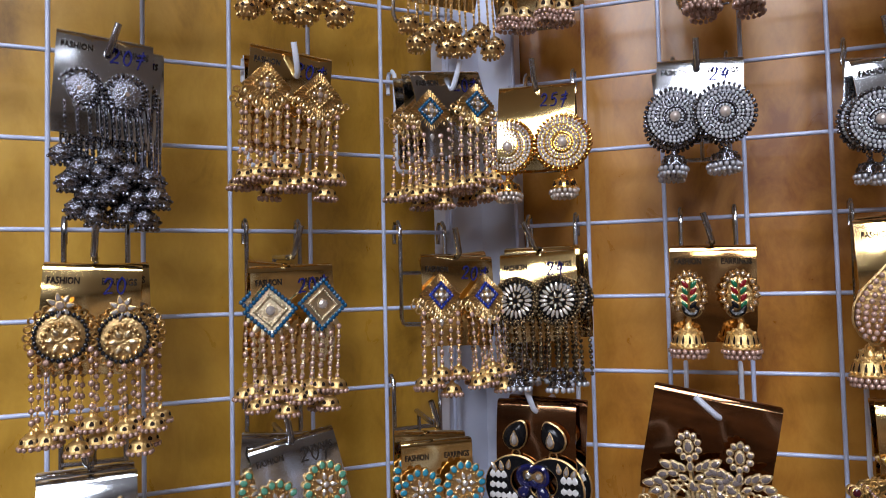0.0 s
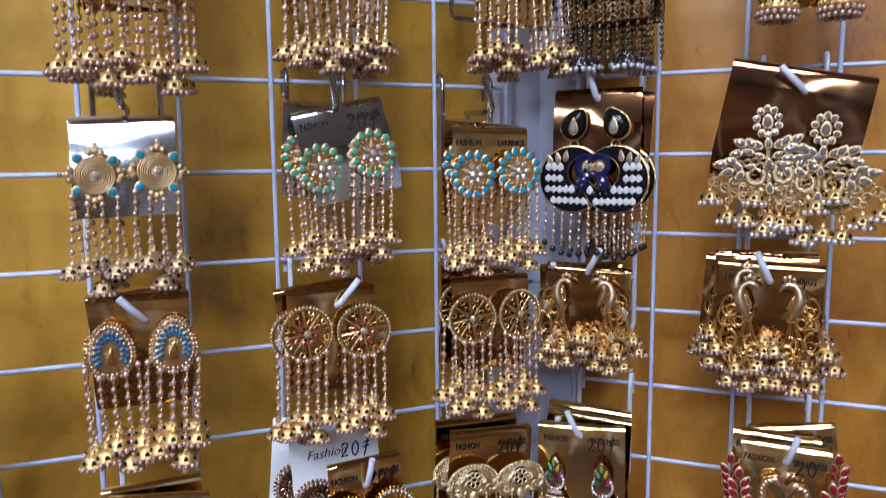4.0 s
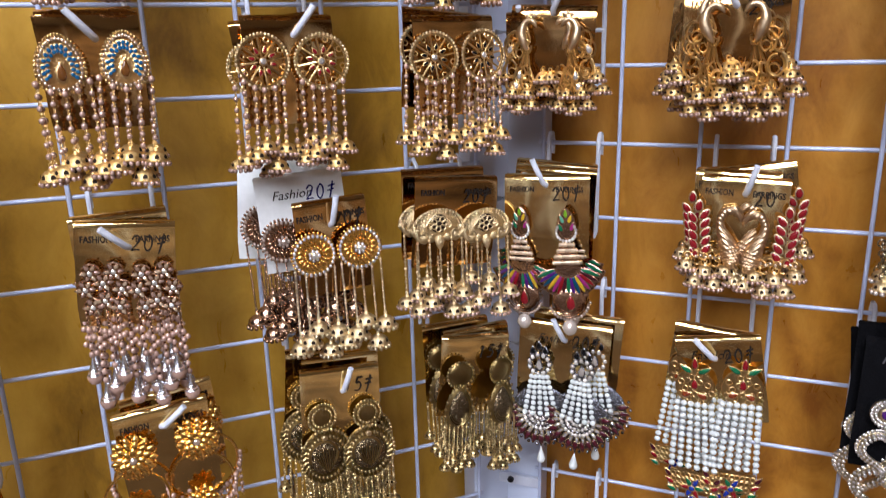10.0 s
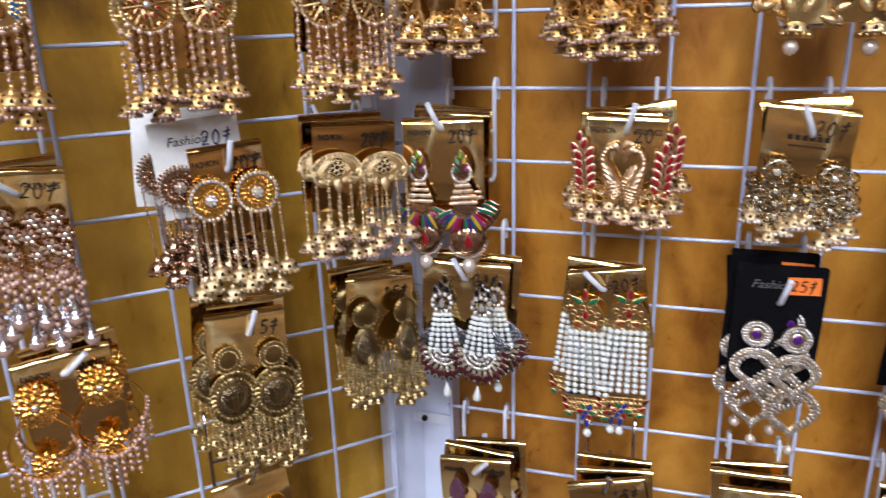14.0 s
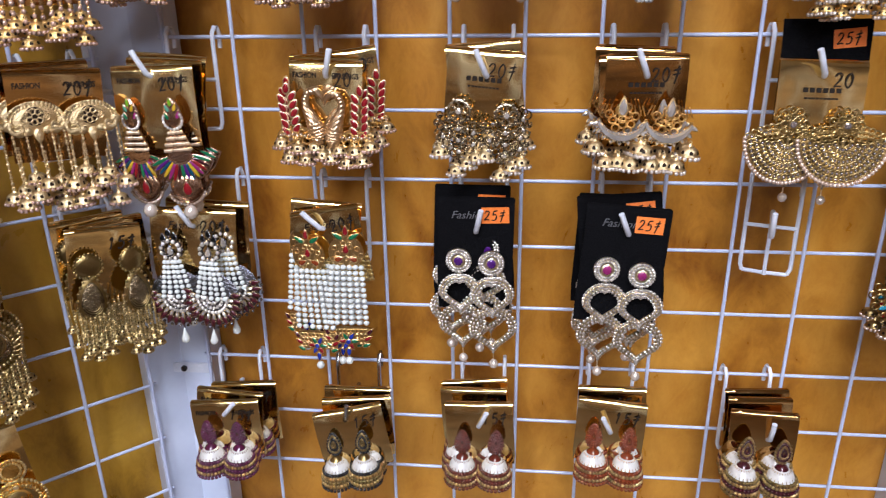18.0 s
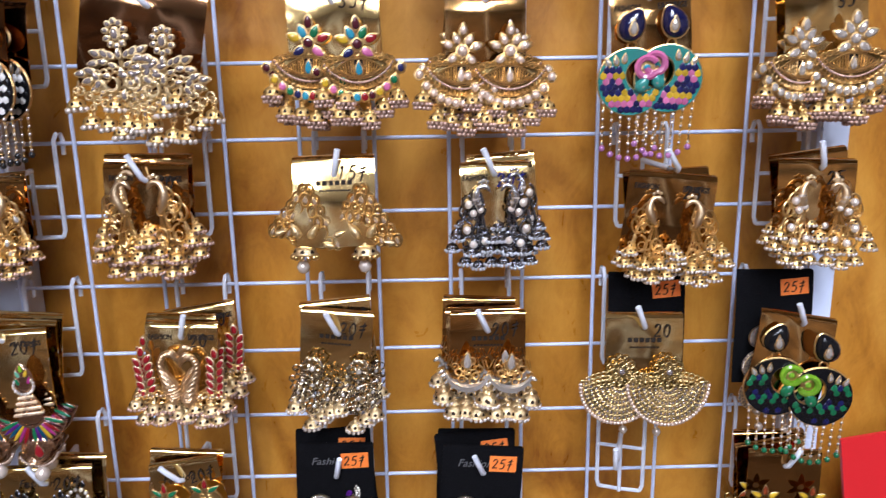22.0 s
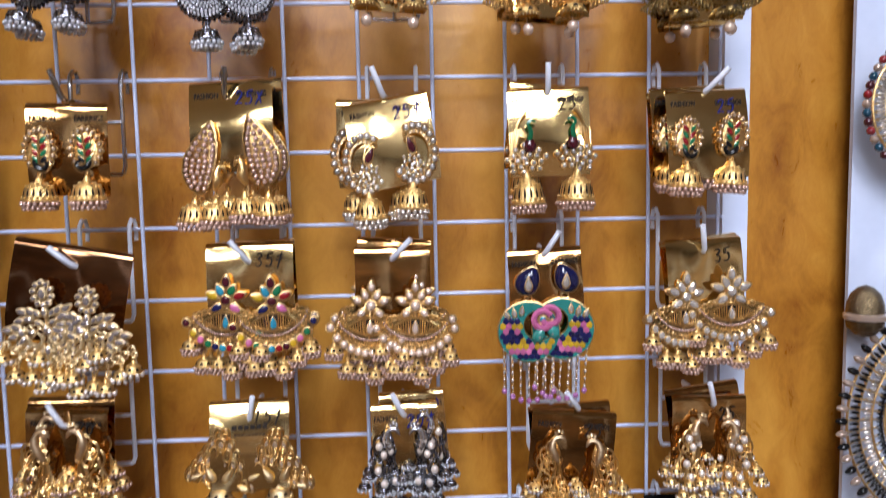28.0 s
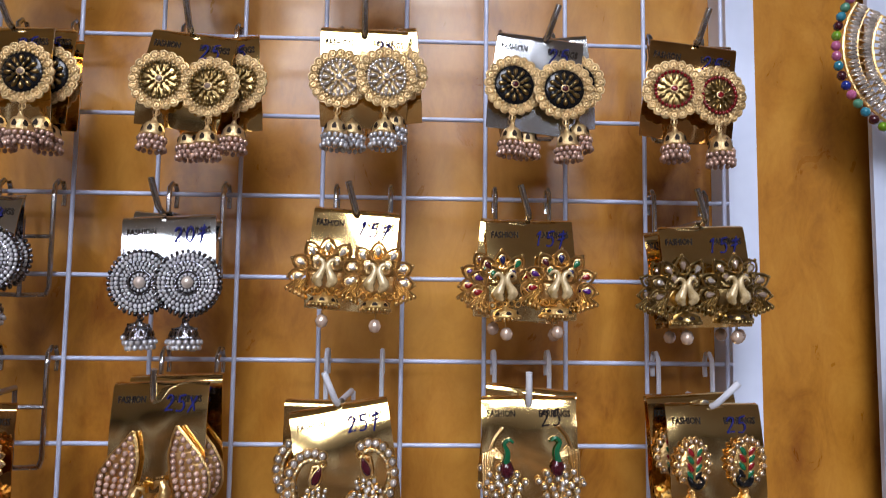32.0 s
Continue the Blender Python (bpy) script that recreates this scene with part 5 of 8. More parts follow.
@design("filigree_swan")
def filigree_swan(e, metal):
    """A pointed arch of teardrop loops with small stones, over pale leaves, a ribbed bell and a pearl."""
    loops = Geo()
    for sx, low in ((-1, -0.0115), (1, -0.0165)):
        e.g.tube([(0, 0.0004, 0.009), (sx * 0.006, 0.0004, 0.004), (sx * 0.0135, 0.0004, low)], 0.0009, 5)
        e.g.tube([(0, 0.0006, 0.002), (sx * 0.005, 0.0006, -0.003), (sx * 0.01, 0.0006, low - 0.001)], 0.0007, 5)
        for row, n in ((0, 6), (1, 5), (2, 4)):
            for i in range(n):
                f = (i + 0.5 * row) / 5.2
                x, z = sx * (0.0014 + 0.0145 * f - 0.0024 * row), 0.009 + (low - 0.009) * f - 0.0022 * row
                loops.ring(x, -0.0004 - 0.0008 * (row % 2), z, 0.0022, 0.0007, 12, 4, 0, 360, 0.9, 1.35)
                loops.ball(x, -0.0002, z, 0.0012, n=5)
                if (i + row) % 2:
                    e.stone(x, z, 0.0034, 0.0024, CHAMPAGNE, 90 + sx * 20, -0.0012)
        e.add("pale_leaf", lambda: Geo().drop(0, 0, 0, 0.0086, 0.0052, 0, 0.002), BELLPALE, (sx * 0.0042, -0.0026, -0.0098), 90 - sx * 32, "", "pale_leaf")
        e.add("pale_petal", lambda: Geo().drop(0, 0, 0, 0.0066, 0.0038, 0, 0.0016), BELLPALE, (sx * 0.0115, -0.0022, low + 0.0005), 90 + sx * 70, "", "pale_petal")
    for i in range(7):
        a = radians(190 + 160 * i / 6)
        loops.ring(0.006 * math.cos(a), -0.0006, -0.0125 + 0.0045 * math.sin(a), 0.0019, 0.0006, 10, 4)
    e.items.append(("filigree", loops.mesh("filigree", metal), "stuff", None))
    e.g.tube([(0, 0.0008, 0.009), (0, 0.0008, -0.0185)], 0.0009, 5)
    e.bell(0, -0.0165, 0.0056, BELLPALE, metal, h=0.85)
    e.pearl(-0.0008, -0.0272, 0.0033, PEARL)


@design("leaf_swan")
def leaf_swan(e, metal, leaf):
    """A swan that bows to its pair, with a branch of red leaves behind and cut bells below."""
    e.add("swan", _swan, SWANGOLD, (0.0008, -0.0024, 0), 0.0, "", "swan")
    for i in range(5):
        z = -0.0205 + 0.0048 * i
        x = -0.0082 - 0.0006 * i
        for sx in (-1, 1):
            e.stone(x + sx * 0.0031, z + 0.001 * sx, 0.006, 0.0036, leaf, 90 - sx * 36, -0.0014, rim=ROSEPALE, round_end=0.3)
    e.stone(-0.0108, 0.0042, 0.0056, 0.0038, leaf, 86, -0.0014, rim=ROSEPALE, round_end=0.3)
    e.g.tube([(-0.009, 0, -0.023), (-0.0085, 0, -0.012), (-0.0106, 0, 0.008)], 0.0006, 4)
    e.g.bent([(-0.0128, 0, -0.0225), (-0.0052, -0.0006, -0.0192), (0.002, -0.0006, -0.0205), (0.009, 0, -0.0262)], [0.0008, 0.0012, 0.0011, 0.0008], 6)
    for i in range(6):
        f = 2 * i / 5 - 1
        e.g.ring(-0.002 + f * 0.012, -0.0006, -0.0262 + 0.002 * f * f, 0.0026, 0.0007, 12, 4)
        e.bell(-0.002 + f * 0.0125, -0.0278 + 0.003 * f * f - 0.0062 * (i % 2), 0.0048, PALE, PINKPEARL, -0.001 - 0.0022 * (i % 2), bead=0.0012)
    e.pearls("crystal_base", [(-0.0145 + 0.0024 * i, -0.0018, -0.0235 + 0.0008 * (i % 2)) for i in range(11)], 0.0011, CHAMPAGNE)
    for i in range(7):
        f = i / 3 - 1
        e.g.ring(-0.002 + f * 0.012, -0.0016, -0.0232 + 0.0012 * (i % 2), 0.002, 0.0006, 10, 4)


def _swan():
    """A swan with an arched neck and a body of ridged feathers."""
    spine = [(0.0078, 0.0002, -0.028), (0.0072, 0, -0.0235), (0.0058, -0.0004, -0.0185), (0.0036, -0.0004, -0.013), (0.0006, 0, -0.0075), (-0.0004, 0, -0.0022), (0.0018, 0, 0.0026), (0.0062, 0, 0.0036), (0.0096, 0, 0.0004), (0.0104, 0, -0.003)]
    radii = [0.003, 0.0052, 0.0054, 0.0042, 0.0027, 0.002, 0.0021, 0.0026, 0.0019, 0.0005]
    points, sizes = [], []
    for i in range(9):
        steps = 6 if i < 5 else 3
        for j in range(steps):
            f = j / steps
            points.append(tuple(p + (q - p) * f for p, q in zip(spine[i], spine[i + 1])))
            sizes.append((radii[i] + (radii[i + 1] - radii[i]) * f) * (0.9 if i < 5 and j % 2 else 1.0))
    return Geo().tube(points + spine[-1:], sizes + radii[-1:], 11)


@design("cluster")
def cluster(e, metal, stone):
    """An open round flower over a loose heap of curled wire rings, with domed bells that hang at three heights."""
    e.g.ring(0, 0, 0.002, 0.0072, 0.0008, 22, 5)
    for i in range(7):
        a = 2 * math.pi * i / 7 + 0.2
        x, z = 0.0042 * math.cos(a), 0.002 + 0.0042 * math.sin(a)
        e.g.ring(x, -0.0006, z, 0.0023, 0.0005, 11, 4)
        e.g.ball(1.9 * x, -0.0004, 0.002 + (z - 0.002) * 1.9, 0.0012, n=6)
    e.stone(0, 0.002, 0.0036, 0.0036, stone, 90, -0.0016, round_end=0)
    curls = random.Random(31)
    for i in range(38):
        f = (i * 0.618) % 1 * 2 - 1
        x, z = 0.0145 * f, -0.0055 - 0.0225 * (i / 37) * (1 - 0.25 * f * f)
        a0 = curls.uniform(0, 360)
        e.g.ring(x, 0.0006 - 0.0008 * (i % 4), z, curls.uniform(0.0019, 0.0029), 0.00055, 12, 4, a0, a0 + curls.choice((300, 330, 360)))
        if i % 3 == 0:
            e.g.ball(x, -0.002, z, 0.0012, n=6)
    for i in range(7):
        e.stone(0.0115 * math.sin(i * 2.1), -0.009 - 0.0025 * i, 0.003, 0.0026, stone, 57 * i, -0.0028, round_end=0.3)
    e.g.tube([(0, 0.0006, -0.004), (0, 0.0006, -0.03)], 0.0007, 4)
    for x, z in ((-0.0125, -0.0205), (-0.0015, -0.0325), (0.0118, -0.0235), (0.006, -0.0275)):
        e.g.tube([(x, 0, z + 0.007), (x, 0, z)], 0.0005, 4)
        e.bell(x, z, 0.0056, BELLPALE, PEARL, -0.0016, h=1.0, bead=0.0015)


@design("crystal_crescent")
def crystal_crescent(e, metal):
    e.stone(0, 0.003, 0.0105, 0.0066, CRYSTAL, 90, -0.002)
    e.g.ring(0, -0.0004, -0.001, 0.014, 0.001, 22, 5, 195, 345)
    e.add("crystal_crescent", lambda: Geo().tube([(0.0145 * math.cos(radians(a)), 0, 0.0145 * math.sin(radians(a)) - 0.001) for a in range(200, 341, 10)], [0.0009 + 0.0021 * math.sin(math.pi * i / 14) for i in range(15)], 6), CRYSTAL, (0, -0.0022, 0), 0.0, "", "ccres")
    for i in range(12):
        a, rr = i * 2.4, 0.0028 * math.sqrt(i)
        e.g.ring(rr * math.cos(a), -0.0006, rr * math.sin(a) * 0.8 - 0.0045, 0.0022, 0.0006, 10, 4)
    for i in range(9):
        a = 205 + 16.2 * i
        e.stone(0.0172 * math.cos(radians(a)), 0.0172 * math.sin(radians(a)) - 0.001, 0.0042, 0.0032, CRYSTAL, a, -0.0014)
        e.g.tube([(0.012 * math.cos(radians(a)), 0, 0.004), (0.0145 * math.cos(radians(a)), 0, -0.002)], 0.0004, 4)
    for i in range(5):
        f = i / 2 - 1
        e.bell(f * 0.0145, -0.018 - 0.008 * (1 - f * f) * (1 + 0.4 * (i % 2)), 0.006, PALE, PEARL, -0.001 - 0.0018 * (i % 2))


@design("half_fan")
def half_fan(e, metal, stone):
    """A ringed rosette over a half-round fan of looped rows edged with pearls."""
    loops = Geo()
    for ring, (rr, n, rad) in enumerate(((0.0078, 11, 0.0022), (0.0046, 8, 0.0018))):
        for x, y, z in e.arc(0, 0, rr, n):
            loops.ring(x, -0.0006 - 0.0008 * ring, z, rad, 0.0006, 10, 4)
            loops.ball(x, -0.0008 - 0.0008 * ring, z, 0.0008, n=5)
    e.stone(0, 0, 0.004, 0.004, stone, 90, -0.0026, round_end=0)
    e.g.disc(0, 0.0008, 0, 0.0058, 0.0012, 18)
    e.g.tube([(0, 0.0006, 0), (0, 0.0006, -0.034)], 0.0009, 5)
    e.add("backing", lambda: Geo().plate([(0.0245 * math.cos(radians(a)), 0.0255 * math.sin(radians(a))) for a in range(182, 359, 8)], 0, 0.0008), ANTIQUE, (0, 0.0016, -0.0075), 0.0, "", "half_fan_backing")
    for row, (big, n) in enumerate(((0.0054, 7), (0.0088, 10), (0.0122, 14), (0.0156, 18), (0.019, 22), (0.0224, 26))):
        lift = 30 - 6 * row
        e.g.ring(0, -0.0002, -0.0085, big + 0.0016, 0.0004, 22, 4, 180 + lift, 360 - lift, sz=1.05)
        for x, y, z in e.arc(0, -0.0085, big, n, 180 + lift, 360 - lift, sz=1.05):
            loops.ring(x, -0.0006 - 0.0003 * (row % 2), z, 0.0018, 0.0006, 8, 4)
        e.pearls("bead_edging", e.arc(0, -0.0085, big, n, 180 + lift, 360 - lift, y=-0.001, sz=1.05), 0.0009, stone, n=5)
    for sx in (-1, 1):
        for k in range(3):
            for i in range(6 - k):
                loops.ring(sx * (0.0078 + 0.0033 * i), -0.0006, -0.0022 - 0.0026 * k - 0.0007 * i * i * 0.35, 0.0018, 0.0006, 8, 4)
    e.pearls("pearl_edge", e.arc(0, -0.0085, 0.0258, 34, 182, 358, y=-0.0006, sz=1.05), 0.0014, PEARLCREAM)
    e.items.append(("filigree", loops.mesh("filigree", metal), "stuff", None))


@design("pearl_tassel")
def pearl_tassel(e, metal, stone):
    for x, y, z in e.arc(0, 0, 0.0058, 11):
        e.g.disc(x, 0, z, 0.002, 0.001, 8)
    e.pearls("stone_ring", e.arc(0, 0, 0.0058, 11), 0.0015, CRYSTAL)
    e.stone(0, 0, 0.0062, 0.0046, CRYSTAL, 90, -0.0022)
    for sx in (-1, 0, 1):
        e.stone(sx * 0.0036, 0.0085 + (0.003 if sx == 0 else 0), 0.0042, 0.0036, BLACK, 90, -0.0014)
    for j in range(5):
        f = j / 2 - 1
        e.add("pearl_string", lambda: _string(8, 0.0033, 0.00155), WHITEBEAD, (f * 0.0046, -0.0016 - 0.0006 * (j % 2), -0.0075), 90 + 11 * f, "stuff", "pearl_string")
    cz = -0.031
    e.g.disc(0, 0.001, cz - 0.001, 0.018, 0.0012, 26)
    for big, n, r in ((0.0035, 7, 0.0012), (0.0065, 10, 0.0013), (0.0098, 15, 0.0015)):
        e.pearls("crystal_edging", e.arc(0, cz, big, n, 175, 365, y=-0.0008), r, CRYSTAL)
        e.g.ring(0, -0.0002, cz, big + 0.0016, 0.0005, 18, 4, 170, 370)
    for i in range(15):
        a = 168 + 14.6 * i
        e.stone(0.0165 * math.cos(radians(a)), cz + 0.0165 * math.sin(radians(a)), 0.006, 0.0042, stone, a, -0.0012, rim=BRONZE)
        e.g.ball(0.0202 * math.cos(radians(a + 7)), 0, cz + 0.0202 * math.sin(radians(a + 7)), 0.0011, n=5)
    for i in range(12):
        a = 172 + 17 * i
        e.stone(0.0128 * math.cos(radians(a)), cz + 0.0128 * math.sin(radians(a)), 0.0034, 0.0022, CRYSTAL, a, -0.0014, rim=ANTIQUE)
    e.add("drop_bead", lambda: Geo().lathe(Matrix.Identity(4), [(0.0003, 0.0062), (0.0012, 0.003), (0.0026, -0.001), (0.0024, -0.003), (0.0008, -0.0042)], 10), WHITEBEAD, (0, -0.001, cz - 0.0275), 0.0, "", "drop_bead")
    e.g.tube([(0, 0, cz - 0.018), (0, 0, cz - 0.022)], 0.0005, 4)


def _string(n, step, r):
    """A straight run of beads; it hangs down once turned by 90 degrees."""
    g = Geo()
    for i in range(n):
        g.ball(-step * i, 0, 0, r, n=7)
    return g


@design("pineapple")
def pineapple(e, metal):
    e.g.disc(0, 0, 0, 0.0118, 0.0018, 22)
    for i in range(14):
        a, rr = i * 2.4, 0.0028 * math.sqrt(i)
        e.g.ring(rr * math.cos(a), -0.0012, rr * math.sin(a), 0.0017, 0.0004, 8, 4)
    e.stone(0, 0.0025, 0.0062, 0.0048, RED, 90, -0.0016)
    for sx in (-1, 1):
        e.stone(sx * 0.0045, -0.0045, 0.0058, 0.0046, ORANGE, 90 + sx * 70, -0.0016)
        e.stone(sx * 0.0055, 0.0115, 0.0078, 0.004, GREEN, 90 - sx * 58, -0.0014)
    e.stone(0, 0.0155, 0.0068, 0.004, RED, 90, -0.0018)
    for j in range(6):
        f = j - 2.5
        e.add("bead_string", lambda: _string(11, 0.0041, 0.00195), WHITEBEAD, (f * 0.004, -0.0012 - 0.0003 * (j % 2), -0.0105), 90 + 1.5 * f, "stuff", "bead_string")
    z0 = -0.0565
    e.g.box(-0.0135, 0.0135, -0.001, 0.001, z0 - 0.012, z0 + 0.001)
    for i in range(9):
        for j in range(3):
            e.g.ring(-0.0115 + 0.0029 * i, -0.0012, z0 - 0.0015 - 0.0038 * j, 0.0016, 0.0004, 8, 4)
    for i in range(6):
        a = 60 * i
        e.stone(0.0044 * math.cos(radians(a)), z0 - 0.009 + 0.0044 * math.sin(radians(a)), 0.0056, 0.0036, BLUE if i in (1, 4) else RED if i % 2 else GREEN, a, -0.002)
    e.stone(0, z0 - 0.009, 0.0034, 0.0034, BLUE, 90, -0.003, round_end=0)
    for sx in (-1, 1):
        for i, m in enumerate((GREEN, RED, MAROON)):
            e.stone(sx * (0.0125 + 0.0012 * i), z0 - 0.012 + 0.0052 * i, 0.0056, 0.0034, m, 90 - sx * (70 - 15 * i), -0.0018)
    e.stone(0, z0 - 0.0178, 0.0062, 0.004, BLUE, 270, -0.0016)
    e.pearl(0, z0 - 0.0245, 0.0029, WHITEBEAD)


@design("heart_pair")
def heart_pair(e, metal, stone):
    """A round crystal stud over two open hearts paved with crystals, and a pearl."""
    def heart(w, h, n):
        spots = []
        for i in range(n):
            a = 2 * math.pi * i / n
            spots.append((math.sin(a) ** 3 * w / 2, (13 * math.cos(a) - 1.3 * math.cos(2 * a) - 1.0 * math.cos(3 * a) - 0.8 * math.cos(4 * a)) / 29 * h))
        return spots
    for k, (cz, w, h) in enumerate(((-0.0196, 0.0248, 0.0282), (-0.0412, 0.0276, 0.0325))):
        y = -0.0006 + 0.0014 * k
        for band, n in ((0.0, 50), (0.0019, 42), (0.0038, 34)):
            e.pearls("heart_edging", [(x, y - 0.0012 + 0.0003 * abs(band / 0.0019 - 1), z + cz - 0.3 * band) for x, z in heart(w - 2 * band, h - 2 * band, n)], 0.00105, CRYSTAL, 0.8, n=5)
        ring = [(x, y + 0.0002, z + cz - 0.0005) for x, z in heart(w - 0.0034, h - 0.0034, 34)]
        e.g.tube(ring + ring[:1], 0.0021, 6)
    for big, n, r in ((0.0068, 24, 0.001), (0.005, 18, 0.001)):
        e.pearls("crystal_rim", e.arc(0, 0, big, n, y=-0.0014), r, CRYSTAL, 0.8, n=5)
    e.g.disc(0, 0.0002, 0, 0.0077, 0.0014, 24)
    e.g.tube([(0, 0, -0.007), (0, 0, -0.0135)], 0.0009, 6)
    e.stone(0, 0, 0.0058, 0.0058, stone, 270, -0.0018, round_end=0.2)
    e.g.tube([(0, 0, -0.055), (0, 0, -0.063)], 0.0004, 5)
    e.pearl(0, -0.0645, 0.003, PEARL)


@design("banded_jhumka")
def banded_jhumka(e, metal, tint, beads):
    e.g.drop(0, 0, 0, 0.0195, 0.0145, 90, 0.0018, 0.8, 16)
    for k, sc in enumerate((1.0, 0.76, 0.52, 0.28)):
        spots = [(0.0066 * sc * math.sin(a) * (1 - 0.5 * (0.5 + 0.5 * math.cos(a))), -0.0012 - 0.0003 * k, 0.0092 * sc * math.cos(a) - 0.0004) for a in [2 * math.pi * i / 20 for i in range(20)]]
        e.pearls("bead_drop", spots, 0.0011, beads if k % 2 == 0 else tint, n=6)
    e.g.ring(0, 0, -0.0105, 0.0018, 0.0006, 10, 4)
    z0 = -0.0115

    def cup(prof):
        return lambda: Geo().lathe(Matrix.Identity(4), prof, 20)
    e.add("cap", cup([(0.0012, 0.001), (0.0034, -0.0004), (0.0052, -0.003), (0.005, -0.0032)]), tint, (0, -0.001, z0), 0.0, "", ("cap", tint.name))
    e.add("enamel_band", cup([(0.0048, -0.0022), (0.0078, -0.0046), (0.0096, -0.0088), (0.0092, -0.009)]), ENAMELWHITE, (0, -0.001, z0), 0.0, "white enamel band", "jhumka_dome")
    for i in range(12):
        a = math.pi + math.pi * i / 11
        e.g.tube([(0.0056 * math.cos(a), -0.001 + 0.0056 * math.sin(a), z0 - 0.0026), (0.0097 * math.cos(a), -0.001 + 0.0097 * math.sin(a), z0 - 0.0088)], 0.0003, 4)
    e.add("bell_skirt", cup([(0.0085, -0.0088), (0.0102, -0.0105), (0.0112, -0.0155), (0.0118, -0.0205), (0.011, -0.0205)]), tint, (0, -0.001, z0), 0.0, "", ("skirt", tint.name))
    for zz, r, m, n in ((-0.0098, 0.0102, beads, 30), (-0.0124, 0.0111, GOLD, 28), (-0.0152, 0.0117, tint, 28), (-0.0182, 0.012, GOLD, 28), (-0.0215, 0.0121, beads, 28)):
        e.pearls("bead_band", [(r * math.cos(2 * math.pi * i / n), -0.001 + r * math.sin(2 * math.pi * i / n), z0 + zz) for i in range(n)], 0.0014, m, n=6)


@design("diamond")
def diamond(e, metal, rim, heart):
    d = 0.014
    e.g.plate([(d, 0), (0, d), (-d, 0), (0, -d)], 0, 0.002, 0.0012)
    for i in range(4):
        a0, a1 = radians(90 * i), radians(90 * i + 90)
        p, q = (math.cos(a0), math.sin(a0)), (math.cos(a1), math.sin(a1))
        for j in range(9):
            f = (j + 0.5) / 9
            x, z = d * (p[0] + (q[0] - p[0]) * f), d * (p[1] + (q[1] - p[1]) * f)
            e.g.tube([(x * 0.66, -0.0012, z * 0.66), (x * 0.96, -0.0012, z * 0.96)], 0.0006, 4)
    e.pearls("stone_edge", [(d * s * (math.cos(radians(90 * i)) * (1 - f) + math.cos(radians(90 * i + 90)) * f), -0.0014, d * s * (math.sin(radians(90 * i)) * (1 - f) + math.sin(radians(90 * i + 90)) * f)) for s in (0.52,) for i in range(4) for f in (0, 0.2, 0.4, 0.6, 0.8)], 0.0013, rim, n=6)
    e.pearls("crystal_field", [(0.0034 * (a - 1), -0.0018, 0.0034 * (b - 1)) for a in range(3) for b in range(3) if (a + b) % 2], 0.0016, CRYSTAL if rim is not GOLD else CHAMPAGNE, n=5)
    e.stone(0, 0, 0.0036, 0.0036, heart, 90, -0.0022, round_end=0)
    for sx in (-1, 1):
        for i in range(5):
            e.g.ring(sx * (0.0042 + 0.0031 * i), -0.0002, -0.0162 + 0.0031 * i, 0.0017, 0.0005, 10, 4)
        for i in range(4):
            e.g.ring(sx * (0.0025 + 0.0031 * i), -0.0006, -0.0135 + 0.0031 * i, 0.0022, 0.0007, 12, 4)
            e.stone(sx * (0.0025 + 0.0031 * i), -0.0135 + 0.0031 * i, 0.0026, 0.0022, PALE, 90, -0.001)
    e.stone(0, -0.0165, 0.005, 0.0038, heart, 270, -0.0014)
    e.fringe(5, 0.0115, -0.0165, 0.031, sag=0.006)


@design("diamond_edge")
def diamond_edge(e, metal, rim, heart):
    d = 0.014
    e.g.plate([(d, 0), (0, d), (-d, 0), (0, -d)], 0, 0.002, 0.001)
    side = [(d * s * (math.cos(radians(90 * i)) * (1 - f) + math.cos(radians(90 * i + 90)) * f), -0.0014, d * s * (math.sin(radians(90 * i)) * (1 - f) + math.sin(radians(90 * i + 90)) * f)) for s in (0.97,) for i in range(4) for f in [k / 8 for k in range(8)]]
    e.pearls("stone_edge", side, 0.0014, rim, n=6)
    e.pearls("inner_crystal", [(x * 0.62, y, z * 0.62) for x, y, z in side], 0.0011, PALE, n=6)
    e.stone(0, 0, 0.0056, 0.0056, heart, 90, -0.002, round_end=0)
    for i in range(5):
        e.stone((i - 2) * 0.0042, -0.0135 + 0.002 * abs(i - 2), 0.0052, 0.0036, PALE, 270 + 20 * (i - 2), -0.001)
    e.fringe(5, 0.0105, -0.0165, 0.029, sag=0.005)


@design("oxide_long")
def oxide_long(e, metal):
    e.g.disc(0, 0, 0, 0.0112, 0.002, 24, 0.003)
    for big, n, r in ((0.0108, 26, 0.0012), (0.0082, 22, 0.0011), (0.0055, 14, 0.0012)):
        for x, y, z in e.arc(0, 0, big, n, y=-0.0022):
            e.g.ball(x, y, z, r, n=6)
    e.stone(0, 0, 0.004, 0.004, SMOKE, 90, -0.003, round_end=0)
    for i in range(8):
        f = (i - 3.5) / 3.5
        x, z0, ln = f * 0.0105, -0.009 + 0.004 * f * f, 0.024 + 0.03 * ((i * 3) % 8) / 7
        e.chain(x, z0, z0 - ln, metal, metal, -0.001 - 0.003 * (i % 2), 0.0009, 0.0026)
        e.add("cage_bell", lambda: _cage(), [metal, HOLESHADE], (x, -0.0014 - 0.003 * (i % 2), z0 - ln), 0.0, "", ("cage", metal.name))


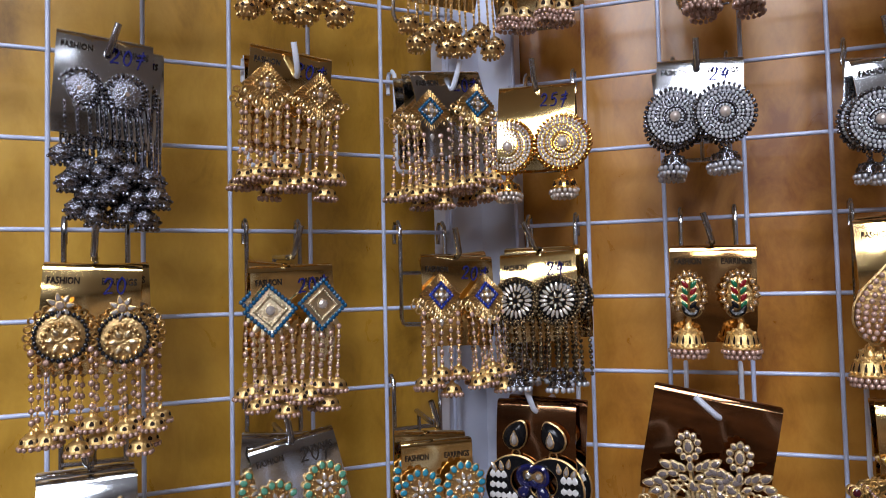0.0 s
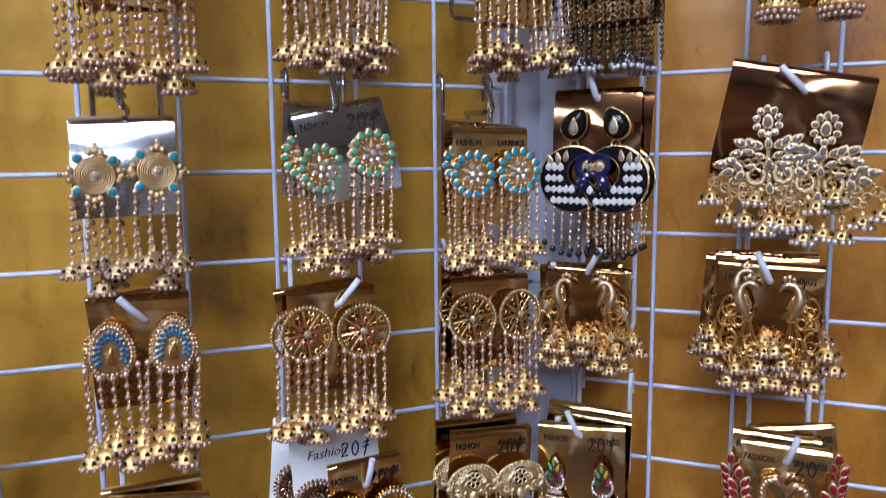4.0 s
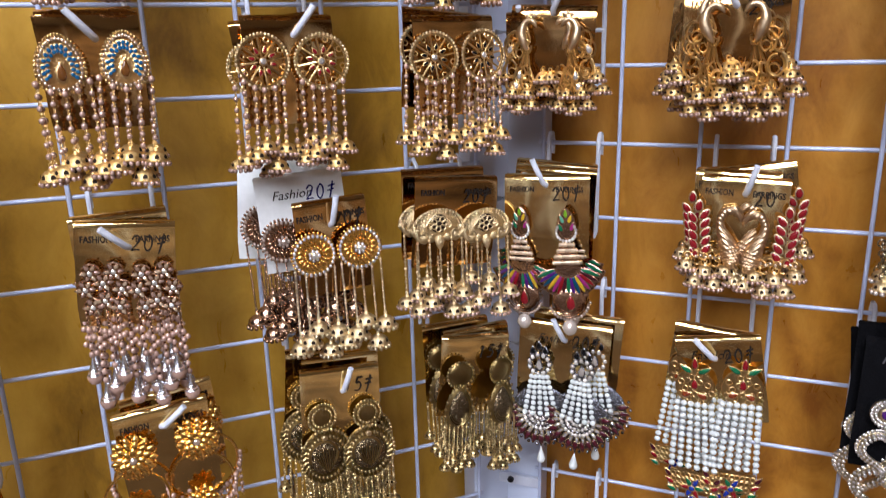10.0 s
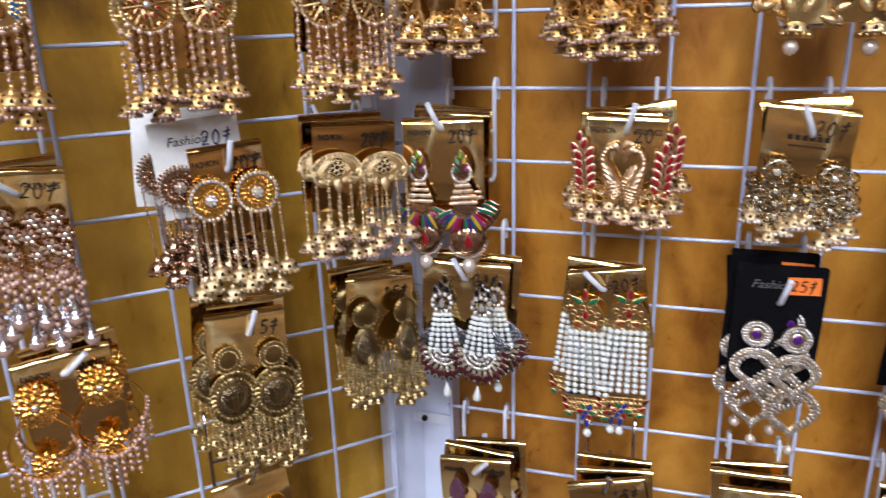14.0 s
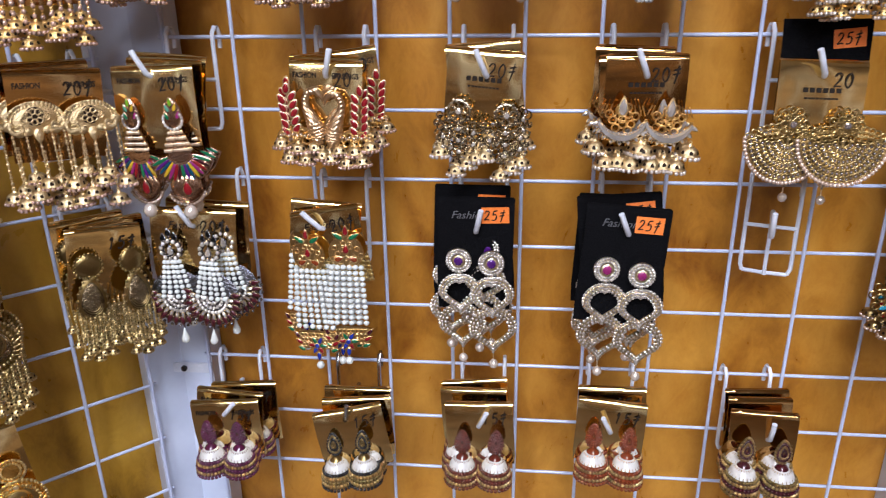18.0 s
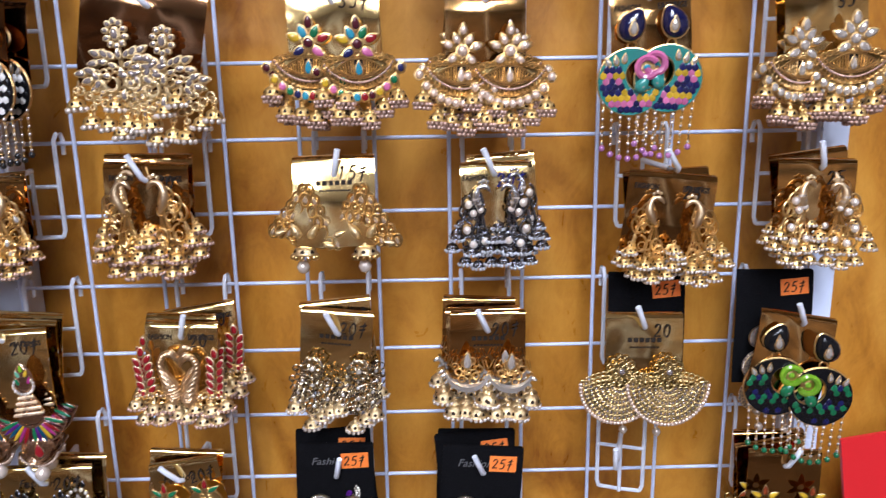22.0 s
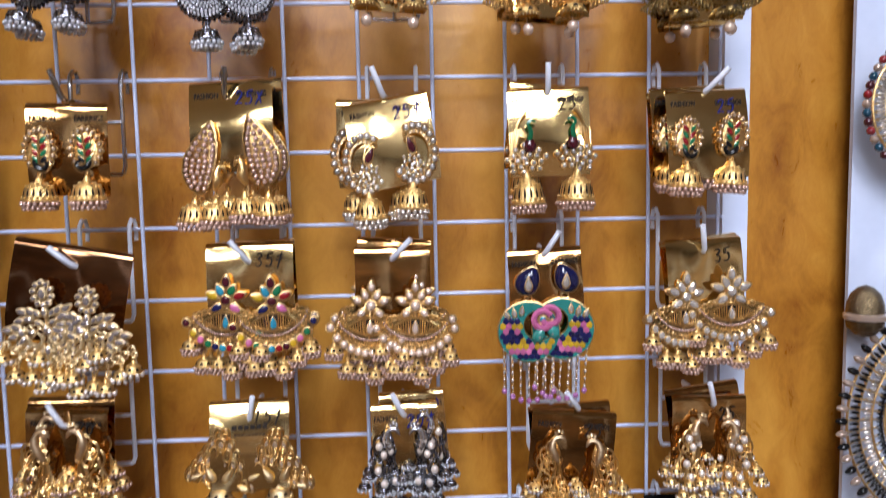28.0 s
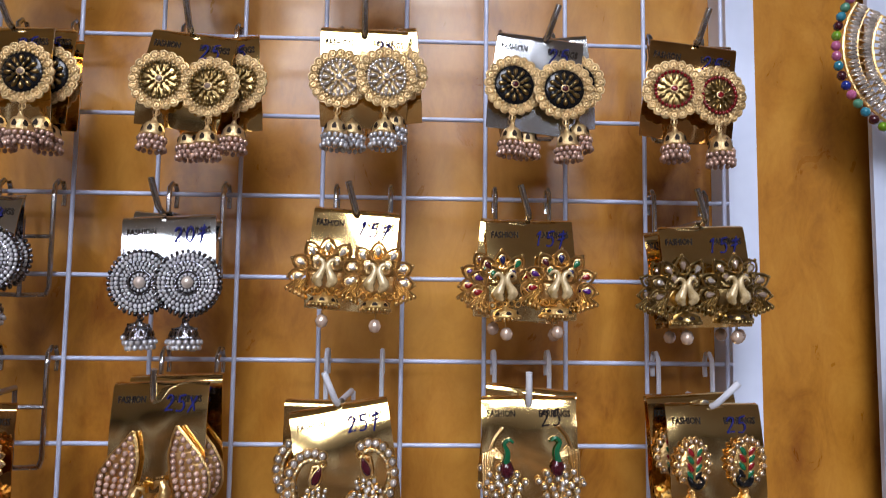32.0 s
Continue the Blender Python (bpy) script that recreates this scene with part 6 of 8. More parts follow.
def _cage():
    """A round bell: slot 1 is dark patches that paint the shade of its openwork."""
    g = Geo().lathe(Matrix.Identity(4), [(0.0008, 0.0008), (0.0022, -0.0004), (0.0048, -0.0024), (0.006, -0.0052), (0.0056, -0.008), (0.0044, -0.0096), (0.0036, -0.0094)], 14)
    for row, (r, z) in enumerate(((0.0051, -0.0034), (0.0063, -0.0062))):
        for j in range(8):
            a = 2 * math.pi * (j + 0.5 * row) / 8
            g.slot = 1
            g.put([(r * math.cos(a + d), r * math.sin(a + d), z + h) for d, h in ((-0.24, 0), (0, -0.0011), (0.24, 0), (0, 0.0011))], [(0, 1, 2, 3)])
            g.slot = 0
            g.ball(r * math.cos(a + 0.39), r * math.sin(a + 0.39), z, 0.0009, n=5)
    for j in range(10):
        a = 2 * math.pi * j / 10
        g.ball(0.0048 * math.cos(a), 0.0048 * math.sin(a), -0.0102, 0.0011, n=5)
    return g


@design("gold_cluster")
def gold_cluster(e, metal):
    for i in range(7):
        f = (i - 3) / 3
        x, ln = f * 0.0145, 0.03 + 0.012 * ((i * 3) % 4) / 3
        e.chain(x, 0.0, -ln, metal, metal, -0.001 - 0.002 * (i % 2), 0.0009, 0.0026)
        e.add("cage_bell", lambda: _cage(), [metal, HOLESHADE], (x, -0.0014 - 0.003 * (i % 2), -ln), 0.0, "", ("cage", metal.name))
    e.g.disc(0, 0, 0.004, 0.0125, 0.002, 22)


@design("crescent_round")
def crescent_round(e, metal, rim):
    for x, y, z in e.arc(0, 0.0005, 0.0042, 7):
        e.stone(x, z, 0.0042, 0.003, CRYSTAL, math.degrees(math.atan2(z, x)), -0.0012)
    e.stone(0, 0.0005, 0.004, 0.004, SMOKE, 90, -0.002, round_end=0)
    cz = -0.0145
    e.g.disc(0, 0.0002, cz, 0.0135, 0.0014, 24)
    for x, y, z in e.arc(0, cz, 0.0148, 22):
        e.g.ring(x, -0.0004, z, 0.0016, 0.0006, 10, 4)
    e.pearls("dark_rim", e.arc(0, cz, 0.0118, 30, y=-0.001), 0.0013, rim, n=6)
    for x, y, z in e.arc(0, cz - 0.002, 0.008, 16):
        e.g.ball(x, -0.0012, z, 0.0013, n=6)
    for i in range(6):
        e.stone(0.0048 * math.cos(radians(60 * i)), cz - 0.002 + 0.0048 * math.sin(radians(60 * i)), 0.004, 0.003, PALE, 60 * i, -0.0016)
    e.fringe(5, 0.013, cz - 0.0135, 0.033, sag=0.007, bell=0.0056)


@design("flower_disc")
def flower_disc(e, metal, petal):
    e.g.disc(0, 0, 0, 0.0098, 0.0022, 24, 0.0006)
    for k, big in enumerate((0.0092, 0.0081, 0.007, 0.0059, 0.0048, 0.0037)):
        e.g.ring(0, -0.0015 - 0.00012 * k, 0, big, 0.00045, 26, 4)
    e.stone(0, 0, 0.0036, 0.0036, CRYSTAL, 90, -0.003, round_end=0)
    for i in range(4):
        a = 45 + 90 * i
        e.stone(0.0115 * math.cos(radians(a)), 0.0115 * math.sin(radians(a)), 0.0046, 0.0044, petal, a, -0.0016, round_end=0.15)
        for da, rr in ((45, 0.0125), (32, 0.0118), (58, 0.0118)):
            b = radians(a + da)
            e.g.ball(rr * math.cos(b), -0.0004, rr * math.sin(b), 0.002, n=7)
        e.g.ball(0.0158 * math.cos(radians(a + 45)), -0.0004, 0.0158 * math.sin(radians(a + 45)), 0.0013, n=6)
    e.fringe(4, 0.0105, -0.0145, 0.034, sag=0.004, bell=0.0056)


@design("crystal_flower")
def crystal_flower(e, metal, petal):
    e.g.disc(0, 0.0004, 0, 0.0128, 0.0016, 24)
    for i in range(14):
        a = 360 / 14 * i
        e.stone(0.0118 * math.cos(radians(a)), 0.0118 * math.sin(radians(a)), 0.0048, 0.0042, petal, a, -0.0014, round_end=0.15)
    for x, y, z in e.arc(0, 0, 0.0085, 18):
        e.g.ball(x, -0.0012, z, 0.001, n=6)
    for i in range(7):
        a = 360 / 7 * i
        e.stone(0.0052 * math.cos(radians(a)), 0.0052 * math.sin(radians(a)), 0.0046, 0.0036, CRYSTAL, a, -0.0014)
    e.stone(0, 0, 0.004, 0.004, CRYSTAL, 90, -0.002, round_end=0)
    e.fringe(5, 0.0115, -0.0125, 0.036, sag=0.005, bell=0.0056)


@design("paisley")
def paisley(e, metal, inner):
    """A teardrop of crystal rows with a broad blue arch round an amber drop, over pearl chains."""
    def rim(scale, a, lift=0.0):
        return 0.0128 * scale * math.sin(a) * (1 - 0.32 * (0.5 + 0.5 * math.cos(a))), 0.0138 * scale * math.cos(a) + lift
    e.g.plate([rim(1.0, -2 * math.pi * i / 24) for i in range(24)], 0.0008, 0.0014)
    for scale, n, r, y in ((0.98, 40, 0.0009, -0.0004), (0.84, 32, 0.0011, -0.001)):
        e.pearls("crystal_rim", [(x, y, z) for x, z in [rim(scale, 2 * math.pi * i / n) for i in range(n)]], r, GOLD if scale > 0.9 else CHAMPAGNE, n=5)
    for scale, n in ((0.66, 15), (0.5, 13)):
        for i in range(n):
            a = -2.2 + 4.4 * i / (n - 1)
            x, z = rim(scale, a, -0.0008)
            e.stone(x, z, 0.0023, 0.0019, inner, math.degrees(math.atan2(z, x)), -0.0016, round_end=0.1)
    e.stone(0.0002, -0.0035, 0.0085, 0.0055, AMBER, 90, -0.0018)
    e.fringe(5, 0.0115, -0.0128, 0.034, sag=0.005, bell=0.0056)


@design("wheel")
def wheel(e, metal, hub):
    """An open spoked wheel with a roped rim and small stones, over pearl chains."""
    e.g.ring(0, 0, 0, 0.0128, 0.0009, 30, 6)
    rope = e.arc(0, 0, 0.0138, 44, y=-0.0005)
    e.pearls("rope_rim", rope, 0.00095, BELLPALE, n=5)
    for i in range(8):
        a = radians(45 * i + 10)
        e.g.tube([(0.0026 * math.cos(a), 0, 0.0026 * math.sin(a)), (0.0125 * math.cos(a), 0, 0.0125 * math.sin(a))], 0.0006, 5)
        b = a + radians(22.5)
        e.g.ring(0.0112 * math.cos(b), -0.0002, 0.0112 * math.sin(b), 0.0014, 0.0004, 9, 4)
        e.stone(0.006 * math.cos(b), 0.006 * math.sin(b), 0.0034, 0.0024, hub, math.degrees(b), -0.0006)
    e.stone(0, 0, 0.0034, 0.0034, CRYSTAL, 90, -0.0014, round_end=0)
    e.fringe(5, 0.0105, -0.0138, 0.031, sag=0.004, bell=0.0052)


@design("sun_disc")
def sun_disc(e, metal, ring):
    """A disc with a crystal edge, roped gold rings and a crystal heart, over fine rope chains."""
    e.g.disc(0, 0.0006, 0, 0.0118, 0.0016, 26)
    for x, y, z in e.arc(0, 0, 0.0124, 34):
        e.g.ball(x, 0.001, z, 0.0009, n=6)
    e.pearls("crystal_ring", e.arc(0, 0, 0.0112, 28, y=-0.0014), 0.00125, ring, n=5)
    for i in range(18):
        a = 20 * i
        e.g.drop(0.0078 * math.cos(radians(a)), -0.0002, 0.0078 * math.sin(radians(a)), 0.0044, 0.002, a + 14, 0.0009)
    e.pearls("gold_ring", e.arc(0, 0, 0.005, 18, y=-0.0014), 0.0008, metal, n=5)
    e.pearls("crystal_heart", e.arc(0, 0, 0.0026, 7, y=-0.0018), 0.0013, ring, n=5)
    e.stone(0, 0, 0.0036, 0.0036, ring, 90, -0.0024, round_end=0)
    thread = PALE if metal is BRIGHT else metal
    e.fringe(5, 0.0112, -0.012, 0.034, thread, thread, bell=0.0058, bead=0.0008, step=0.0019, pearls=thread, link=False, uneven=0.008)


@design("fan_top")
def fan_top(e, metal):
    """A broad filigree fan with a drop below it, over spaced chains with bells."""
    e.g.plate([(0.0165 * math.cos(radians(a)), -0.004 + 0.0115 * math.sin(radians(a)) * (1.0 if a < 180 else 0.55)) for a in range(0, 360, 15)], 0.0008, 0.0012)
    for big, n, r in ((0.0152, 22, 0.0011), (0.0132, 20, 0.0008)):
        e.pearls("bead_edge", e.arc(0, -0.004, big, n, 0, 180, y=-0.0004, sz=0.72), r, metal, n=5)
    for x, y, z in e.arc(0, -0.003, 0.0062, 9, 10, 170, sz=0.7):
        e.g.ring(x, -0.0006, z, 0.0018, 0.0005, 9, 4)
    # dark disc under the rings paints the shade of open filigree
    e.add("pierced_field", lambda: Geo().disc(0, 0, 0, 0.0056, 0.0008, 16, 0.0004), HOLESHADE, (0, -0.0004, -0.0012), 0.0, "", "fan_field")
    for i in range(7):
        e.g.ring(0.0034 * math.cos(i * 0.9), -0.0012, -0.0012 + 0.0032 * math.sin(i * 0.9), 0.0017, 0.0004, 9, 4)
    for sx in (-1, 1):
        e.g.bent([(sx * 0.0155, -0.0006, -0.004), (sx * 0.013, -0.001, -0.0095), (sx * 0.008, -0.001, -0.0088), (sx * 0.009, -0.001, -0.0058), (sx * 0.0118, -0.001, -0.0068)], [0.0012, 0.0015, 0.0012, 0.001, 0.0009], 6)
    e.g.drop(0, -0.0004, -0.0128, 0.0095, 0.0078, 270, 0.0014)
    for x, z, r in ((0.0145, -0.0052, 0.0032), (0.0098, -0.0098, 0.0034), (0.0052, -0.0098, 0.0028)):
        for sx in (-1, 1):
            e.g.ball(sx * x, -0.0004, z, r, 1, 0.45, 0.85, 8)
    e.fringe(5, 0.014, -0.0112, 0.034, metal, metal, bell=0.0056, bead=0.001, step=0.004, pearls=PINKPEARL, sag=0.004, uneven=0.008)


@design("rose_strings")
def rose_strings(e, metal):
    """Crystal flowers over clustered pearl strings that end in capped pearl drops."""
    for cx, cz in ((0, 0), (-0.0085, -0.003), (0.0085, -0.004), (0, -0.0095), (-0.0055, 0.0055), (0.0055, 0.0055), (-0.006, -0.0125), (0.0065, -0.0135)):
        for i in range(6):
            e.stone(cx + 0.0032 * math.cos(i * 1.047), cz + 0.0032 * math.sin(i * 1.047), 0.0032, 0.0027, (BLUSH, CHAMPAGNE)[i % 2], 60 * i, -0.0014 - 0.0008 * (i % 2))
        e.stone(cx, cz, 0.0028, 0.0028, CRYSTAL, 90, -0.0026, round_end=0)
        e.g.ring(cx, 0, cz, 0.0042, 0.0006, 12, 4)
    for i in range(5):
        f = (i - 2) / 2
        x, y = f * 0.0098, -0.001 - 0.002 * (i % 2)
        ln = 0.026 + 0.014 * ((i * 2) % 3) / 2
        e.chain(x, -0.015, -0.015 - ln * 0.35, metal, metal, y, 0.0008, 0.0026)
        cluster = []
        for k in range(3):
            cluster += [(x + 0.0021 * (1 if k % 2 else -1), y - 0.0008, -0.016 - ln * 0.3 - 0.0042 * k)]
        e.pearls("pearl_band", cluster, 0.0016, PINKPEARL, n=7)
        e.chain(x, -0.015 - ln * 0.35, -0.015 - ln, PINKPEARL, metal, y, 0.0017, 0.0046)
        e.add("drop_pearl", lambda: _capped(), [PINKPEARL, SILVER], (x, y - 0.0004, -0.0225 - ln), 0.0, "", "drop_pearl")


def _capped():
    g = Geo().ball(0, 0, -0.0022, 0.0043, n=10)
    g.slot = 1
    return g.lathe(Matrix.Identity(4), [(0.0005, 0.0095), (0.0014, 0.0055), (0.0026, 0.0015), (0.0039, -0.0008), (0.003, -0.001)], 10)


@design("flower_hoop")
def flower_hoop(e, metal):
    """A ruffled flower over a thin hoop with a small flower in it and a curtain of pink pearls."""
    for k, (rr, n, ln, wd) in enumerate(((0.0092, 13, 0.0062, 0.0046), (0.0068, 11, 0.0064, 0.0048), (0.0042, 8, 0.0056, 0.0044))):
        for i in range(n):
            a = radians(360 / n * (i + 0.5 * k))
            e.g.drop(rr * math.cos(a), 0.0002 - 0.001 * k, 1.15 * rr * math.sin(a), ln, wd, math.degrees(a), 0.0018, 0.35)
            e.g.ball(1.2 * rr * math.cos(a + 0.22), 0.0002 - 0.001 * k, 1.38 * rr * math.sin(a + 0.22), 0.0009, n=5)
    e.stone(0, 0, 0.004, 0.004, SMOKE, 90, -0.0036, round_end=0)
    e.g.disc(0, 0.0006, 0, 0.0095, 0.0016, 20)
    cz = -0.0268
    e.g.ring(0, 0.001, cz, 0.0182, 0.0009, 34, 6, sx=0.95)
    e.g.tube([(0, 0.0006, -0.007), (0, 0.001, cz + 0.018)], 0.001, 5)
    for k, (rr, n) in enumerate(((0.0056, 9), (0.003, 6))):
        for i in range(n):
            a = radians(360 / n * (i + 0.5 * k))
            e.g.drop(rr * math.cos(a), 0.0002 - 0.0012 * k, cz - 0.0098 + rr * math.sin(a), 0.0052, 0.004, math.degrees(a), 0.0017, 0.35)
    e.g.ball(0, -0.0024, cz - 0.0098, 0.0018, n=8)
    e.pearls("pearl_hoop", e.arc(0, cz, 0.0194, 24, 175, 365, y=-0.0006, sx=0.95), 0.0015, PINKPEARL)
    e.fringe(9, 0.0172, cz - 0.0195, 0.0195, PINKPEARL, metal, bell=0, bead=0.00145, step=0.0046, sag=0.0145, uneven=0.002)


@design("antique_disc")
def antique_disc(e, metal, inner):
    e.g.disc(0, 0, 0, 0.0082, 0.0018, 20, 0.001)
    for big, n in ((0.0084, 26), (0.0058, 18)):
        e.pearls("bead_rim", e.arc(0, 0, big, n, y=-0.0014), 0.001, TASSELGOLD, n=5)
    cz = -0.0255
    e.g.ring(0, 0, -0.0095, 0.0014, 0.0005, 8, 4)
    e.g.plate([(0.0158 * math.cos(2 * math.pi * i / 30), cz + 0.0174 * math.sin(2 * math.pi * i / 30)) for i in range(30)], 0.0006, 0.0014)
    for big, n in ((0.0158, 40), (0.0118, 30)):
        e.pearls("bead_rim", e.arc(0, cz, big, n, y=-0.0012, sz=1.1), 0.0011, TASSELGOLD, n=5)
    for i in range(28):
        a = 2 * math.pi * i / 28
        e.g.tube([(0.0126 * math.cos(a), -0.0003, cz + 0.0138 * math.sin(a)), (0.0148 * math.cos(a + 0.12), -0.0003, cz + 0.0163 * math.sin(a + 0.12))], 0.0006, 4)
    lines = Geo()
    lines.ring(-0.002, -0.0016, cz + 0.002, 0.0085, 0.0012, 20, 5, -60, 200)
    e.add("dark_inset", lambda: Geo().disc(0, 0, 0, 0.0105, 0.0012, 24, 0.0006), inner, (0, -0.0012, cz), 0.0, "", ("inset", inner.name))
    for i in range(9):
        lines.tube([(0.001 * i - 0.004, -0.0024, cz - 0.0085 + 0.001 * abs(i - 4)), (0.0018 * i - 0.0075, -0.0026, cz + 0.004 + 0.0012 * (i % 2))], 0.0005, 4)
    e.items.append(("engraving", lines.mesh("engraving", metal), "stuff", None))
    e.stone(0, cz + 0.0125, 0.0036, 0.0036, PALE, 90, -0.0018, round_end=0)
    e.fringe(9, 0.0142, cz - 0.0175, 0.0255, TASSELGOLD, TASSELGOLD, bell=0.0036, bead=0.0009, step=0.0021, pearls=TASSELGOLD, sag=0.0105, uneven=0.004)


@design("leaf_tassel")
def leaf_tassel(e, metal, inner):
    e.g.disc(0, 0, 0.002, 0.0085, 0.0018, 20, 0.0012)
    for x, y, z in e.arc(0, 0.002, 0.0088, 22, y=-0.001):
        e.g.ball(x, y, z, 0.001, n=5)
    e.g.drop(0, 0.0004, -0.021, 0.032, 0.0225, 90, 0.0018, 0.6, 18)
    e.add("dark_inset", lambda: Geo().drop(0, 0, 0, 0.025, 0.0165, 90, 0.0014, 0.6, 18), inner, (0, -0.0012, -0.0215), 0.0, "", ("leafinset", inner.name))
    for i in range(6):
        e.g.ring(0, -0.0024, -0.0215, 0.002 + 0.0011 * i, 0.0003, 16, 4, 200, 340, 1, 1.5)
    for a in range(20):
        t = 2 * math.pi * a / 20
        e.g.ball(0.0112 * math.sin(t) * (1 - 0.35 * (0.5 + 0.5 * math.cos(t))), -0.0012, -0.021 + 0.0158 * math.cos(t), 0.0011, n=5)
    e.fringe(9, 0.0115, -0.0345, 0.024, TASSELGOLD, TASSELGOLD, bell=0.0033, bead=0.0009, step=0.0021, pearls=TASSELGOLD, sag=0.006, uneven=0.004)


@design("crystal_chain")
def crystal_chain(e, metal, bead):
    e.g.disc(0, 0.0006, 0, 0.0138, 0.0016, 26)
    e.add("dark_disc", lambda: Geo().disc(0, 0, 0, 0.0128, 0.001, 24), BLACK, (0, -0.0008, 0), 0.0, "", "chaindisc")
    for i in range(20):
        a = 18 * i
        e.stone(0.0084 * math.cos(radians(a)), 0.0084 * math.sin(radians(a)), 0.0052, 0.002, CRYSTAL, a, -0.0014, rim=BRONZE, round_end=0.2)
    for i in range(7):
        a = 360 / 7 * i
        e.stone(0.0036 * math.cos(radians(a)), 0.0036 * math.sin(radians(a)), 0.003, 0.002, CRYSTAL, a, -0.0018, rim=BRONZE)
    e.pearls("dark_rim", e.arc(0, 0, 0.0142, 38), 0.0014, bead, n=6)
    e.pearls("dark_rim", e.arc(0, 0, 0.0122, 34, y=-0.0016), 0.0009, bead, n=6)
    for i in range(5):
        f = (i - 2) / 2
        e.chain(f * 0.0108, -0.0125, -0.047, bead, bead, -0.001 - 0.0014 * (i % 2), 0.0014, 0.0034, False)
    e.bell(0, -0.046, 0.0072, metal, GREYPEARL, h=0.85)


@design("rainbow")
def rainbow(e, metal):
    """A stone-set leaf over a crystal dome, a striped enamel fan, a red drop and a pearl."""
    pal = (GREEN, RED, YELLOW, PURPLE, MAROON, FUCHSIA, TEAL)
    e.g.drop(0, 0.0004, 0, 0.0185, 0.0125, 90, 0.0012, 0.5, 16)
    for i, (x, z, m) in enumerate(((-0.0022, 0.0035, MINT), (0.0022, 0.0035, YELLOW), (-0.003, -0.001, GREEN), (0.0032, -0.0008, FUCHSIA), (0, 0.0065, LIME))):
        e.stone(x, z, 0.0046, 0.0026, m, 90 - 20 * (x > 0) + 20 * (x < 0), -0.0012)
    e.pearls("crystal_edge", e.arc(0, -0.0035, 0.0052, 13, 150, 390, y=-0.0012), 0.0011, CRYSTAL, n=5)
    for z, r, n in ((-0.0105, 0.0034, 8), (-0.0138, 0.0048, 10), (-0.0172, 0.0062, 13), (-0.0205, 0.0072, 15)):
        e.g.disc(0, 0.0004, z, r, 0.002, 14)
        e.pearls("crystal_band", [(r * (2 * k / (n - 1) - 1), -0.0014, z) for k in range(n)], 0.0013, CHAMPAGNE, n=5)
    cz = -0.0215
    e.g.plate([(0.0185 * math.cos(radians(a)), cz + 0.0185 * math.sin(radians(a))) for a in range(198, 343, 12)], 0.0008, 0.001)
    for i in range(15):
        a = 203 + 9.6 * i
        e.stone(0.0128 * math.cos(radians(a)), cz + 0.0128 * math.sin(radians(a)), 0.0108, 0.0022, pal[(i * 3) % 7], a, -0.0008, round_end=0.2)
    e.g.ring(0, 0, cz, 0.0189, 0.0007, 20, 5, 198, 342)
    e.g.drop(0, 0.0002, cz - 0.0215, 0.017, 0.0205, 270, 0.0014, 0.4, 16)
    for k in range(5):
        e.g.ring(0, -0.0008, cz - 0.021, 0.0052 + 0.0011 * k, 0.0004, 16, 4, 190, 350)
    e.stone(0.001, cz - 0.0215, 0.0085, 0.0062, RED, 90, -0.0022)
    e.pearls("dark_edge", e.arc(0, cz - 0.0205, 0.0112, 14, 205, 335, y=-0.0004), 0.0011, SMOKE, n=5)
    e.g.tube([(0, 0.0006, -0.004), (0, 0.0006, cz - 0.0365)], 0.0009, 5)
    e.pearl(0, cz - 0.0362, 0.0044, PEARL)


@design("gold_fan_colour")
def gold_fan_colour(e, metal):
    pal = (TURQUOISE, RED, GREEN, NAVY, PINK)
    for i in range(6):
        a = 90 + 60 * i
        e.stone(0.0058 * math.cos(radians(a)), 0.0058 * math.sin(radians(a)), 0.0062, 0.0042, (ORANGE, YELLOW)[i % 2], a, -0.0014)
    e.stone(0, -0.0095, 0.007, 0.0052, TURQUOISE, 90, -0.002)
    for i in range(40):
        a, rr = i * 2.4, 0.0029 * math.sqrt(i)
        e.g.ring(rr * math.cos(a) * 1.1, -0.0006 - 0.0006 * (i % 3), -0.024 + rr * math.sin(a) * 0.85, 0.0023, 0.0006, 10, 4)
    for i in range(9):
        a = 200 + 17.5 * i
        e.stone(0.0165 * math.cos(radians(a)), -0.021 + 0.0155 * math.sin(radians(a)), 0.005, 0.0042, pal[i % 5], a, -0.0018)
    for i in range(6):
        f = 2 * i / 5 - 1
        e.bell(f * 0.018, -0.041 + 0.007 * f * f, 0.0044, metal, PEARLCREAM, -0.001 - 0.0014 * (i % 2))


MIRRORED |= {"leaf_peacock", "wing_peacock", "crescent_peacock", "green_peacock", "swan_bells", "leaf_swan", "enamel"}


# ---- the stock, row by row ----
# right grid, from the top
hang("R", 5, -2, "coin", (COINGOLD, PURPLE, MAROON), "gold round coin earrings with pearl jhumka drops", "gold", hook="chrome", stud=0.03, gap=0.024, back=0, size=1.06)
hang("R", 4, -2, "coin", (COINGOLD, BLACK, SMOKE), "gold round coin earrings with pearl jhumka drops", "gold", hook="chrome", stud=0.03, gap=0.024, back=0, size=1.06)
hang("R", 3, -2, "coin", (COINGOLD, BLACK, SMOKE), "gold round coin earrings with pearl jhumka drops", "gold", hook="chrome", stud=0.03, gap=0.024, back=0, size=1.06)
hang("R", 2, -2, "coin", (COINGOLD, RED, RED), "gold round coin earrings with pearl jhumka drops", "gold", hook="chrome", stud=0.022, gap=0.024, back=0, size=1.06)
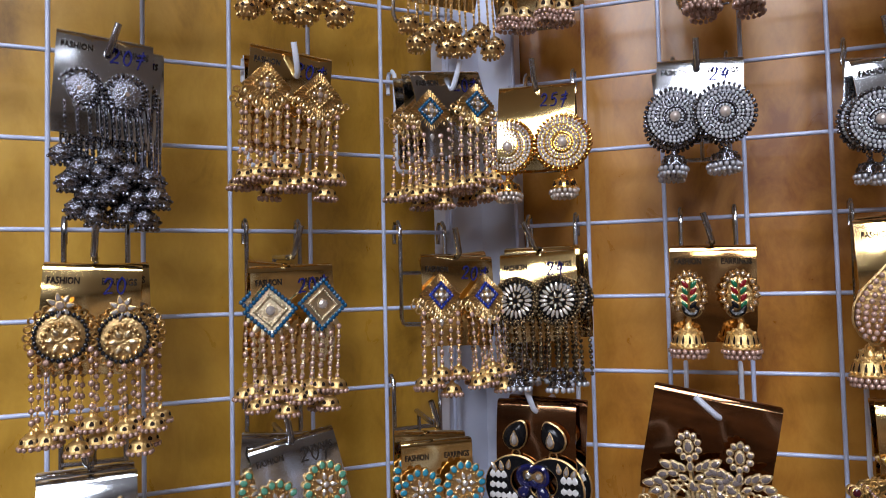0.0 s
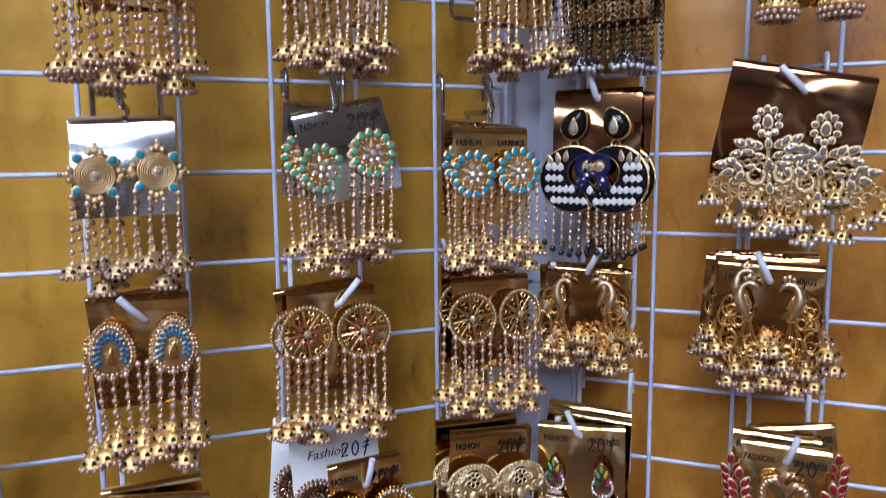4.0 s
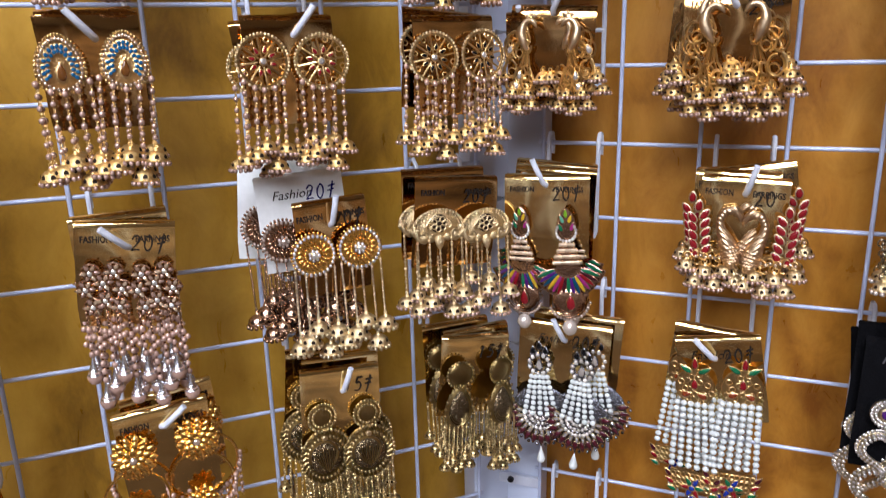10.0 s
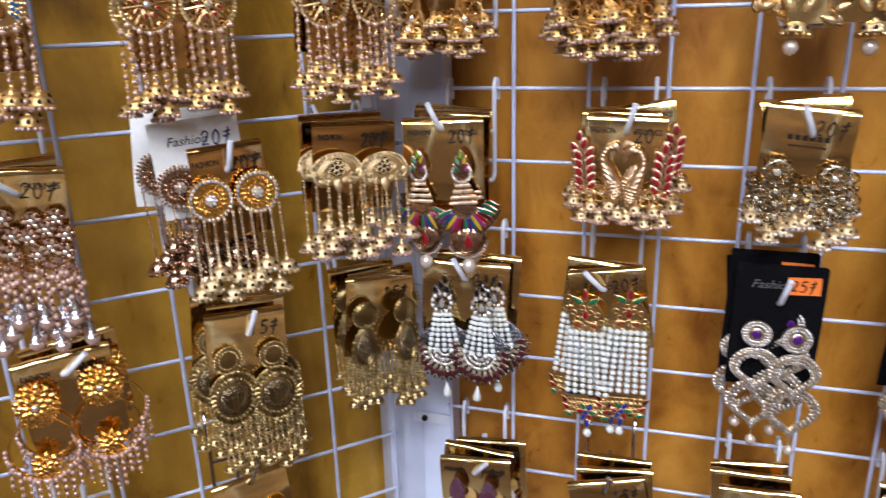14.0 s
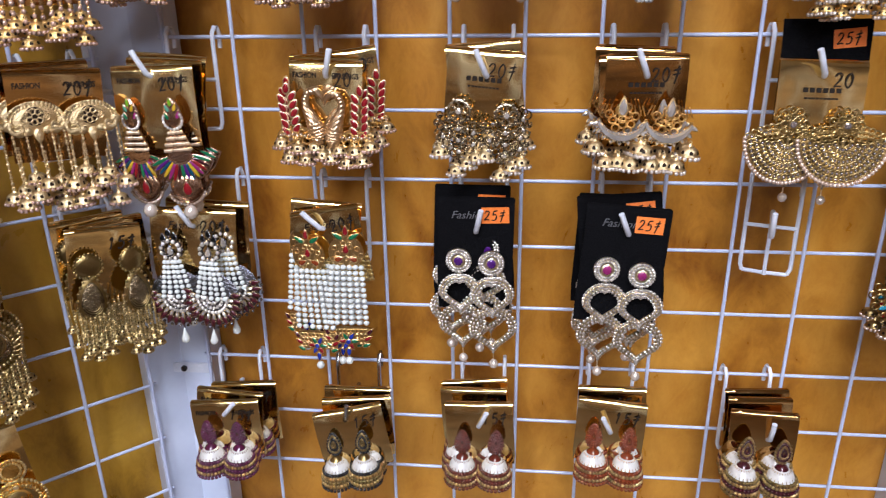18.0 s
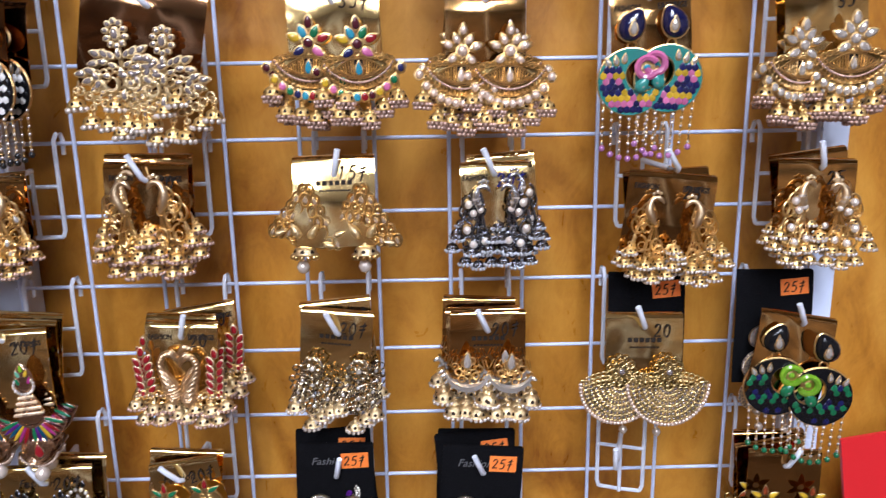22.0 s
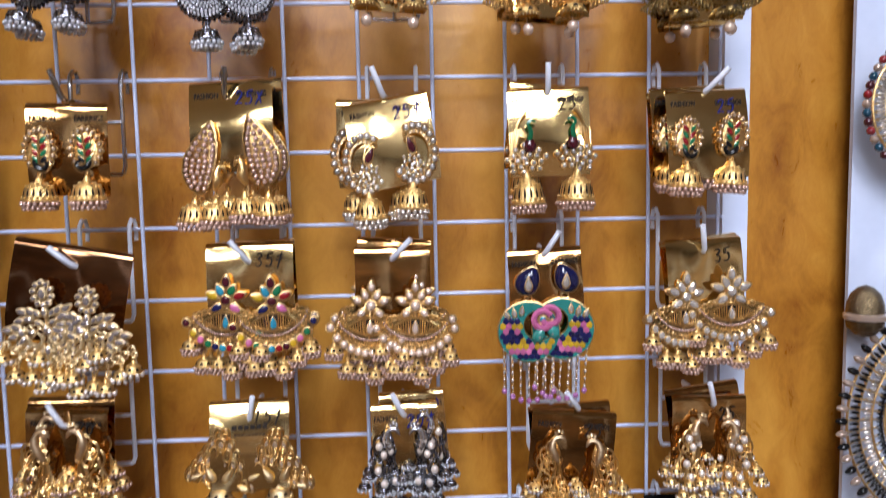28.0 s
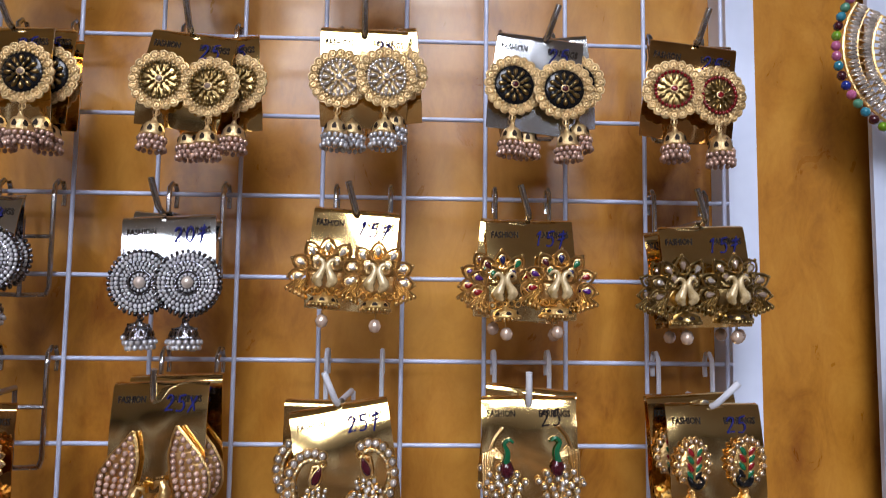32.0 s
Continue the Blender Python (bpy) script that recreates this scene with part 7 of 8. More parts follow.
hang("R", 5, 0, "coin", (COINGOLD, PURPLE, SMOKE), "gold coin earrings with a purple ring and pearl jhumkas", "gold", "25", hook="chrome", stud=0.03, gap=0.025, size=1.07)
hang("R", 4, 0, "coin", (COINGOLD, BLACK, SMOKE), "gold coin earrings with a black ring and pearl jhumkas", "gold", "25", du=0.012, dz=-0.018, hook="chrome", stud=0.03, gap=0.026, back=2, size=1.07)
hang("R", 3, 0, "coin", (COINGOLD, ANTIQUE, SMOKE), "gold coin earrings with a brown ring and pearl jhumkas", "gold", "25", roll=-8, du=0.011, dz=-0.019, hook="chrome", stud=0.031, gap=0.027, back=1, arm=-14, size=1.07)
hang("R", 2, 0, "coin", (COINGOLD, CRYSTAL, CRYSTAL), "gold coin earrings with a clear crystal ring and pearl jhumkas", "gold", "25", du=0.003, dz=-0.014, hook="chrome", stud=0.031, gap=0.0255, size=1.07)
hang("R", 1, 0, "coin", (COINGOLD, BLACK, MAROON), "gold coin earrings with a black ring and pearl jhumkas", "silver", "25", roll=-8, du=0.001, dz=-0.016, hook="chrome", stud=0.032, gap=0.027, arm=12, size=1.07)
hang("R", 0, 0, "coin", (COINGOLD, RED, RED), "gold coin earrings with a red ring and pearl jhumkas", "brown", "25", roll=-8, du=-0.013, dz=-0.018, hook="chrome", stud=0.032, gap=0.025, arm=8, size=1.07)

hang("R", 5, 2, "pearl_disc", (BRIGHT, PEARL), "gold round earrings with rings of pearls and jhumka drops", "gold", "25f", roll=-1, du=0.003, dz=-0.015, hook="chrome", stud=0.04, gap=0.034, brand="", size=1.1, pitch=-8)
hang("R", 4, 2, "pearl_disc", (OXIDE, GREYPEARL), "silver round earrings with rings of pearls and jhumka drops", "silver", "24", roll=-3, dz=-0.010, hook="chrome", stud=0.036, gap=0.027, arm=-8, size=1.1, h=0.048, pitch=-8)
hang("R", 3, 2, "pearl_disc", (OXIDE, GREYPEARL), "silver round earrings with rings of pearls and jhumka drops", "silver", "20f", roll=4, du=0.001, dz=-0.020, hook="chrome", stud=0.037, gap=0.025, arm=-20, size=1.1, h=0.048, pitch=-7)
hang("R", 2, 2, "peacock_fan", (GOLD, CRYSTAL), "gold twin peacock earrings with clear stones and pearl drops", "gold", "15f", roll=-4, du=0.001, dz=-0.015, hook="chrome", stud=0.034, gap=0.027, w=0.046, back=0, size=1.2, pitch=-8)
hang("R", 1, 2, "peacock_fan", (GOLD, PURPLE, RED, GREEN, NAVY, MAROON), "gold twin peacock earrings with dark coloured stones", "gold", "15f", roll=1, du=-0.006, dz=-0.019, hook="chrome", stud=0.034, gap=0.03, back=1, size=1.2, pitch=-8)
hang("R", 0, 2, "peacock_fan", (ANTIQUE, SMOKE, SMOKE, CRYSTAL), "antique gold twin peacock earrings with smoky stones", "gold", "15f", roll=2, du=-0.011, dz=-0.021, hook="chrome", stud=0.034, gap=0.027, back=2, arm=8, size=1.2, pitch=-6)

hang("R", 5, 4, "crystal_chain", (OXIDE, BRONZE), "dark metal and crystal round earrings with ball chains", "gold", "24", roll=3, dz=-0.020, hook="chrome", stud=0.03, gap=0.026, back=2)
hang("R", 4, 4, "leaf_peacock", (GOLD, True), "gold peacock earrings with red and green leaves and jhumkas", "brown", "", roll=-1, du=0.003, dz=-0.020, hook="chrome", stud=0.029, gap=0.0275, back=0, w=0.047, pitch=2)
hang("R", 3, 4, "wing_peacock", (GOLD, PINKPEARL), "gold peacock earrings with wings of pink pearls and jhumkas", "gold", "25x", roll=2, du=0.001, dz=-0.008, hook="chrome", stud=0.03, gap=0.032, w=0.051, h=0.056, arm=-15, size=1.12, pitch=-7)
hang("R", 2, 4, "crescent_peacock", (GOLD, MAROON), "gold crescent peacock earrings rimmed with pale crystals", "gold", "25f", roll=10, du=-0.007, dz=-0.019, stud=0.031, gap=0.035, w=0.052, brand="FASHION", pitch=-8)
hang("R", 1, 4, "green_peacock", (GOLD,), "gold peacock earrings with green necks and crystal tails", "gold", "25", roll=1, du=-0.006, dz=-0.014, stud=0.03, gap=0.03, w=0.05, dark=True, size=1.08, pitch=-8)
hang("R", 0, 4, "leaf_peacock", (GOLD, True), "gold peacock earrings with red and green leaves and jhumkas", "gold", "25", roll=1, du=-0.007, dz=-0.017, stud=0.03, gap=0.0275, w=0.05, back=2, pitch=-8)

hang("R", 5, 6, "enamel", (GOLD, BLACK, BLACK, ENAMELWHITE, BLACK, ENAMELWHITE, BLACKBEAD), "black and white enamel crescent earrings with beads", "dark", "", du=-0.003, dz=-0.012, stud=0.02, gap=0.023, w=0.05, brand="", back=1, size=1.12)
hang("R", 4, 6, "chandelier", (BELLPALE, GREYSTONE), "large pale gold chandelier earrings with bells", "dark", "", roll=-11, du=0.003, dz=-0.006, stud=0.0305, gap=0.0275, w=0.07, h=0.062, brand="", back=0, size=1.24, pitch=1)
hang("R", 3, 6, "chandbali", (GOLD, MAROON, TURQUOISE, GREEN, YELLOW, RED, NAVY, PINK), "gold fan earrings with many-coloured stones and little bells", "gold", "35f", roll=1, du=0.008, dz=-0.006, stud=0.033, size=0.9, gap=0.0275, w=0.053, brand="", dark=True)
hang("R", 2, 6, "chandbali", (GOLD, PEARLCREAM), "gold fan earrings with cream pearl stones and little bells", "brown", "", du=-0.004, dz=-0.011, stud=0.033, size=0.9, gap=0.0275, w=0.047, brand="")
hang("R", 1, 6, "enamel", (GOLD, NAVY, SEA, NAVY, YELLOW, PINK, LILAC), "blue and pink enamel crescent earrings with lilac beads", "brown", "", roll=3, du=-0.009, dz=-0.014, stud=0.018, gap=0.0235, w=0.046, brand="FASHION", back=0, size=1.14)
hang("R", 0, 6, "chandbali", (GOLD, CRYSTAL), "gold fan earrings with clear crystals and little bells", "gold", "35", roll=2, du=-0.007, dz=-0.010, stud=0.033, size=0.9, gap=0.0275, w=0.051, brand="", dark=True, back=1)

hang("R", 5, 8, "swan_bells", (GOLD, CRYSTAL, PINKPEARL, PALE), "gold peacock earrings with clear crystals and pearl bells", "brown", "", roll=-3, du=-0.007, dz=-0.014, stud=0.017, gap=0.027, brand="", w=0.05, size=1.12)
hang("R", 4, 8, "swan_bells", (GOLD, PALE, PINKPEARL, PALE), "gold peacock earrings with loops and pink pearl bells", "brown", "20", roll=-1, du=-0.009, dz=-0.008, stud=0.02, gap=0.0235, size=1.26, pitch=2, w=0.053, dark=True, back=2)
hang("R", 3, 8, "filigree_swan", (GOLD,), "gold filigree arch earrings with pale leaves and pearls", "gold", "15f", roll=1, du=0.004, dz=-0.005, stud=0.032, gap=0.034, w=0.049, dark=True, brand="bars", back=0, size=1.28, pitch=-13)
hang("R", 2, 8, "swan_bells", (OXIDE, PEARL, GREYPEARL, SILVER), "oxidised silver peacock earrings with white pearls", "gold", "20f", roll=1, du=0.001, dz=-0.011, stud=0.021, gap=0.018, w=0.042, brand="FASHION", size=1.1)
hang("R", 1, 8, "swan_bells", (GOLD, PALE, PEARL, PALE), "gold peacock earrings with open loops and white pearl bells", "brown", "25", roll=-6, du=0.011, dz=-0.020, stud=0.023, gap=0.025, w=0.055, brand="FASHION", dark=True, back=1, arm=8, size=1.12, pitch=1)
hang("R", 0, 8, "swan_bells", (GOLD, PEARL, PEARL, PALE), "gold peacock earrings set with white pearls over bells", "brown", "25", roll=-2, du=-0.001, dz=-0.013, stud=0.021, gap=0.0215, w=0.051, brand="", dark=True, arm=8, size=1.12, pitch=1)

hang("R", 5, 10, "rainbow", (ROSE,), "rainbow enamel fan earrings with red drops and a pearl", "gold", "20f", roll=1, du=-0.010, dz=-0.012, stud=0.03, gap=0.029, w=0.052, h=0.068, brand="FASHION", dark=True, back=2, size=1.12)
hang("R", 4, 10, "leaf_swan", (GOLD, RED), "gold swan earrings with red leaf branches and bells", "gold", "20", roll=-2, du=0.003, dz=-0.009, stud=0.021, gap=0.0245, w=0.046, dark=True, back=2, size=1.04)
hang("R", 3, 10, "cluster", (GREYGOLD, CRYSTAL), "pale gold filigree cluster earrings with crystals and bells", "gold", "20f", roll=-5, du=0.002, dz=-0.003, stud=0.038, gap=0.029, w=0.046, brand="bars", dark=True, back=1, size=0.94)
hang("R", 2, 10, "crystal_crescent", (GOLD,), "gold crescent earrings with clear crystals and pearl bells", "brown", "20f", du=-0.003, dz=-0.006, stud=0.032, gap=0.027, w=0.048, brand="bars", dark=True, back=2)
hang("R", 1, 10, "half_fan", (TASSELGOLD, GREYSTONE), "pale gold half-round fan earrings edged with pearls", "gold", "20", roll=-2, du=-0.003, dz=-0.009, stud=0.037, gap=0.03, w=0.05, brand="bars", dark=True, back=0)
hang("R", 0, 10, "enamel", (GOLD, BLACK, BLACK, NAVY, GREEN, BLACK, GREEN), "black and green enamel crescent earrings with beaded strings", "brown", "", roll=-11, du=-0.003, dz=-0.012, stud=0.016, gap=0.031, w=0.052, brand="", back=0, size=1.18, arm=8)
for k, shift in ((0, -0.012), (1, 0.003)):
    hang("R", k, 10, "heart_pair", (PALE, RED), "silver heart drop earrings with red stones", "black", "25f", roll=0, du=shift, dz=0.012, stud=0.044, gap=0.0215, w=0.05, h=0.078, brand="", back=0, hook="", sticker=True, setback=0.02)

hang("R", 5, 12, "pearl_tassel", (OXIDE, MAROON), "white pearl tassel earrings over dark crystal fans", "gold", "20f", roll=-3, du=0.004, dz=-0.007, stud=0.026, gap=0.028, w=0.058, brand="script", dark=True, back=1, size=1.1)
hang("R", 4, 12, "pineapple", (GOLD,), "gold fruit earrings with white bead curtains and coloured stones", "gold", "20f", roll=10, du=-0.006, dz=-0.005, stud=0.03, gap=0.0265, w=0.048, brand="script", dark=True, back=1)
hang("R", 3, 12, "heart_pair", (PALE, PURPLE), "silver heart drop earrings with purple stones", "black", "25f", roll=-1, du=-0.004, dz=0.004, stud=0.04, gap=0.0215, w=0.05, h=0.08, brand="script", back=2, sticker=True, size=1.12)
hang("R", 2, 12, "heart_pair", (PALE, FUCHSIA), "silver heart drop earrings with pink stones", "black", "25f", roll=-5, du=-0.006, dz=0.000, stud=0.042, gap=0.022, w=0.054, h=0.08, brand="script", back=2, sticker=True, size=1.12)
copy_thing(HOOKS["white"], RIGHT @ pose(0.425, 0, row_right(12), 0, 0, -18))
hang("R", 0, 12, "gold_fan_colour", (ANTIQUE,), "gold filigree fan earrings with coloured stones and bells", "brown", "", du=-0.004, dz=-0.008, stud=0.03, gap=0.03, brand="", back=2, size=1.1)

hang("R", 5, 15, "banded_jhumka", (ROSE, PLUM, PLUM), "pink beaded jhumka earrings with a white enamel band", "gold", "15f", roll=3, du=0.007, dz=-0.008, stud=0.021, gap=0.023, w=0.052, h=0.05, dark=True, back=2)
hang("R", 4, 15, "banded_jhumka", (ANTIQUE, ANTIQUE, BLACKBEAD), "black beaded jhumka earrings with a white enamel band", "gold", "15f", roll=11, dz=-0.010, stud=0.023, gap=0.023, w=0.052, h=0.05, dark=True, hook="chrome", brand="", back=2)
hang("R", 3, 15, "banded_jhumka", (ROSE, RUST, RUST), "red-brown beaded jhumka earrings with a white enamel band", "gold", "15f", roll=4, du=-0.002, dz=0.000, stud=0.026, gap=0.024, w=0.049, h=0.05, dark=True, brand="", back=2)
hang("R", 2, 15, "banded_jhumka", (BRIGHT, ORANGE, ORANGE), "orange beaded jhumka earrings with a white enamel band", "gold", "15f", roll=-3, du=-0.007, dz=0.006, stud=0.024, gap=0.024, w=0.048, h=0.05, dark=True, brand="", back=1)
hang("R", 1, 15, "banded_jhumka", (ANTIQUE, MAROON, ANTIQUE), "maroon and gold jhumka earrings with a white enamel band", "brown", "", roll=1, du=-0.003, dz=0.002, stud=0.024, gap=0.024, w=0.045, h=0.046, brand="", back=2, arm=20)

# left grid, from the top
hang("L", 1, 0, "gold_cluster", (GOLD,), "gold chain cluster earrings with cage bells", "gold", "", stud=0.03, gap=0.026, hook="chrome", back=0)
hang("L", 0, 0, "gold_cluster", (GOLD,), "gold chain cluster earrings with cage bells", "gold", "", stud=0.038, gap=0.026, hook="chrome", back=0)
hang("L", 2, 0, "gold_cluster", (GOLD,), "gold chain cluster earrings with cage bells", "gold", "", stud=0.018, gap=0.026, hook="chrome", back=0)
hang("L", 2, 2, "oxide_long", (OXIDE,), "oxidised black disc earrings with long chains and cage bells", "silver", "20f", roll=-4, du=0.006, dz=-0.006, stud=0.031, gap=0.021, size=0.95, w=0.046, hook="chrome", back=2, pitch=-9)
hang("L", 1, 2, "diamond", (GOLD, GOLD, SMOKE), "gold diamond earrings with pearl chains and bells", "gold", "20f", roll=-6, du=0.003, dz=-0.003, stud=0.026, gap=0.029, w=0.047, back=1, arm=10)
hang("L", 0, 2, "diamond", (GOLD, AZURE, CRYSTAL), "gold diamond earrings with teal stones and pearl chains", "silver", "20f", roll=7, du=-0.002, dz=-0.005, stud=0.026, gap=0.03, w=0.05, back=2, arm=20, pitch=-9)
hang("L", 2, 4, "crescent_round", (GOLD, BLACKBEAD), "gold and black crescent earrings with long pearl chains", "gold", "20", roll=-3, du=0.0, dz=-0.021, stud=0.022, gap=0.028, w=0.046, hook="chrome", back=1)
hang("L", 1, 4, "diamond_edge", (PALE, AZURE, CRYSTAL), "gold diamond earrings with a teal stone edge and chains", "gold", "20f", roll=2, du=0.001, dz=-0.023, stud=0.024, gap=0.028, hook="chrome", back=1)
hang("L", 0, 4, "diamond", (GOLD, BLUE, CRYSTAL), "gold diamond earrings with blue stones and pearl chains", "gold", "20f", roll=-2, du=0.004, dz=-0.018, stud=0.026, gap=0.03, hook="chrome", back=1)
hang("L", 2, 6, "flower_disc", (COINGOLD, TURQUOISE), "gold flower earrings with turquoise petals and pearl chains", "silver", "", roll=2, du=-0.003, dz=-0.024, stud=0.026, gap=0.0265, w=0.046, hook="chrome", brand="", pitch=-9, size=0.9, h=0.047)
hang("L", 1, 6, "crystal_flower", (GOLD, MINT), "gold flower earrings with mint green crystals and chains", "silver", "20f", roll=12, du=-0.001, dz=-0.016, stud=0.03, gap=0.0275, hook="chrome", dark=True, back=1, pitch=-9, size=0.9, h=0.05)
hang("L", 0, 6, "crystal_flower", (GOLD, TURQUOISE), "gold flower earrings with sky blue crystals and chains", "gold", "", roll=-1, du=-0.012, dz=-0.027, stud=0.026, gap=0.027, w=0.046, hook="chrome", size=0.92)
hang("L", 2, 8, "paisley", (GOLD, AZURE), "gold teardrop earrings with a blue arch and pearl chains", "brown", "", du=0.0, dz=-0.005, stud=0.024, gap=0.028, w=0.045, brand="", arm=12)
hang("L", 1, 8, "wheel", (GOLD, RED), "gold wheel earrings with red stones and pearl chains", "brown", "", du=-0.006, dz=-0.008, stud=0.024, gap=0.03, brand="", arm=15, back=1)
hang("L", 0, 8, "wheel", (GOLD, BLACK), "gold wheel earrings with black stones and pearl chains", "brown", "", du=-0.012, dz=-0.009, stud=0.022, gap=0.029, w=0.05, brand="", arm=35)
hang("L", 3, 8, "sun_disc", (BRIGHT, CRYSTAL), "gold disc earrings with long gold chains", "gold", "", stud=0.026, gap=0.027, brand="")
hang("L", 2, 10, "rose_strings", (ROSE,), "rose gold flower cluster earrings with strings of pink pearls", "gold", "20f", roll=-5, du=0.004, dz=-0.005, stud=0.03, gap=0.024, dark=True, back=1)
hang("L", 1, 10, "sun_disc", (BRIGHT, CRYSTAL), "gold disc earrings with clear crystals and gold chains", "brown", "20f", roll=3, du=0.010, dz=-0.004, stud=0.028, gap=0.026, w=0.042, dark=True, back=0)
hang("L", 1, 10, "sun_disc", (ROSE, SMOKE), "pink-gold disc earrings with gold chains", "white", "20f", roll=3, du=-0.004, dz=0.010, stud=0.036, gap=0.026, w=0.05, brand="script", back=2, hook="", setback=0.013)
hang("L", 0, 10, "fan_top", (BELLPALE,), "gold filigree fan earrings with chains and bells", "brown", "20f", roll=-4, du=-0.011, dz=0.002, stud=0.026, gap=0.03, w=0.054, dark=True, back=1, arm=35)
hang("L", 3, 10, "antique_disc", (BRIGHT, ANTIQUE), "gold disc earrings with ball tassels", "gold", "", stud=0.026, gap=0.027, brand="")
hang("L", 2, 12, "flower_hoop", (BRIGHT,), "bright gold flower hoop earrings with pink pearls", "gold", "30", roll=4, du=0.008, dz=-0.007, stud=0.022, gap=0.033, w=0.05, h=0.06, dark=True, back=1)
hang("L", 1, 12, "antique_disc", (ANTIQUE, BRONZE), "antique gold disc earrings with engraved insets and tassels", "gold", "15f", roll=-3, du=0.010, dz=-0.003, stud=0.028, gap=0.027, dark=True, back=2, brand="")
hang("L", 0, 12, "leaf_tassel", (ANTIQUE, BRONZE), "antique gold leaf earrings with ball tassels", "gold", "15f", roll=-5, du=0.0, dz=0.002, stud=0.024, gap=0.027, w=0.047, dark=True, back=2, arm=35, brand="")
hang("L", 3, 12, "flower_hoop", (BRIGHT,), "bright gold flower hoop earrings with pink pearls", "gold", "", stud=0.026, gap=0.03, brand="")
hang("L", 1, 14, "antique_disc", (BRIGHT, ANTIQUE), "gold disc earrings with ball tassels", "gold", "", roll=5, du=0.0, dz=-0.015, stud=0.028, gap=0.027, hook="chrome", brand="", back=0)
hang("L", 2, 14, "sun_disc", (BRIGHT, AMBER), "bright gold disc earrings with gold chains", "gold", "", du=0.004, dz=-0.02, stud=0.024, gap=0.027, brand="", back=0)


# beside the grid: necklaces on the white board, and a red sign
def necklace(x, z, rx, rz, a0, a1, edge, text, tassel=False, stones=(CRYSTAL, CRYSTAL, CRYSTAL)):
    """A broad collar: rows of set stones between gold chains, with beads along its outer edge."""
    root = thing("necklace", pose(x, -0.018, z), text, "necklace", "necklaces")
    backing, n = Geo(), 26
    for f in (0.98, 0.86, 0.72, 0.58):
        backing.tube([(f * rx * math.cos(radians(a0 + (a1 - a0) * i / n)), 0, f * rz * math.sin(radians(a0 + (a1 - a0) * i / n))) for i in range(n + 1)], 0.001, 5)
    for i in range(n + 1):
        a = radians(a0 + (a1 - a0) * i / n)
        backing.tube([(0.56 * rx * math.cos(a), 0, 0.56 * rz * math.sin(a)), (0.98 * rx * math.cos(a), 0, 0.98 * rz * math.sin(a))], 0.0008, 4)
    part("chain_collar", backing, GOLD, root)
    for k, f in enumerate((0.92, 0.79, 0.65)):
        row = Geo()
        for i in range(n * 2):
            a = a0 + (a1 - a0) * (i + 0.5) / (n * 2)
            row.drop(f * rx * math.cos(radians(a)), -0.0015, f * rz * math.sin(radians(a)), 0.0075 - 0.001 * k, 0.0036, a, 0.0016)
        tagged(part("stone_band", row, stones[k], root), kind="stuff")
    shared = {}
    for i in range(n + 1):
        a, mat = a0 + (a1 - a0) * i / n, edge[i % len(edge)]
        if mat.name not in shared:
            shared[mat.name] = (Geo().drop(0, 0, 0, 0.009, 0.0062, 0, 0.003, 0.5) if len(edge) == 2 else Geo().ball(0, 0, 0, 0.0031, n=10)).mesh("edge_bead", mat)
        part("edge_bead", shared[mat.name], mat, root).matrix_local = pose(1.05 * rx * math.cos(radians(a)), -0.001, 1.05 * rz * math.sin(radians(a)), 0, -a)
    if tassel:
        g = Geo()
        for i in range(16):
            g.tube([(0.0006 * (i - 8), 0, 0), (0.0009 * (i - 8), -0.001 * (i % 3), -0.02), (0.0012 * (i - 8), -0.001 * (i % 2), -0.045)], 0.0006, 4)
        part("tassel", g, PALE, root, "cream and gold thread tassel").location = (-0.047, -0.002, -rz * 1.14)
        part("tassel_ring", Geo().ring(0, 0, 0, 0.006, 0.0009, 16, 5), GOLD, root).location = (-0.047, -0.002, -rz * 1.08)


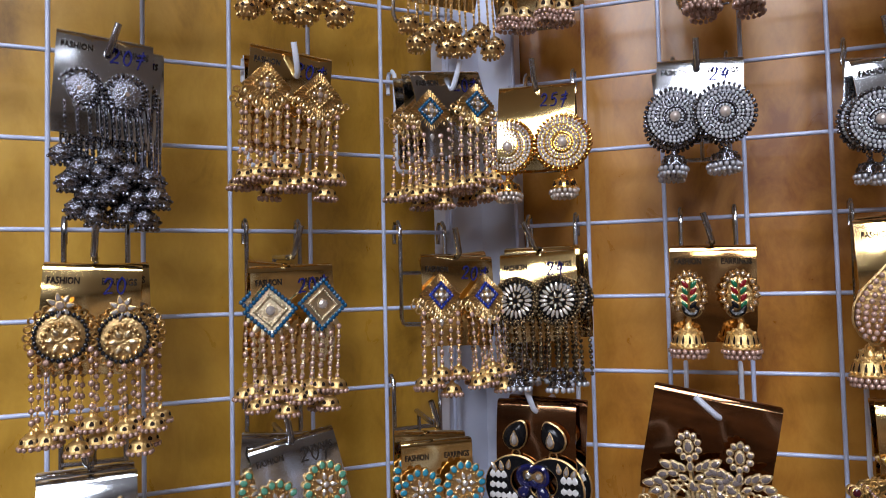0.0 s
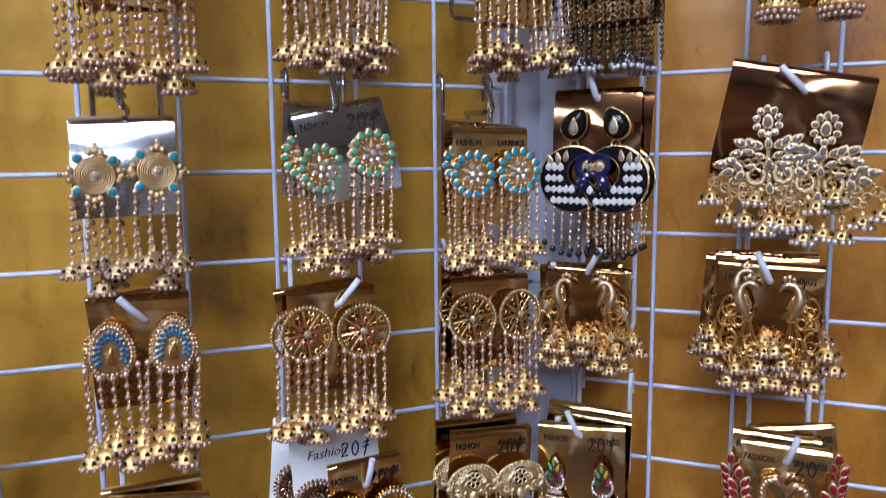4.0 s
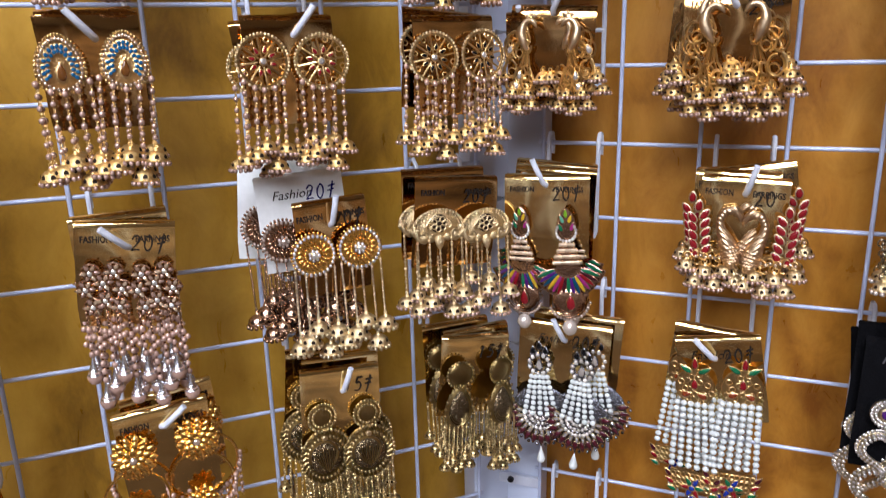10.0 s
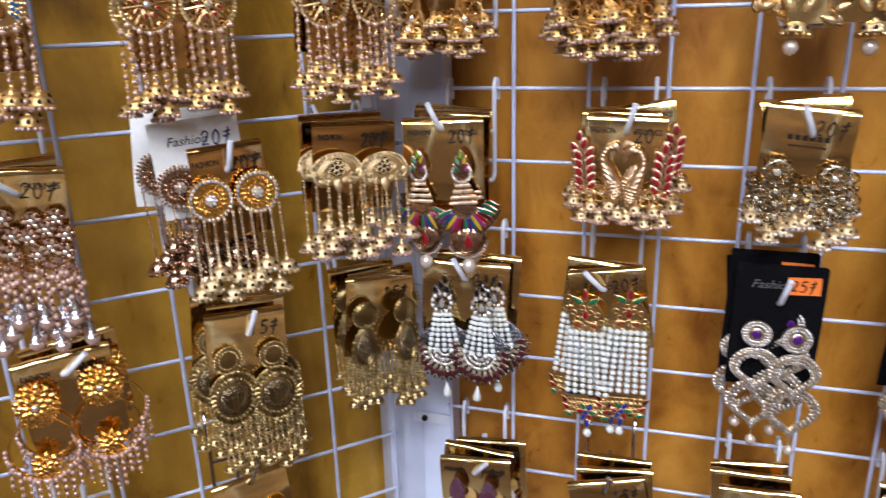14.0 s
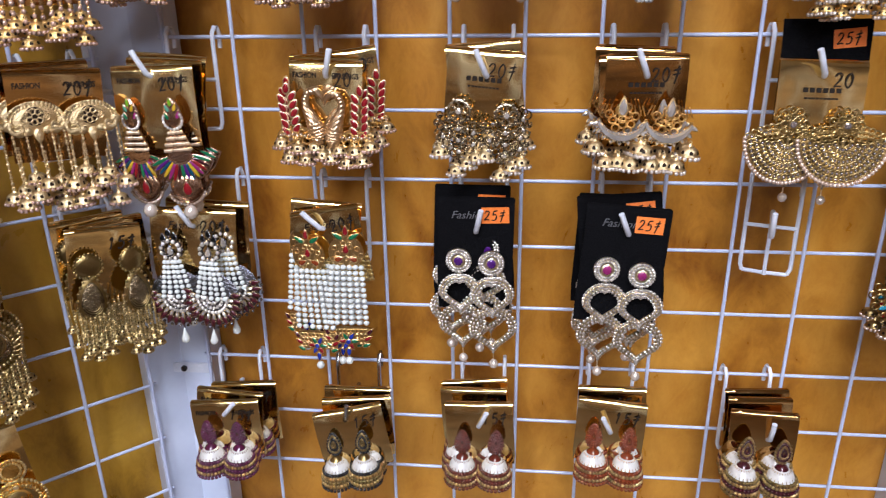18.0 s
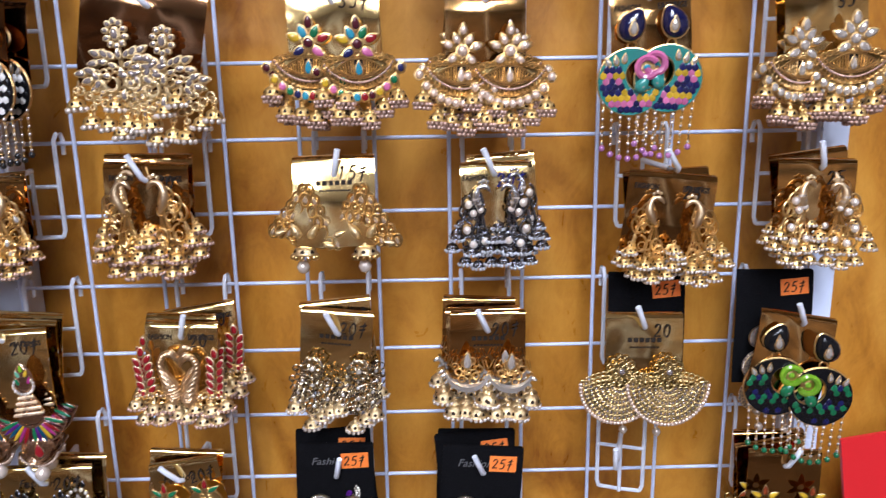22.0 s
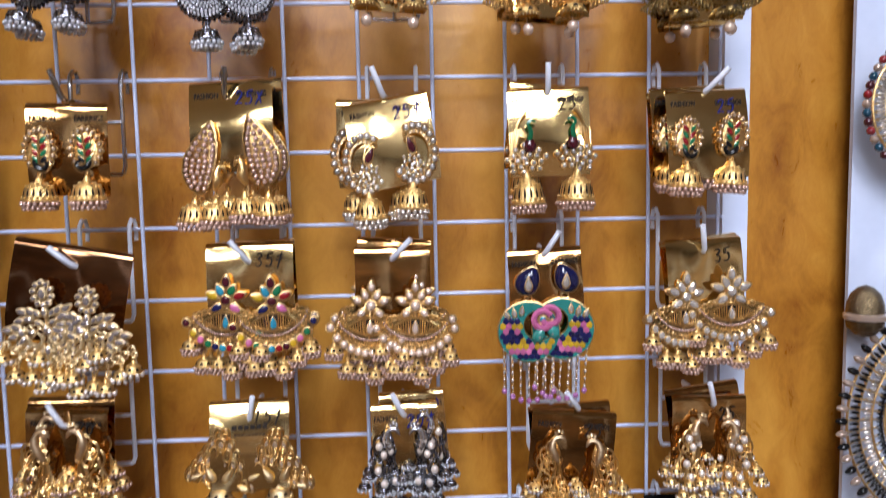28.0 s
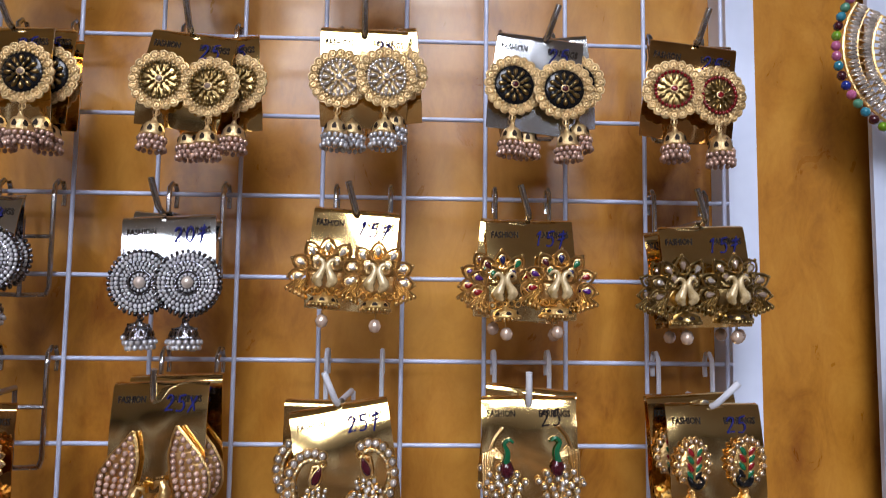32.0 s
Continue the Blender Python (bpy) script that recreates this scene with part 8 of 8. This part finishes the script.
necklace(0.690, 1.745, 0.072, 0.06, 150, 300, (PINK, MINT, TURQUOISE, MAROON, LIME, PINK, PINK, TURQUOISE, MAROON, BLUE), "gold and crystal collar necklace edged with coloured beads")
necklace(0.716, 1.525, 0.068, 0.055, 130, 290, (SMOKE, TEAL, MAROON, RED), "gold and crystal collar necklace edged with dark coloured beads")
necklace(0.706, 1.305, 0.069, 0.078, 115, 285, (BLACK, SMOKE), "gold collar necklace edged with black stone drops", True, (BLACK, CRYSTAL, BLACK))
pendant = thing("bead_cap_pendant", pose(0.649, -0.018, 1.39), "brown and gold domed bead pendant on the white board", "pendant")
part("dome", Geo().lathe(Matrix.Identity(4), [(0.001, 0.011), (0.005, 0.0095), (0.0095, 0.005), (0.012, -0.002), (0.0125, -0.008)], 18), BRONZE, pendant)
part("band", Geo().lathe(Matrix.Identity(4), [(0.0125, -0.008), (0.0145, -0.0095), (0.0145, -0.0125), (0.012, -0.014)], 18), SMOKE, pendant)
part("cup", Geo().lathe(Matrix.Identity(4), [(0.0125, -0.014), (0.0115, -0.019), (0.007, -0.0235), (0.0012, -0.026)], 18), BRONZE, pendant)

sign = thing("red_sign", pose(0.59, -0.02, 1.132, 0, -9), "red card sign with bold white lettering shapes", "sign")
part("card", Geo().box(-0.012, 0.26, 0, 0.003, -0.16, 0), SIGNRED, sign, smooth=False)
for x0, x1, z0, z1 in ((0.03, 0.13, -0.033, -0.02), (0.05, 0.066, -0.12, -0.033), (0.085, 0.13, -0.046, -0.033), (0.085, 0.1, -0.12, -0.046), (0.15, 0.2, -0.12, -0.02)):
    part("white_mark", Geo().box(x0, x1, -0.0012, -0.0002, z0, z1), SIGNWHITE, sign, smooth=False)
clip = thing("dark_clip", pose(0.634, -0.02, 1.166, 0, 12), "dark grey rounded clip on the white board", "clip")
part("body", Geo().lathe(Matrix.Rotation(math.pi / 2, 4, "Y"), [(0.001, 0.0), (0.0055, 0.002), (0.0075, 0.008), (0.0075, 0.06), (0.006, 0.062)], 14), CLIPGREY, clip)
bracket = thing("corner_bracket", pose(-0.03, 0.0, 0.985), "white metal clip that joins the two grids", "bracket")
part("strap", Geo().box(-0.022, 0.03, 0.0025, 0.0055, -0.004, 0.004, 0.001), HOOKWHITE, bracket)
part("screw", Geo().disc(0.006, 0.0015, 0, 0.0026, 0.002, 10, 0.0006), BLACKBEAD, bracket)

for ob in PROTOS:
    for child in list(ob.children_recursive) + [ob]:
        bpy.data.objects.remove(child)
